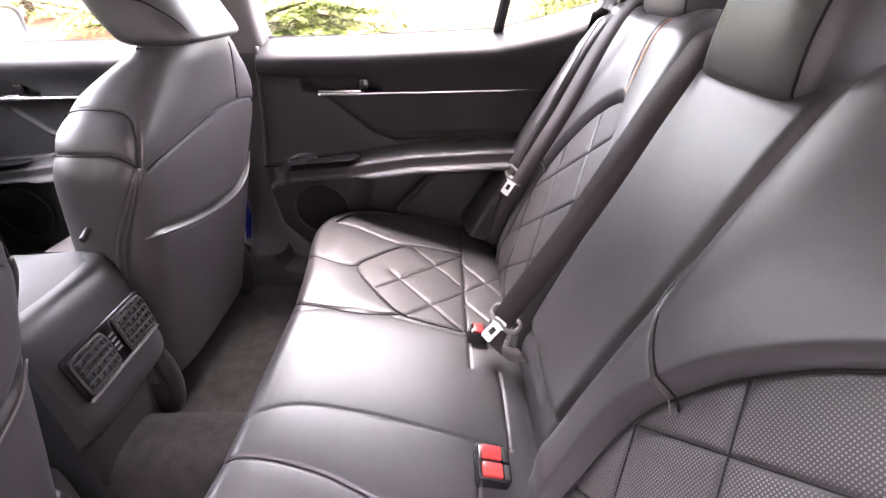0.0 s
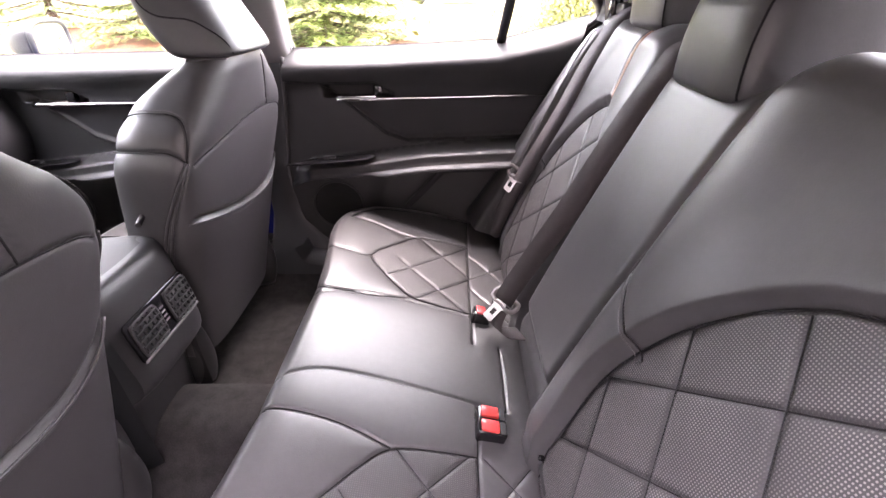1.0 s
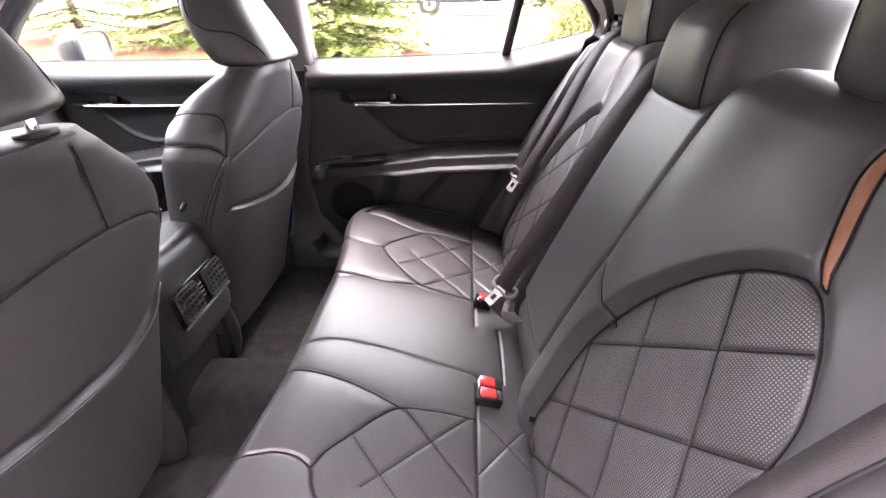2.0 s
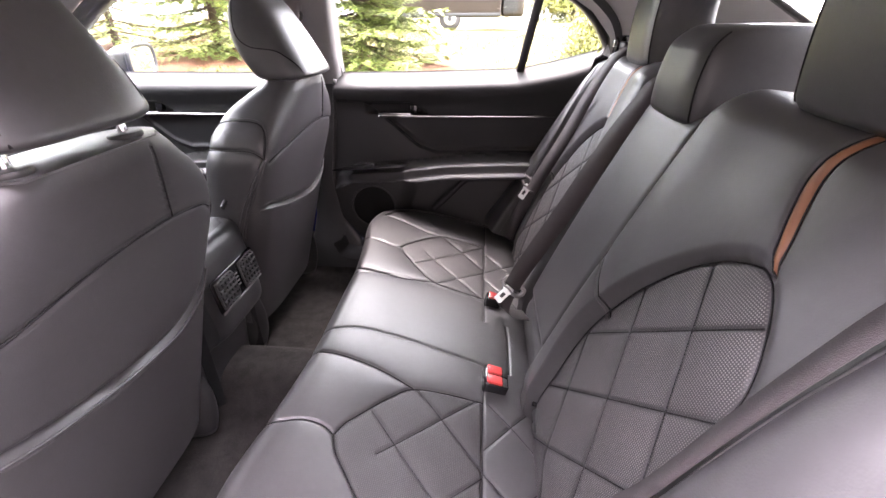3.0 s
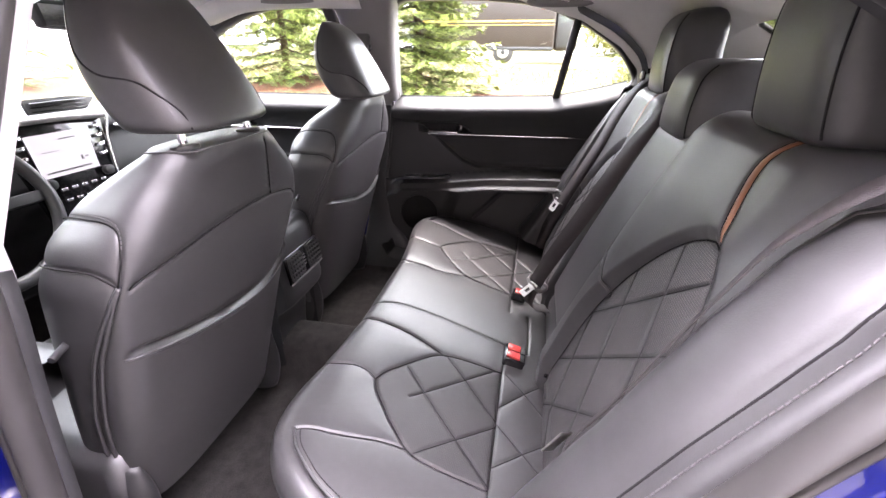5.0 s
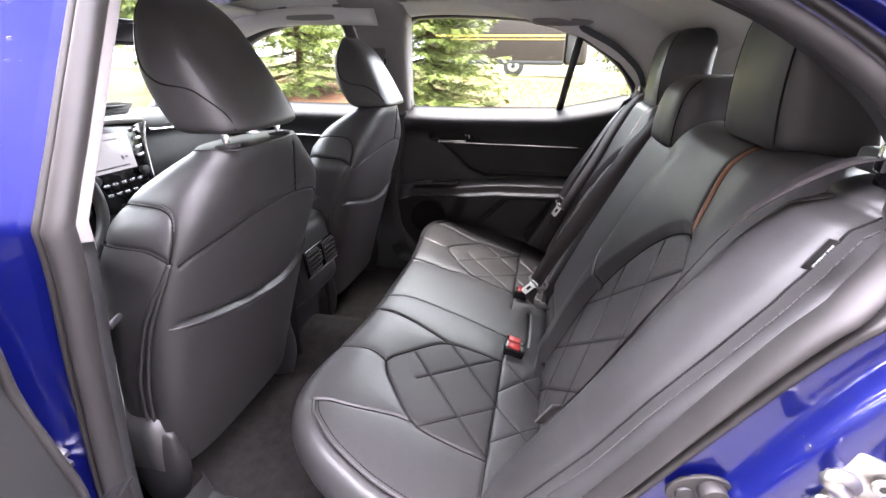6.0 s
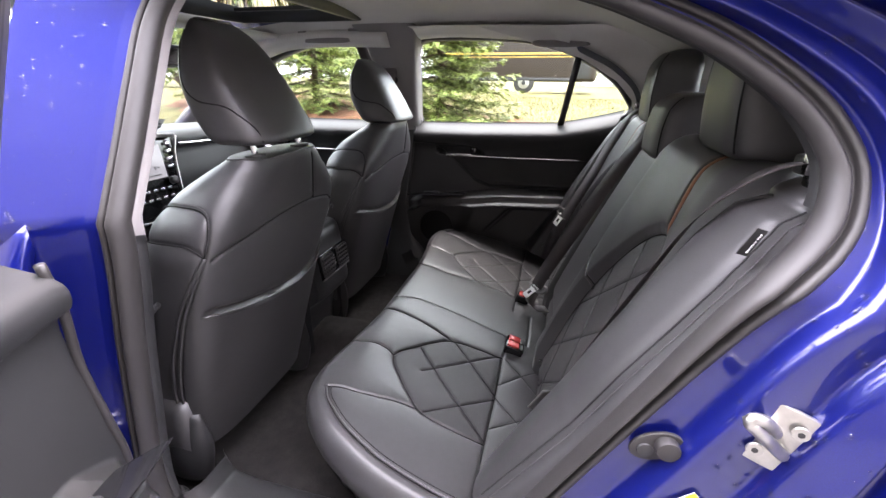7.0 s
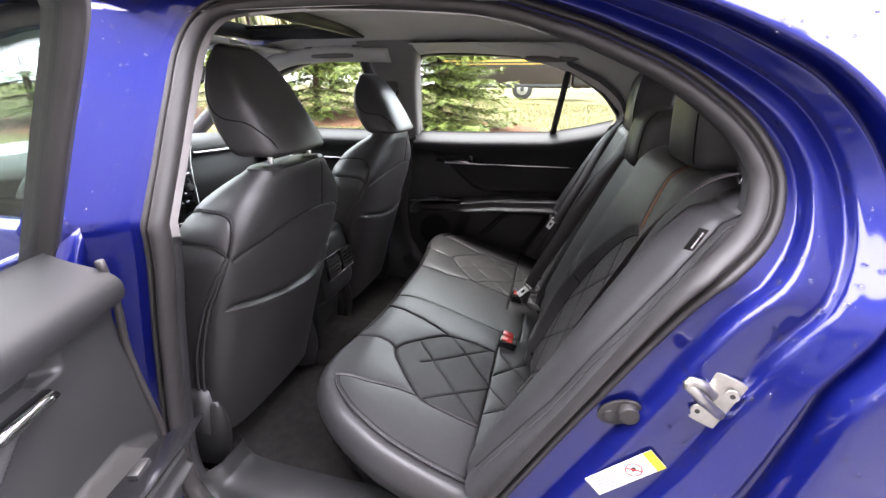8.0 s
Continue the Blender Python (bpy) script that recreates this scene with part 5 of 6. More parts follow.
# sun visors
for sgn in (1, -1):
    v = box("sun_visor", (-1.17, sgn * 0.36 - 0.18, 1.405), (-1.02, sgn * 0.36 + 0.18, 1.422), HEADLINER, None, bevel=0.008, seg=3)
    tagged(v, "grey fabric sun visor folded up", "sun visor", "sun visors")


# grab handles over the doors
def grab(x0, x1, y, z):
    g = thing("grab_handle", "grey roof grab handle folded up", "grab handle", ((x0 + x1) / 2, y, z), "grab handles")
    sweep("grip", curve([(x0, y + 0.035, z + 0.006), (x0 + 0.012, y + 0.008, z - 0.012), (x0 + 0.045, y - 0.006, z - 0.026), (x1 - 0.045, y - 0.006, z - 0.026), (x1 - 0.012, y + 0.008, z - 0.012), (x1, y + 0.035, z + 0.006)], 40),
          [(-0.010, -0.012), (0.006, -0.012), (0.010, 0), (0.006, 0.012), (-0.010, 0.012)], PILLAR, g, up=(0, 0, 1))
    for x in (x0 + 0.012, x1 - 0.012):
        box("mount", (x - 0.020, y - 0.004, z - 0.012), (x + 0.020, y + 0.05, z + 0.016), PILLAR, g, bevel=0.006, seg=2)


grab(0.01, 0.24, 0.535, 1.405)
grab(-0.93, -0.68, 0.515, 1.425)

# ---- centre console with rear vents ----
con = thing("centre_console", "dark plastic centre console with rear air vents", "console", (-0.7, 0, 0.4))
rows = []
for x, w, zt, zb in ((-1.25, 0.11, 0.66, 0.30), (-1.0, 0.11, 0.70, 0.30), (-0.80, 0.112, 0.772, 0.30), (-0.66, 0.113, 0.782, 0.32), (-0.622, 0.112, 0.774, 0.34)):
    rows.append(curve([(x, -w, zb), (x, -w, zt - 0.03), (x, -w + 0.006, zt - 0.006), (x, -w + 0.03, zt), (x, w - 0.03, zt), (x, w - 0.006, zt - 0.006), (x, w, zt - 0.03), (x, w, zb)], 48))
mesh("console_body", np.array(rows).reshape(-1, 3), quads(len(rows), 48), TRIM, con, "soft black console with an armrest lid")
face = curve([(-0.645, 0.778), (-0.612, 0.772), (-0.596, 0.745), (-0.590, 0.70), (-0.578, 0.62), (-0.572, 0.575), (-0.580, 0.545), (-0.61, 0.52), (-0.64, 0.48), (-0.66, 0.30)], 50)
P = np.array([[(x - 0.014 * abs(t) ** 6, t * 0.112, z) for x, z in face] for t in np.linspace(-1, 1, 24)])
mesh("rear_face", P.reshape(-1, 3), quads(24, 50)[:, ::-1], PLASTIC, con, "sloping dark plastic vent housing")
for s in (-1, 1):
    e = face[:30]
    P = [[(x - 0.012, s * 0.112, z), (x - 0.14, s * 0.112, z)] for x, z in face]
    mesh("cheek", np.array(P).reshape(-1, 3), quads(50, 2) if s > 0 else quads(50, 2)[:, ::-1], PLASTIC, con)
fu, fv = Vector((0, 1, 0)), Vector((-0.14, 0, 1)).normalized()
fw = fu.cross(fv)
fo = Vector((-0.584, 0, 0.658)) + fw * 0.004
bez = slab("vent_bezel", [(-0.092, -0.044), (0.092, -0.044), (0.097, -0.036), (0.097, 0.040), (0.092, 0.046), (-0.092, 0.046), (-0.097, 0.040), (-0.097, -0.036)], fo, fu, fv, 0.006, GLOSSBLACK, con, "dark bezel round two vents", bevel=0.002)
sweep("lower_edge", [tuple(fo + fu * -0.094 + fv * -0.040 + fw * 0.006), tuple(fo + fv * -0.041 + fw * 0.006), tuple(fo + fu * 0.094 + fv * -0.040 + fw * 0.006)], circle(0.0034, 6), GREYPL, bez, "slim grey lower edge")
for s in (-1, 1):
    v = slab("air_vent", [(s * 0.052 - 0.036, -0.033), (s * 0.052 + 0.036, -0.033), (s * 0.052 + 0.036, 0.038), (s * 0.052 - 0.036, 0.038)], fo + fw * 0.006, fu, fv, 0.002, INK, con, "black louvred air vent", bevel=0)
    for i in range(5):
        b = -0.0275 + 0.0142 * i
        slab("louvre", [(s * 0.052 - 0.035, b), (s * 0.052 + 0.035, b), (s * 0.052 + 0.035, b + 0.0042), (s * 0.052 - 0.035, b + 0.0042)], fo + fw * 0.008, fu, fv, 0.007, PLASTIC, v, bevel=0.001)
    for i in range(5):
        a = s * 0.052 - 0.028 + 0.014 * i
        slab("guide_vane", [(a - 0.0013, -0.032), (a + 0.0013, -0.032), (a + 0.0013, 0.037), (a - 0.0013, 0.037)], fo + fw * 0.0081, fu, fv, 0.005, PLASTIC, v, bevel=0)
    rim = [(s * 0.052 + 0.037 * np.sign(math.cos(a)) * abs(math.cos(a)) ** 0.35, 0.0025 + 0.037 * np.sign(math.sin(a)) * abs(math.sin(a)) ** 0.35) for a in np.linspace(0, 2 * math.pi, 48, endpoint=False)]
    tube("vent_rim", [tuple(fo + fu * a + fv * b + fw * 0.010) for a, b in rim], 0.0026, PLASTIC, v, k=6, up=tuple(fw), closed=True)
for i in range(4):
    slab("mark", [(-0.006, -0.014 + 0.010 * i), (0.006, -0.014 + 0.010 * i), (0.006, -0.010 + 0.010 * i), (-0.006, -0.010 + 0.010 * i)], fo + fw * 0.006, fu, fv, 0.001, GREYPL, con, bevel=0)
gear = thing("gear_lever", "dark gear lever with a rounded knob", "gear lever", (-1.08, 0.0, 0.7))
cyl("shaft", (-1.08, 0, 0.68), (-1.06, 0, 0.80), 0.010, PLASTIC, gear)
rings = [[(-1.058 + 0.03 * math.sin(math.pi * (0.08 + 0.9 * t)) ** 0.6 * math.cos(a) * 1.2, 0.028 * math.sin(math.pi * (0.08 + 0.9 * t)) ** 0.6 * math.sin(a), 0.79 + 0.075 * t) for a in np.linspace(0, 2 * math.pi, 24, endpoint=False)] for t in np.linspace(0, 1, 14)]
loft("knob", rings, LEATHER, gear, "leather gear knob")


# ---- seat belts ----
def webbing(name, pts, across, mat, parent, width=0.047, thick=0.0013, label="", lift=0.0):
    """A strap of even width along a line; across: its sideways direction, point by point or for all."""
    p = curve(pts, 60) + BN * lift
    a = np.asarray(across, float)
    if a.ndim > 1:
        s = np.linspace(0, 1, len(a))
        a = np.stack([np.interp(np.linspace(0, 1, 60), s, a[:, k]) for k in range(3)], -1)
    a = a + np.zeros_like(p)
    a /= np.linalg.norm(a, axis=1)[:, None]
    t = np.gradient(p, axis=0)
    n = np.cross(a, t)
    n /= np.linalg.norm(n, axis=1)[:, None]
    off = [(-0.5, 0.2), (-0.48, 0.5), (-0.44, 0.8), (0.44, 0.8), (0.48, 0.5), (0.5, 0.2), (0.5, -0.2), (-0.5, -0.2)]
    rings = np.stack([p + a * (w * width) + n * (h * thick * 1.2) for w, h in off], 1)
    return loft(name, rings, mat, parent, label)


def tongue(parent, at, along, across):
    """Bright latch plate with a slot, in a grey moulded loop."""
    u, w = Vector(along).normalized(), Vector(across).normalized()
    w = (w - u * w.dot(u)).normalized()
    o = Vector(at)
    nrm = w.cross(u)
    M = Matrix((( w.x, u.x, nrm.x, o.x), (w.y, u.y, nrm.y, o.y), (w.z, u.z, nrm.z, o.z), (0, 0, 0, 1)))
    bm = bmesh.new()
    outer = [(-0.012, 0.0), (-0.019, 0.012), (-0.013, 0.018), (-0.013, 0.052), (-0.010, 0.055), (0.010, 0.055), (0.013, 0.052), (0.013, 0.018), (0.019, 0.012), (0.012, 0.0)]
    inner = [(-0.006, 0.024), (-0.006, 0.024), (-0.006, 0.026), (-0.006, 0.040), (-0.006, 0.040), (0.006, 0.040), (0.006, 0.040), (0.006, 0.026), (0.006, 0.024), (0.006, 0.024)]
    n = len(outer)
    vs = []
    for z in (-0.0012, 0.0012):
        vs.append([bm.verts.new((x, y, z)) for x, y in outer])
        vs.append([bm.verts.new((x * (1 + 1e-3 * i), y + 1e-5 * i, z)) for i, (x, y) in enumerate(inner)])
    for i in range(n):
        j = (i + 1) % n
        for a, b, fl in ((0, 1, True), (2, 3, False), (0, 2, False), (1, 3, True)):
            q = (vs[a][i], vs[a][j], vs[b][j], vs[b][i])
            try:
                bm.faces.new(q if not fl else q[::-1])
            except ValueError:
                pass
    bmesh.ops.recalc_face_normals(bm, faces=bm.faces[:])
    bm.transform(M)
    part("latch_plate", bm, LATCH, parent, "bright metal latch plate")
    loop = [tuple(M @ Vector(q)) for q in ((-0.033, 0.004, 0.004), (-0.036, -0.012, 0.006), (-0.028, -0.020, 0.006), (0.0, -0.018, 0.007), (0.028, -0.020, 0.006), (0.036, -0.012, 0.006), (0.033, 0.004, 0.004), (0.018, 0.010, 0.003), (0.0, 0.008, 0.003), (-0.018, 0.010, 0.003))]
    tube("moulded_loop", curve(loop + loop[:1], 61)[:-1], 0.0055, GREYPL, parent, "grey moulded belt loop", k=8, up=tuple(nrm), closed=True)
    cyl("stop_button", M @ Vector((0, -0.05, 0)), M @ Vector((0, -0.05, 0.006)), 0.006, PLASTIC, parent)


# centre belt, from beside the centre restraint to its buckle
cb = thing("seat_belt", "dark seat belt across the rear seat back to its buckle", "seat belt", (0.13, 0.15, 0.5), "seat belts")
webbing("webbing", [(0.470, 0.175, 1.125), (0.404, 0.160, 1.112), (0.374, 0.150, 1.070), (0.334, 0.136, 1.010), (0.280, 0.117, 0.915), (0.231, 0.110, 0.820), (0.182, 0.117, 0.722), (0.142, 0.135, 0.630), (0.122, 0.145, 0.575)], [(-0.10, -1, -0.12), (0.5, -0.75, -0.25), (0.67, -0.50, -0.28), (0.67, -0.45, -0.28), (0.68, -0.60, -0.25)], WEB, cb, label="dark woven belt webbing")
webbing("lap_webbing", [(0.120, 0.147, 0.572), (0.108, 0.140, 0.540), (0.104, 0.132, 0.515), (0.118, 0.122, 0.503), (0.142, 0.112, 0.508), (0.165, 0.104, 0.512)], [(0.65, -0.64, -0.2), (0.62, -0.66, -0.15), (0.45, -0.85, -0.1)], WEB, cb, label="folded lap webbing")
tongue(cb, (0.122, 0.148, 0.574), (-0.55, -0.30, -0.45), (0.62, -0.66, -0.15))
# far belt
fb = thing("seat_belt", "dark seat belt hanging down the seat bolster with its metal tongue", "seat belt", (0.16, 0.58, 0.5), "seat belts")
webbing("webbing", [(0.52, 0.54, 1.165), (0.432, 0.495, 1.135), (0.380, 0.492, 1.06), (0.320, 0.520, 0.905), (0.25, 0.550, 0.745), (0.19, 0.572, 0.60), (0.155, 0.585, 0.50)], [(-0.1, -1, -0.1), (0.45, -0.80, -0.2), (0.65, -0.66, -0.2), (0.65, -0.66, -0.2)], WEB, fb, lift=0.028, label="dark woven belt webbing")
tongue(fb, (0.195, 0.575, 0.722), (-0.42, -0.06, -0.75), (0.66, -0.66, -0.15))
# near belt
nb = thing("seat_belt", "dark seat belt lying along the seat bolster", "seat belt", (0.19, -0.52, 0.55), "seat belts")
webbing("webbing", [(0.49, -0.672, 1.158), (0.425, -0.662, 1.158), (0.382, -0.635, 1.118), (0.347, -0.606, 1.055), (0.318, -0.592, 0.986), (0.276, -0.580, 0.887), (0.227, -0.569, 0.771), (0.191, -0.553, 0.688), (0.165, -0.545, 0.60)], [(0.1, -1.0, 0.1), (-0.40, -0.88, 0.2), (-0.46, -0.85, 0.2), (-0.40, -0.88, 0.2)], WEB, nb, width=0.045, lift=0.008, label="dark woven belt webbing")
box("anchor_plate", (-0.013, -0.002, -0.030), (0.013, 0.002, 0.030), STEEL, nb, "small steel anchor plate", bevel=0.0015, m=pose(0.158, -0.528, 0.640, 20, 20, 35))


# front belt on the far pillar
pb = thing("seat_belt", "dark seat belt hanging from a guide on the far pillar", "seat belt", (-0.56, 0.60, 1.10), "seat belts")
box("belt_guide", (-0.028, -0.014, -0.050), (0.028, 0.014, 0.050), GREYPL, pb, "grey plastic belt guide", bevel=0.010, seg=3, m=pose(-0.570, 0.605, 1.270, -27, 0, 0))
tube("guide_loop", [tuple(pose(-0.570, 0.590, 1.245, -27, 0, 0) @ Vector((0.032 * math.cos(a), 0, 0.018 * math.sin(a)))) for a in np.linspace(0, 2 * math.pi, 28, endpoint=False)], 0.006, PLASTIC, pb, "dark belt loop", k=8, up=(0, 1, 0.3), closed=True)
webbing("webbing", [(-0.575, 0.585, 1.240), (-0.580, 0.625, 1.12), (-0.585, 0.672, 0.98), (-0.590, 0.690, 0.80)], (1, 0.05, 0), WEB, pb, label="dark woven belt webbing")

# belt exits on the shelf
for sgn in (-1, 1):
    g = box("belt_guide", (0.445, sgn * 0.64 - 0.035, 1.142), (0.50, sgn * 0.64 + 0.035, 1.168), PLASTIC, None, bevel=0.006, seg=3)
    tagged(g, "black seat belt guide on the parcel shelf", "belt guide", "belt guides")
    k = thing("seat_latch", "small chrome seat back release latch", "latch", (0.45, sgn * 0.672, 1.15), "seat latches")
    box("latch_body", (0.435, sgn * 0.672 - 0.012, 1.135), (0.475, sgn * 0.672 + 0.012, 1.185), GLOSSBLACK, k, bevel=0.004)
    box("latch_lever", (0.428, sgn * 0.672 - 0.007, 1.150), (0.440, sgn * 0.672 + 0.007, 1.178), CHROME, k, bevel=0.003)


# ---- buckles ----
def buckle(x0, x1, y0, y1, z, buttons, tilt, label):
    b = thing("belt_buckle", label, "belt buckle", ((x0 + x1) / 2, (y0 + y1) / 2, z - 0.04))
    m = Matrix.Translation(((x0 + x1) / 2, (y0 + y1) / 2, z)) @ Matrix.Rotation(radians(tilt), 4, "Y")
    hx, hy = (x1 - x0) / 2, (y1 - y0) / 2
    box("buckle_body", (-hx, -hy, -0.055), (hx, hy, 0.006), GLOSSBLACK, b, "black buckle body", bevel=0.005, seg=3, m=m)
    w = 2 * hy / buttons
    for i in range(buttons):
        c = -hy + w * (i + 0.5)
        box("red_button", (-hx + 0.005, c - w / 2 + 0.003, -0.002), (hx - 0.016, c + w / 2 - 0.003, 0.011), RED, b, "red press button", bevel=0.003, seg=2, m=m)
        box("slot", (hx - 0.014, c - w / 2 + 0.003, 0.004), (hx - 0.004, c + w / 2 - 0.003, 0.008), INK, b, bevel=0.001, m=m)
    return b


buckle(0.050, 0.106, -0.166, -0.104, 0.508, 2, 16, "black double seat belt buckle with two red buttons")
buckle(0.055, 0.100, 0.165, 0.200, 0.512, 1, 16, "black seat belt buckle with a red button")

# child seat anchor pockets in the fold of the seat
for sgn in (-1, 1):
    a = thing("anchor_cover", "dark plastic child seat anchor cover in the seat fold", "anchor cover", (0.175, sgn * 0.235, 0.50), "anchor covers")
    slab("flap", [(-0.028, -0.022), (0.028, -0.022), (0.028, 0.022), (-0.028, 0.022)], (0.163, sgn * 0.235, 0.505), (0, 1, 0), (0.42, 0, 0.9), 0.006, PLASTIC, a, bevel=0.003)
    cyl("catch", (0.160, sgn * 0.215, 0.516), (0.152, sgn * 0.215, 0.519), 0.005, GLOSSBLACK, a, k=12)

# tag on the near bolster
tag = thing("airbag_tag", "small dark sewn tag with white lettering on the bolster", "tag", (0.375, -0.728, 1.09))
tb = slab("cloth", [(-0.018, -0.011), (0.018, -0.011), (0.018, 0.011), (-0.018, 0.011)], (0.368, -0.738, 1.082), (0.38, -0.05, 0.92), (-0.75, -0.55, 0.30), 0.002, INK, tag, "dark woven tag", bevel=0.0008)


def letters(body, size, at, right, up, mat, parent, name="lettering"):
    c = bpy.data.curves.new("text", "FONT")
    c.body, c.size, c.align_x, c.align_y, c.extrude = body, size, "CENTER", "CENTER", 0.0004
    tmp = new("text_source", c)
    bpy.context.view_layer.update()
    me = bpy.data.meshes.new_from_object(tmp.evaluated_get(bpy.context.evaluated_depsgraph_get()))
    bpy.data.objects.remove(tmp)
    r, u = Vector(right).normalized(), Vector(up).normalized()
    u = (u - r * u.dot(r)).normalized()
    n = r.cross(u)
    me.transform(Matrix(((r.x, u.x, n.x, at[0]), (r.y, u.y, n.y, at[1]), (r.z, u.z, n.z, at[2]), (0, 0, 0, 1))))
    me.materials.append(mat)
    ob = new(name, me)
    ob.parent = parent
    ob.matrix_parent_inverse = parent.matrix_basis.inverted()
    return ob


letters("SRS AIRBAG", 0.0050, (0.3701, -0.7414, 1.0809), (-0.38, 0.05, -0.92), (0.75, 0.55, -0.30), WHITE, tb)


# ---- door jamb fittings ----
st = thing("door_striker", "zinc steel door striker with two bolts on the blue jamb", "door striker", (0.392, -0.845, 0.885))
su_, sv_ = Vector((0.30, -0.02, 0.95)).normalized(), Vector((0.93, -0.20, -0.29)).normalized()
sn_ = Vector((0.15, -0.98, 0.0)).normalized()
so2 = Vector((0.400, -0.842, 0.896))
pn = su_.cross(sv_).normalized()
if pn.y > 0:
    pn = -pn
slab("base_plate", [(0.040 * np.sign(math.cos(a)) * abs(math.cos(a)) ** 0.5, 0.034 * np.sign(math.sin(a)) * abs(math.sin(a)) ** 0.5) for a in np.linspace(0, 2 * math.pi, 36, endpoint=False)], so2, su_, sv_, 0.006, STEEL, st, "zinc plated base plate", bevel=0.0015)
for a, b in ((0.021, 0.010), (-0.021, -0.012)):
    c0 = so2 + su_ * a + sv_ * b + pn * 0.004
    cyl("bolt", c0, c0 + pn * 0.004, 0.0085, STEEL, st, "flat round bolt head", k=18)
    # dark disc on the head, coloured as the shade in the bolt's socket
    cyl("socket_shade", c0 + pn * 0.0036, c0 + pn * 0.0046, 0.0035, INK, st, k=6, bevel=0)
tube("striker_loop", curve([(0.412, -0.838, 0.874), (0.402, -0.853, 0.886), (0.374, -0.872, 0.917), (0.357, -0.877, 0.934), (0.351, -0.877, 0.939), (0.357, -0.876, 0.943), (0.372, -0.870, 0.935), (0.389, -0.855, 0.914), (0.396, -0.838, 0.906)], 50), 0.0066, STEEL, st, "bent steel striker loop", k=10, up=(0.5, -0.5, 0.5))
bs = thing("bump_stop", "black rubber door bump stop with a screw", "bump stop", (0.296, -0.815, 0.832))
slab("stop_plate", [(0.024 * math.cos(a) * (1.35 if abs(math.cos(a)) > 0.3 else 1.2), 0.020 * math.sin(a)) for a in np.linspace(0, 2 * math.pi, 28, endpoint=False)], (0.294, -0.813, 0.834), (0.86, -0.05, 0.50), (-0.5, 0.0, 0.86), 0.006, RUBBER, bs, bevel=0.002)
for a, r, h, m in ((-0.014, 0.010, 0.010, PLASTIC), (0.012, 0.014, 0.020, RUBBER)):
    c0 = Vector((0.294, -0.812, 0.834)) + Vector((0.86, -0.05, 0.50)).normalized() * a
    cyl("screw" if m is PLASTIC else "rubber_nub", c0, c0 + Vector((0.05, -1, 0)) * h, r, m, bs, k=20, bevel=0.002)

# warning sticker
sk = thing("warning_sticker", "white and yellow warning sticker on the blue jamb", "sticker", (0.315, -0.842, 0.752))
A, B_, C_ = Vector((0.270, -0.8425, 0.732)), Vector((0.351, -0.8425, 0.808)), Vector((0.281, -0.8425, 0.698))
ku, kv = (B_ - A).normalized(), None
kv = (A - C_)
kv = (kv - ku * kv.dot(ku)).normalized()
L, H = (B_ - A).length, (A - C_).length
ko = C_ + Vector((0, -0.001, 0))
base = slab("label", [(0, 0), (L, 0), (L, H), (0, H)], ko, ku, kv, 0.0008, WHITE, sk, "white label", bevel=0)
kn = ku.cross(kv)
f = 0.0009 if kn.y < 0 else -0.0002
slab("yellow_band", [(L * 0.88, 0), (L, 0), (L, H), (L * 0.88, H)], ko + kn * f, ku, kv, 0.0004, YELLOW, base, "yellow band", bevel=0)
cx, cy, rr = L * 0.64, H * 0.5, H * 0.34
ringv, ringf = [], []
for i, a in enumerate(np.linspace(0, 2 * math.pi, 40, endpoint=False)):
    for r in (rr, rr * 0.86):
        ringv.append(ko + kn * (f * 1.0 + 0.0008) + ku * (cx + r * math.cos(a)) + kv * (cy + r * math.sin(a)))
ringf = [(2 * i, 2 * ((i + 1) % 40), 2 * ((i + 1) % 40) + 1, 2 * i + 1) for i in range(40)]
mesh("ban_ring", ringv, ringf, REDINK, base, "red ring", smooth=False)
slab("ban_bar", [(cx - rr * 0.66, cy + rr * 0.55), (cx - rr * 0.55, cy + rr * 0.66), (cx + rr * 0.66, cy - rr * 0.55), (cx + rr * 0.55, cy - rr * 0.66)], ko + kn * (f + 0.0004), ku, kv, 0.0004, REDINK, base, bevel=0)
slab("plain_mark", [(cx - rr * 0.35, cy - rr * 0.2), (cx + rr * 0.2, cy - rr * 0.3), (cx + rr * 0.35, cy + rr * 0.25), (cx - rr * 0.1, cy + rr * 0.4)], ko + kn * (f + 0.0002), ku, kv, 0.0003, INK, base, bevel=0)
for i in range(5):
    slab("text_bar", [(L * 0.06, H * (0.14 + 0.16 * i)), (L * (0.40 - 0.05 * (i % 2)), H * (0.14 + 0.16 * i)), (L * (0.40 - 0.05 * (i % 2)), H * (0.17 + 0.16 * i)), (L * 0.06, H * (0.17 + 0.16 * i))], ko + kn * f, ku, kv, 0.0003, GREYPL, base, bevel=0)

# hinge and bolts on the pillar
hg = box("hinge_leaf", (-0.632, -0.842, 0.628), (-0.606, -0.818, 0.676), STEEL, near_side, "steel door hinge leaf", bevel=0.004)
for z in (0.640, 0.664):
    cyl("bolt", (-0.604, -0.820, z), (-0.600, -0.836, z), 0.009, STEEL, hg, k=6)

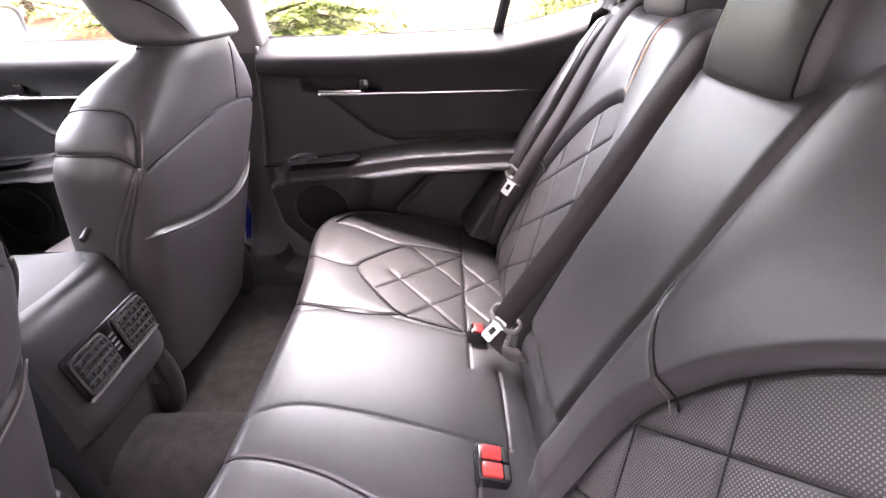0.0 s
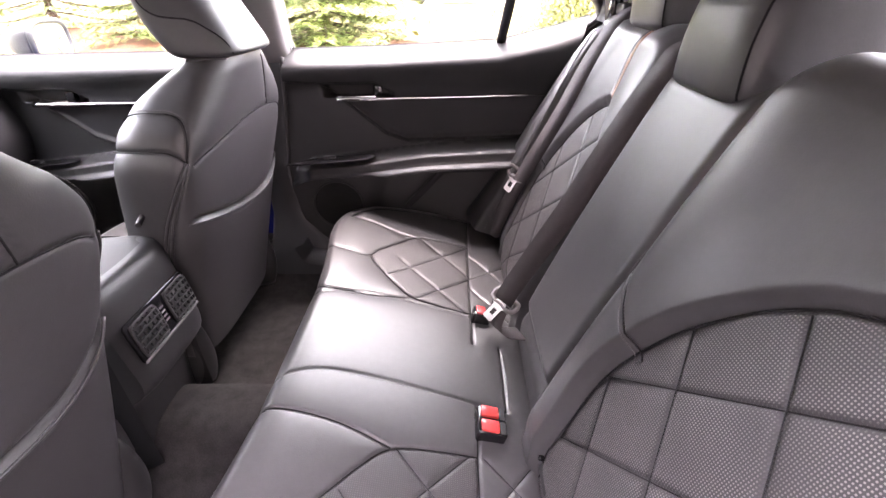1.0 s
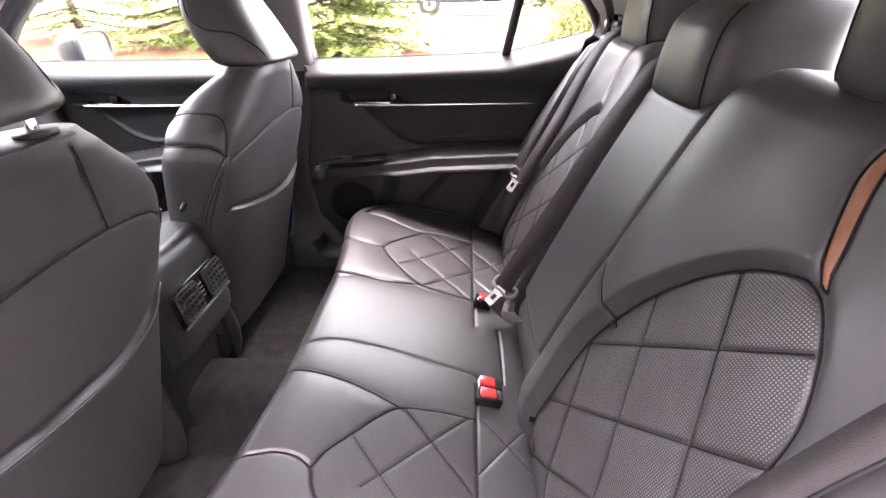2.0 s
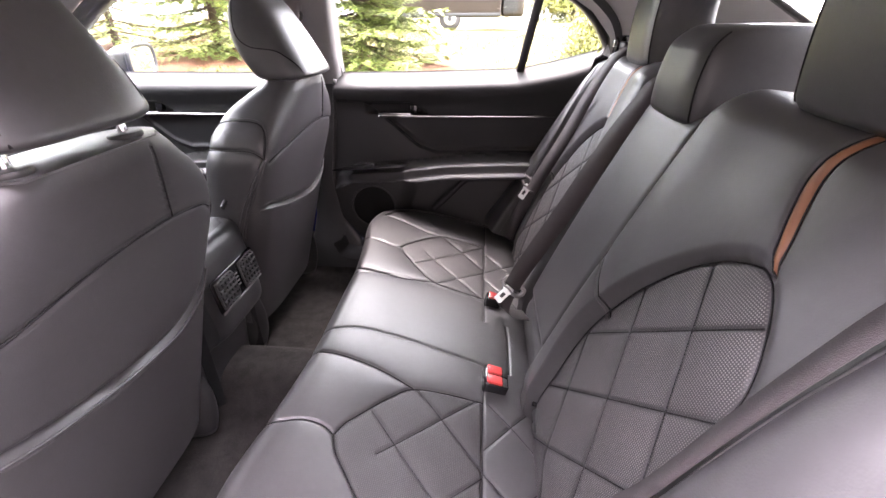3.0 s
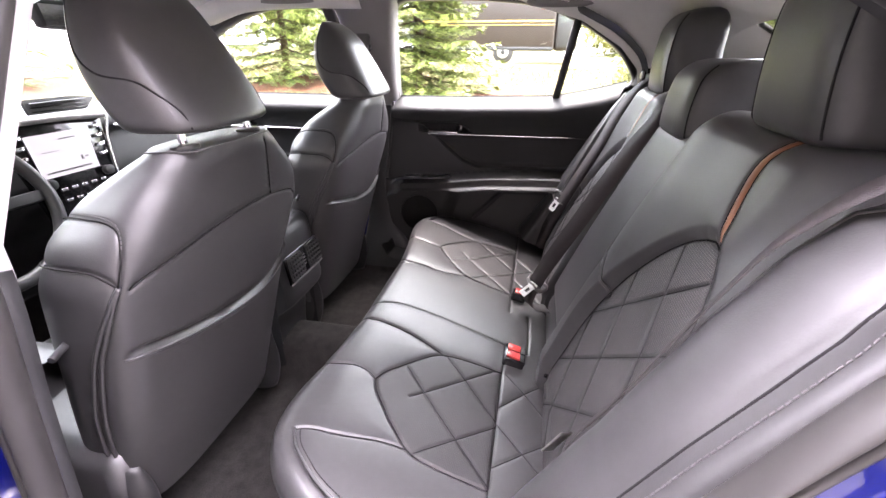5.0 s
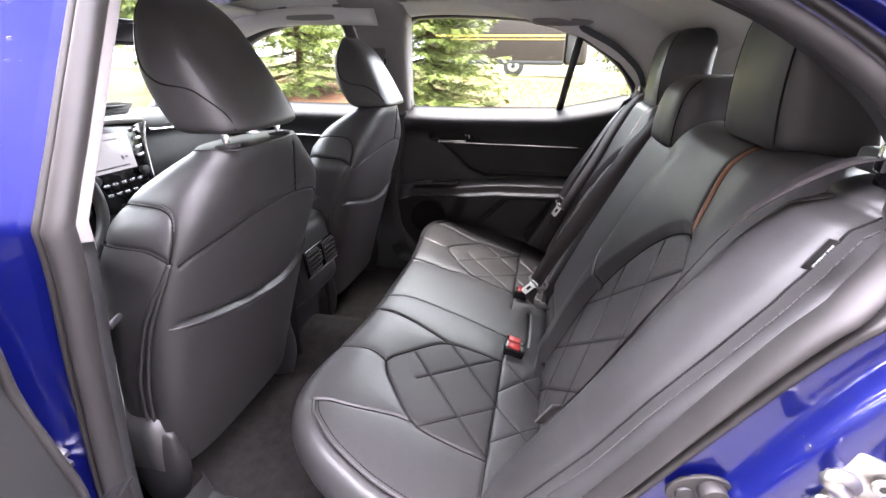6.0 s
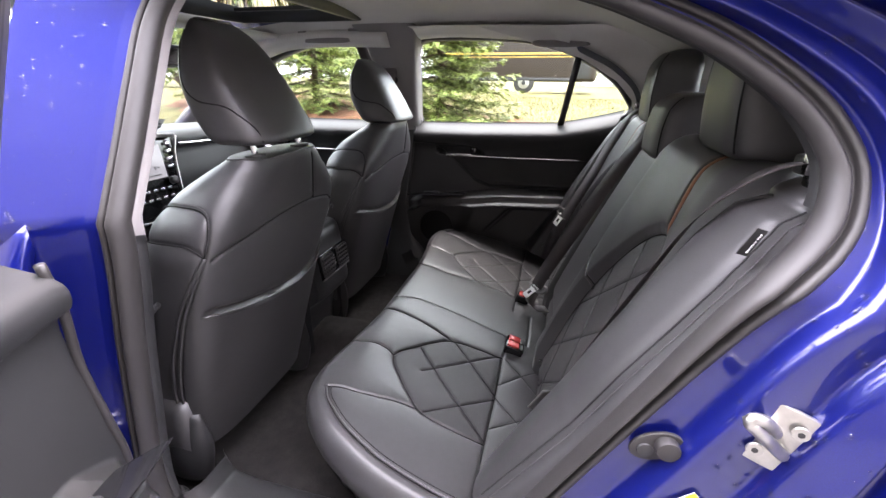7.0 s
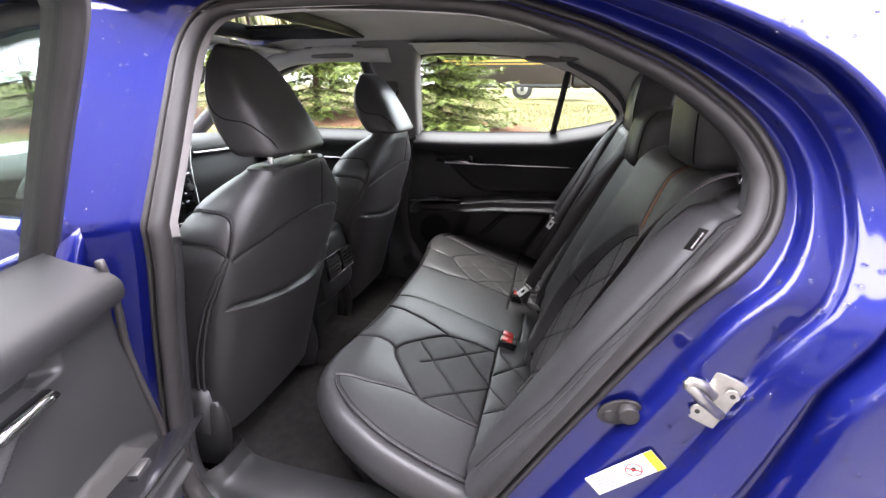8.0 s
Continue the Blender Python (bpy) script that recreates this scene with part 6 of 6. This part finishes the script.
# rain drops on the paint
random.seed(4)
dv, df = [], []
dm = material("water_drop", (0.9, 0.9, 0.9), 0.03)
dm.node_tree.nodes["Principled BSDF"].inputs["Transmission Weight"].default_value = 1.0
dm.node_tree.nodes["Principled BSDF"].inputs["IOR"].default_value = 1.33
jamb = [o for o in near_side.children if o.name.startswith("painted_jamb")][0]
me = jamb.data
cand = [p for p in me.polygons if p.center.y < -0.60 and p.normal.y < -0.2 and ((p.center.x > 0.36 and p.center.z > 0.72) or (p.center.x < -0.56 and p.center.z > 0.9 and p.center.x > -0.75)) and p.center.z < 1.5 and p.center.x < 0.95]
for p in random.choices(cand, weights=[q.area for q in cand], k=620):
    n = Vector(p.normal)
    c = Vector(p.center) + Vector((random.uniform(-1, 1), 0, random.uniform(-1, 1))) * 0.006
    c += n * ((Vector(p.center) - c).dot(n))
    r = random.choice((0.0014, 0.0020, 0.0020, 0.0028, 0.0036))
    u = n.orthogonal().normalized()
    w = n.cross(u)
    b = len(dv)
    for h, s in ((0.0, 1.0), (0.35, 0.85), (0.6, 0.45)):
        for k in range(7):
            a = 2 * math.pi * k / 7
            dv.append(c + u * (r * s * math.cos(a)) + w * (r * s * math.sin(a)) + n * (r * h))
    dv.append(c + n * (r * 0.68))
    for lv in range(2):
        for k in range(7):
            df.append((b + lv * 7 + k, b + lv * 7 + (k + 1) % 7, b + lv * 7 + 7 + (k + 1) % 7, b + lv * 7 + 7 + k))
    for k in range(7):
        df.append((b + 14 + k, b + 14 + (k + 1) % 7, b + 21))
drops = mesh("rain_drops", dv, df, dm)
tagged(drops, "scattered rain drops on the blue paint", "rain drops", kind="stuff")

# outside mirror on the far front door
om = thing("outside_mirror", "dark outside mirror with a bright mirror glass", "mirror", (-1.42, 0.95, 1.06))
rings = []
for t in np.linspace(0, 1, 16):
    s = math.sin(math.pi * (0.10 + 0.40 * (1 - t))) ** 0.5 if t > 0.02 else 1.0
    rings.append([(-1.448 - 0.11 * t - 0.22 * 0.118 * s * np.sign(math.cos(a)) * abs(math.cos(a)) ** 0.6, 1.03 + 0.118 * s * np.sign(math.cos(a)) * abs(math.cos(a)) ** 0.6, 1.083 + 0.068 * s * np.sign(math.sin(a)) * abs(math.sin(a)) ** 0.6) for a in np.linspace(0, 2 * math.pi, 40, endpoint=False)])
loft("mirror_housing", rings, PLASTIC, om, "dark mirror housing")
MIRROR = material("mirror_glass", (0.9, 0.9, 0.9), 0.02, metal=1.0)
gl = [(0.106 * np.sign(math.cos(a)) * abs(math.cos(a)) ** 0.6, 0.058 * np.sign(math.sin(a)) * abs(math.sin(a)) ** 0.6) for a in np.linspace(0, 2 * math.pi, 40, endpoint=False)]
slab("mirror_glass", gl, (-1.437, 1.03, 1.083), (-0.22, 1, 0), (0.05, 0, 1), 0.003, MIRROR, om, "mirror glass", bevel=0)
tube("black_rim", [tuple(Vector((-1.437, 1.03, 1.083)) + Vector((-0.22, 1, 0)).normalized() * a * 1.06 + Vector((0.05, 0, 1)).normalized() * b * 1.08) for a, b in gl], 0.010, PLASTIC, om, closed=True, up=(1, 0, 0))
box("mirror_foot", (-1.54, 0.80, 1.01), (-1.46, 0.95, 1.05), PLASTIC, om, bevel=0.01)

# ---- outside ----
gx = np.r_[np.linspace(-2000, -40, 14), np.linspace(-38, 38, 120), np.linspace(40, 2000, 14)]
gy = np.r_[np.linspace(-2000, -12, 14), np.linspace(-11, 30, 120), np.linspace(32, 2000, 14)]
X, Y = np.meshgrid(gx, gy, indexing="ij")


def ground_z(x, y):
    return 0.03 + 0.72 * smoothstep(1.6, 16.0, y) + 0.05 * np.sin(x * 0.7) * np.cos(y * 0.6) * smoothstep(2.5, 5, y) * (np.abs(x) < 38)


ground = mesh("ground", np.stack([X.ravel(), Y.ravel(), ground_z(X, Y).ravel()], -1), quads(*X.shape), GRASS_G)
tagged(ground, "yellow-green lawn rising gently from the drive", "ground", kind="structure")
ASPHALT = material("damp_asphalt", (0.11, 0.108, 0.105), 0.6, bump=((120, 0.5, 0.004),), var=((2, 0.2), (60, 0.3)))
X, Y = np.meshgrid(np.linspace(-14, 14, 30), np.linspace(-9, 1.9, 20), indexing="ij")
drive = mesh("drive", np.stack([X.ravel(), Y.ravel(), ground_z(X, Y).ravel() + 0.012], -1), quads(*X.shape), ASPHALT)
tagged(drive, "grey damp asphalt drive under the car", "road", kind="structure")

# grass blades near the far side of the car
rng = np.random.default_rng(3)
n = 42000
bx, by = rng.uniform(-9, 5, n), 1.9 + 12 * rng.uniform(0, 1, n) ** 1.3
bz = ground_z(bx, by)
h, w, a = rng.uniform(0.03, 0.08, n), rng.uniform(0.004, 0.009, n), rng.uniform(0, 6.28, n)
lean = rng.uniform(-0.05, 0.05, (n, 2))
v = np.stack([np.stack([bx - w * np.cos(a), by - w * np.sin(a), bz], -1), np.stack([bx + w * np.cos(a), by + w * np.sin(a), bz], -1), np.stack([bx + lean[:, 0], by + lean[:, 1], bz + h], -1)], 1).reshape(-1, 3)
BLADE = material("grass_blade", (0.115, 0.102, 0.040), 0.7, var=((0.8, 0.35), (9, 0.25)), spec=0.2)
gr = mesh("grass", v, np.arange(3 * n).reshape(-1, 3), BLADE, smooth=False)
tagged(gr, "short yellowing lawn grass", "grass", kind="stuff")


def leaf_material(name, dark, light):
    m = material(name, dark, 0.55, spec=0.3)
    nt, l = m.node_tree.nodes, m.node_tree.links
    g = nt.new("ShaderNodeNewGeometry")
    no = nt.new("ShaderNodeTexNoise")
    no.inputs["Scale"].default_value = 2.5
    tc = nt.new("ShaderNodeTexCoord")
    l.new(tc.outputs["Object"], no.inputs["Vector"])
    ad = nt.new("ShaderNodeMath")
    ad.operation = "ADD"
    l.new(g.outputs["Random Per Island"], ad.inputs[0])
    l.new(no.outputs[0], ad.inputs[1])
    mr = nt.new("ShaderNodeMapRange")
    mr.inputs[1].default_value, mr.inputs[2].default_value = 0.4, 1.3
    l.new(ad.outputs[0], mr.inputs[0])
    mx = nt.new("ShaderNodeMix")
    mx.data_type = "RGBA"
    mx.inputs[6].default_value, mx.inputs[7].default_value = (*dark, 1), (*light, 1)
    l.new(mr.outputs[0], mx.inputs[0])
    l.new(mx.outputs[2], nt["Principled BSDF"].inputs["Base Color"])
    return m


NEEDLE = leaf_material("spruce_needles", (0.035, 0.060, 0.014), (0.20, 0.24, 0.055))
YEW = leaf_material("yellow_green_foliage", (0.045, 0.058, 0.012), (0.21, 0.205, 0.05))


def spruce(x0, y0, height, radius, seed, low=0.25, whorls=26, twigs=20):
    rng = np.random.default_rng(seed)
    z0 = float(ground_z(np.array(x0), np.array(y0)))
    t = thing("spruce_tree", "young green spruce tree on the lawn", "tree", (x0, y0, z0), "spruce trees")
    tube_pts = [(x0 + 0.02 * math.sin(3 * k), y0, z0 - 0.1 + height * k) for k in np.linspace(0, 0.97, 14)]
    sweep("trunk", tube_pts, circle(0.085, 10), BARK, t, "brown spruce trunk", up=(0, 1, 0), scale=np.linspace(1.2, 0.1, 14))
    V, F, limbs = [], [], []
    for i in range(whorls):
        k = (i + rng.uniform(0, 0.6)) / whorls
        z = z0 + low + (height - low) * k
        nb = 9 if k < 0.6 else 6
        for j in range(nb):
            az = 2 * math.pi * (j + rng.uniform(-0.3, 0.3)) / nb + i * 0.7
            L = radius * (1 - k) ** 0.85 * rng.uniform(0.7, 1.1) + 0.1
            d = np.array([math.cos(az), math.sin(az), 0])
            s = np.linspace(0, 1, 9)
            droop = -0.30 * L * s ** 1.2 + 0.20 * L * s ** 3
            line = np.array([x0, y0, z]) + d * (s * L)[:, None] + np.array([0, 0, 1]) * droop[:, None]
            limbs.append(line)
            side = np.array([-d[1], d[0], 0])
            for q in range(twigs):
                u = 0.12 + 0.88 * (q + rng.uniform(0, 1)) / twigs
                p = np.array([np.interp(u, s, line[:, c]) for c in range(3)])
                sg = 1 if q % 2 else -1
                tl = L * 0.38 * (1.05 - u) + 0.10
                td = side * sg * rng.uniform(0.6, 1.0) + d * rng.uniform(0.4, 0.9) + np.array([0, 0, rng.uniform(-0.55, 0.12)])
                td /= np.linalg.norm(td)
                nw = np.cross(td, [0, 0, 1.0])
                nw /= np.linalg.norm(nw) + 1e-6
                up = np.cross(nw, td)
                m = 11
                for e in range(m):
                    w = (e + 0.5) / m
                    c0 = p + td * (tl * w) + np.array([0, 0, -0.12 * tl * w * w])
                    nl = 0.085 * (1.15 - 0.6 * w) * rng.uniform(0.8, 1.3)
                    for sd in (1, -1):
                        o = td * nl * 0.75 + nw * sd * nl * rng.uniform(0.5, 0.9) + up * nl * rng.uniform(-0.15, 0.5)
                        b = len(V)
                        wv = td * (nl * 0.22)
                        V += [c0 - wv, c0 + wv, c0 + o]
                        F.append((b, b + 1, b + 2))
    mesh("crown", np.array(V), F, NEEDLE, t, "drooping green needle sprays", smooth=False)
    VL, FL = [], []
    for ln in limbs:
        p, tt, b, u = frames_along(ln)
        base = len(VL)
        r = np.linspace(0.016, 0.003, len(p))
        for k in range(len(p)):
            for a in range(4):
                VL.append(p[k] + b[k] * r[k] * math.cos(a * math.pi / 2) + u[k] * r[k] * math.sin(a * math.pi / 2))
        FL += [tuple(base + q) for q in quads(len(p), 4, closed=True)]
    mesh("limbs", VL, FL, BARK, t, "thin brown limbs")
    # fallen needles round the foot
    ang = np.linspace(0, 2 * math.pi, 48, endpoint=False)
    rings = []
    for q in np.linspace(0.0, 1, 12):
        rad = radius * 1.05 * q * (1 + 0.15 * np.sin(3 * ang + seed) + 0.08 * np.sin(7 * ang))
        xx, yy_ = x0 + rad * np.cos(ang), y0 + rad * np.sin(ang)
        rings.append(np.stack([xx, yy_, ground_z(xx, yy_) + 0.02 + 0.06 * (1 - q) - 0.03 * (q > 0.97)], -1))
    lit = mesh("needle_litter", np.array(rings).reshape(-1, 3), quads(12, 48, closed=True), MULCH)
    tagged(lit, "brown needle litter under the spruce", "ground cover", kind="stuff")
    return t


spruce(-2.35, 8.3, 5.2, 1.75, 1, low=0.20, whorls=26, twigs=28)
spruce(-6.0, 9.6, 5.6, 1.8, 2, low=0.22, whorls=24, twigs=22)
spruce(-9.6, 11.0, 6.0, 1.9, 5, low=0.3, whorls=20, twigs=14)
spruce(-7.5, -0.5, 5.0, 1.9, 8, low=0.3, whorls=20, twigs=14)
spruce(-13.0, 7.6, 6.2, 2.2, 9, low=0.3, whorls=20, twigs=14)
spruce(-13.5, 3.6, 6.0, 2.2, 10, low=0.3, whorls=20, twigs=14)


def shrub(x0, y0, rad, height, seed, name, label, mat, count=2600, size=0.05):
    rng = np.random.default_rng(seed)
    z0 = float(ground_z(np.array(x0), np.array(y0)))
    t = thing(name, label, "shrub" if height < 3 else "tree", (x0, y0, z0))
    nb = 34
    V, F = [], []
    VL, FL = [], []
    for i in range(nb):
        az, el = rng.uniform(0, 6.283), rng.uniform(0.25, 1.45)
        d = np.array([math.cos(az) * math.cos(el), math.sin(az) * math.cos(el), math.sin(el)])
        tip = np.array([d[0] * rad, d[1] * rad, d[2] * height]) * rng.uniform(0.75, 1.0)
        base = np.array([x0, y0, z0 + 0.02])
        p = curve([base, base + tip * 0.5 + np.array([0, 0, 0.08 * height]), base + tip], 8)
        pp, tt, b, u = frames_along(p, up=(0.3, 0.2, 1))
        o = len(VL)
        r = np.linspace(0.02, 0.004, 8)
        for k in range(8):
            for a in range(4):
                VL.append(pp[k] + b[k] * r[k] * math.cos(a * 1.571) + u[k] * r[k] * math.sin(a * 1.571))
        FL += [tuple(o + q) for q in quads(8, 4, closed=True)]
        for j in range(count // nb):
            w = rng.uniform(0.3, 1.0)
            c = np.array([np.interp(w, np.linspace(0, 1, 8), p[:, k]) for k in range(3)]) + rng.normal(0, 0.13 * rad, 3)
            c[2] = max(c[2], z0 + 0.03)
            a = rng.normal(0, 1, 3)
            a /= np.linalg.norm(a)
            e = np.cross(a, rng.normal(0, 1, 3))
            e /= np.linalg.norm(e)
            s = size * rng.uniform(0.6, 1.4)
            q = len(V)
            V += [c - e * s * 0.28, c + a * s * 0.5 - e * s * 0.1, c + a * s, c + a * s * 0.5 + e * s * 0.3]
            F.append((q, q + 1, q + 2, q + 3))
    mesh("crown", V, F, mat, t, smooth=False)
    mesh("stems", VL, FL, BARK, t)
    return t


shrub(1.75, 6.8, 0.75, 1.35, 11, "shrub", "rounded yellow-green shrub on the lawn", YEW, 7000, 0.06)
for i, (x, y, r, h) in enumerate(((-14, 26, 4.5, 8), (-6.5, 30, 4, 9), (-20, 20, 4, 8), (6, 34, 4.5, 8), (13, 30, 5, 9), (-12, -16, 4, 7), (-26, 4, 5, 9), (-17, -3, 3.5, 7))):
    shrub(x, y, r, h, 20 + i, "broadleaf_tree", "pale green tree far across the lawn", YEW if i % 2 else NEEDLE, 5200, 0.45)

# delivery van on the far drive
vz = float(ground_z(np.array(0.0), np.array(17.0)))
van = thing("delivery_van", "dark brown delivery van with a gold stripe", "van", (-1.6, 17.6, vz))
body = box("van_body", (-4.6, 16.6, vz + 0.42), (0.55, 18.7, vz + 3.1), VANB, van, "dark brown box body", bevel=0.08, seg=3)
box("cab", (0.56, 16.75, vz + 0.42), (1.35, 18.55, vz + 2.5), VANB, van, "dark brown cab", bevel=0.14, seg=3)
# no real opening: a dark panel paints the shade inside the cab
box("doorway_shade", (0.62, 16.735, vz + 0.55), (1.12, 16.76, vz + 2.3), INK, van, "dark panel standing for the shade inside the open cab doorway", bevel=0.004)
box("doorway_glass", (0.70, 16.725, vz + 1.35), (1.05, 16.734, vz + 2.15), GLASS, van, bevel=0.004)
box("gold_stripe", (-4.55, 16.585, vz + 1.36), (0.50, 16.60, vz + 1.42), GOLD, body, "thin gold stripe", bevel=0.003)
box("gold_stripe", (-4.55, 16.585, vz + 1.26), (0.50, 16.60, vz + 1.285), GOLD, body, "thin gold stripe", bevel=0.003)
box("skirt_rail", (-4.58, 16.57, vz + 0.46), (0.52, 16.60, vz + 0.56), INK, body, bevel=0.004)
slab("emblem", [(-0.16, 0.16), (-0.16, -0.04), (0, -0.2), (0.16, -0.04), (0.16, 0.16), (0, 0.2)], (-0.05, 16.59, vz + 2.15), (1, 0, 0), (0, 0, 1), 0.02, GOLD, body, "plain gold shield shape", bevel=0.004)
for x in (-3.7, -1.25):
    wh = cyl("wheel", (x, 16.62, vz + 0.38), (x, 16.86, vz + 0.38), 0.38, RUBBER, van, "black tyre", k=36, bevel=0.03)
    cyl("rim", (x, 16.605, vz + 0.38), (x, 16.63, vz + 0.38), 0.21, STEEL, wh, "grey wheel rim", k=24, bevel=0.01)
    cyl("hub", (x, 16.59, vz + 0.38), (x, 16.61, vz + 0.38), 0.08, INK, wh, k=16, bevel=0.006)

# unseen plain wall, added on the near side to block sky light and darken paint reflections
nh = thing("light_blocking_wall", "unseen brown wall added to cut near-side sky light and reflections", "wall", (0, -4.6, 0.0), kind="structure")
box("wall", (-16, -5.0, 0.0), (13, -4.6, 6.0), material("blocker_brown", (0.13, 0.120, 0.108), 0.85, bump=((30, 0.3, 0.01),), var=((2, 0.15), (30, 0.1))), nh, bevel=0.02)
box("blocker_top", (-16.3, -5.1, 6.0), (13.3, -4.1, 6.2), VANB, nh, bevel=0.02)

# pale house beyond
hs = thing("house", "pale sided house beyond the lawn", "house", (9, 40, 0.75))
box("wall", (2, 36, 0.6), (20, 44, 4.2), CREAM, hs, "pale sided wall", bevel=0.02)
slab("roof", [(-5, 0), (5, 0), (0, 2.6)], (1.4, 40, 4.2), (0, 1, 0), (0, 0, 1), 19.2, material("grey_shingles", (0.12, 0.12, 0.125), 0.9, var=((6, 0.2),)), hs, "grey shingled roof", bevel=0.02)
for x in (5, 9, 13, 17):
    w = box("window", (x - 0.5, 35.95, 1.9), (x + 0.5, 36.02, 3.3), GLOSSBLACK, hs, "dark window", bevel=0.01)
    box("frame", (x - 0.6, 35.92, 1.8), (x + 0.6, 35.99, 1.9), WHITE, w, bevel=0.01)
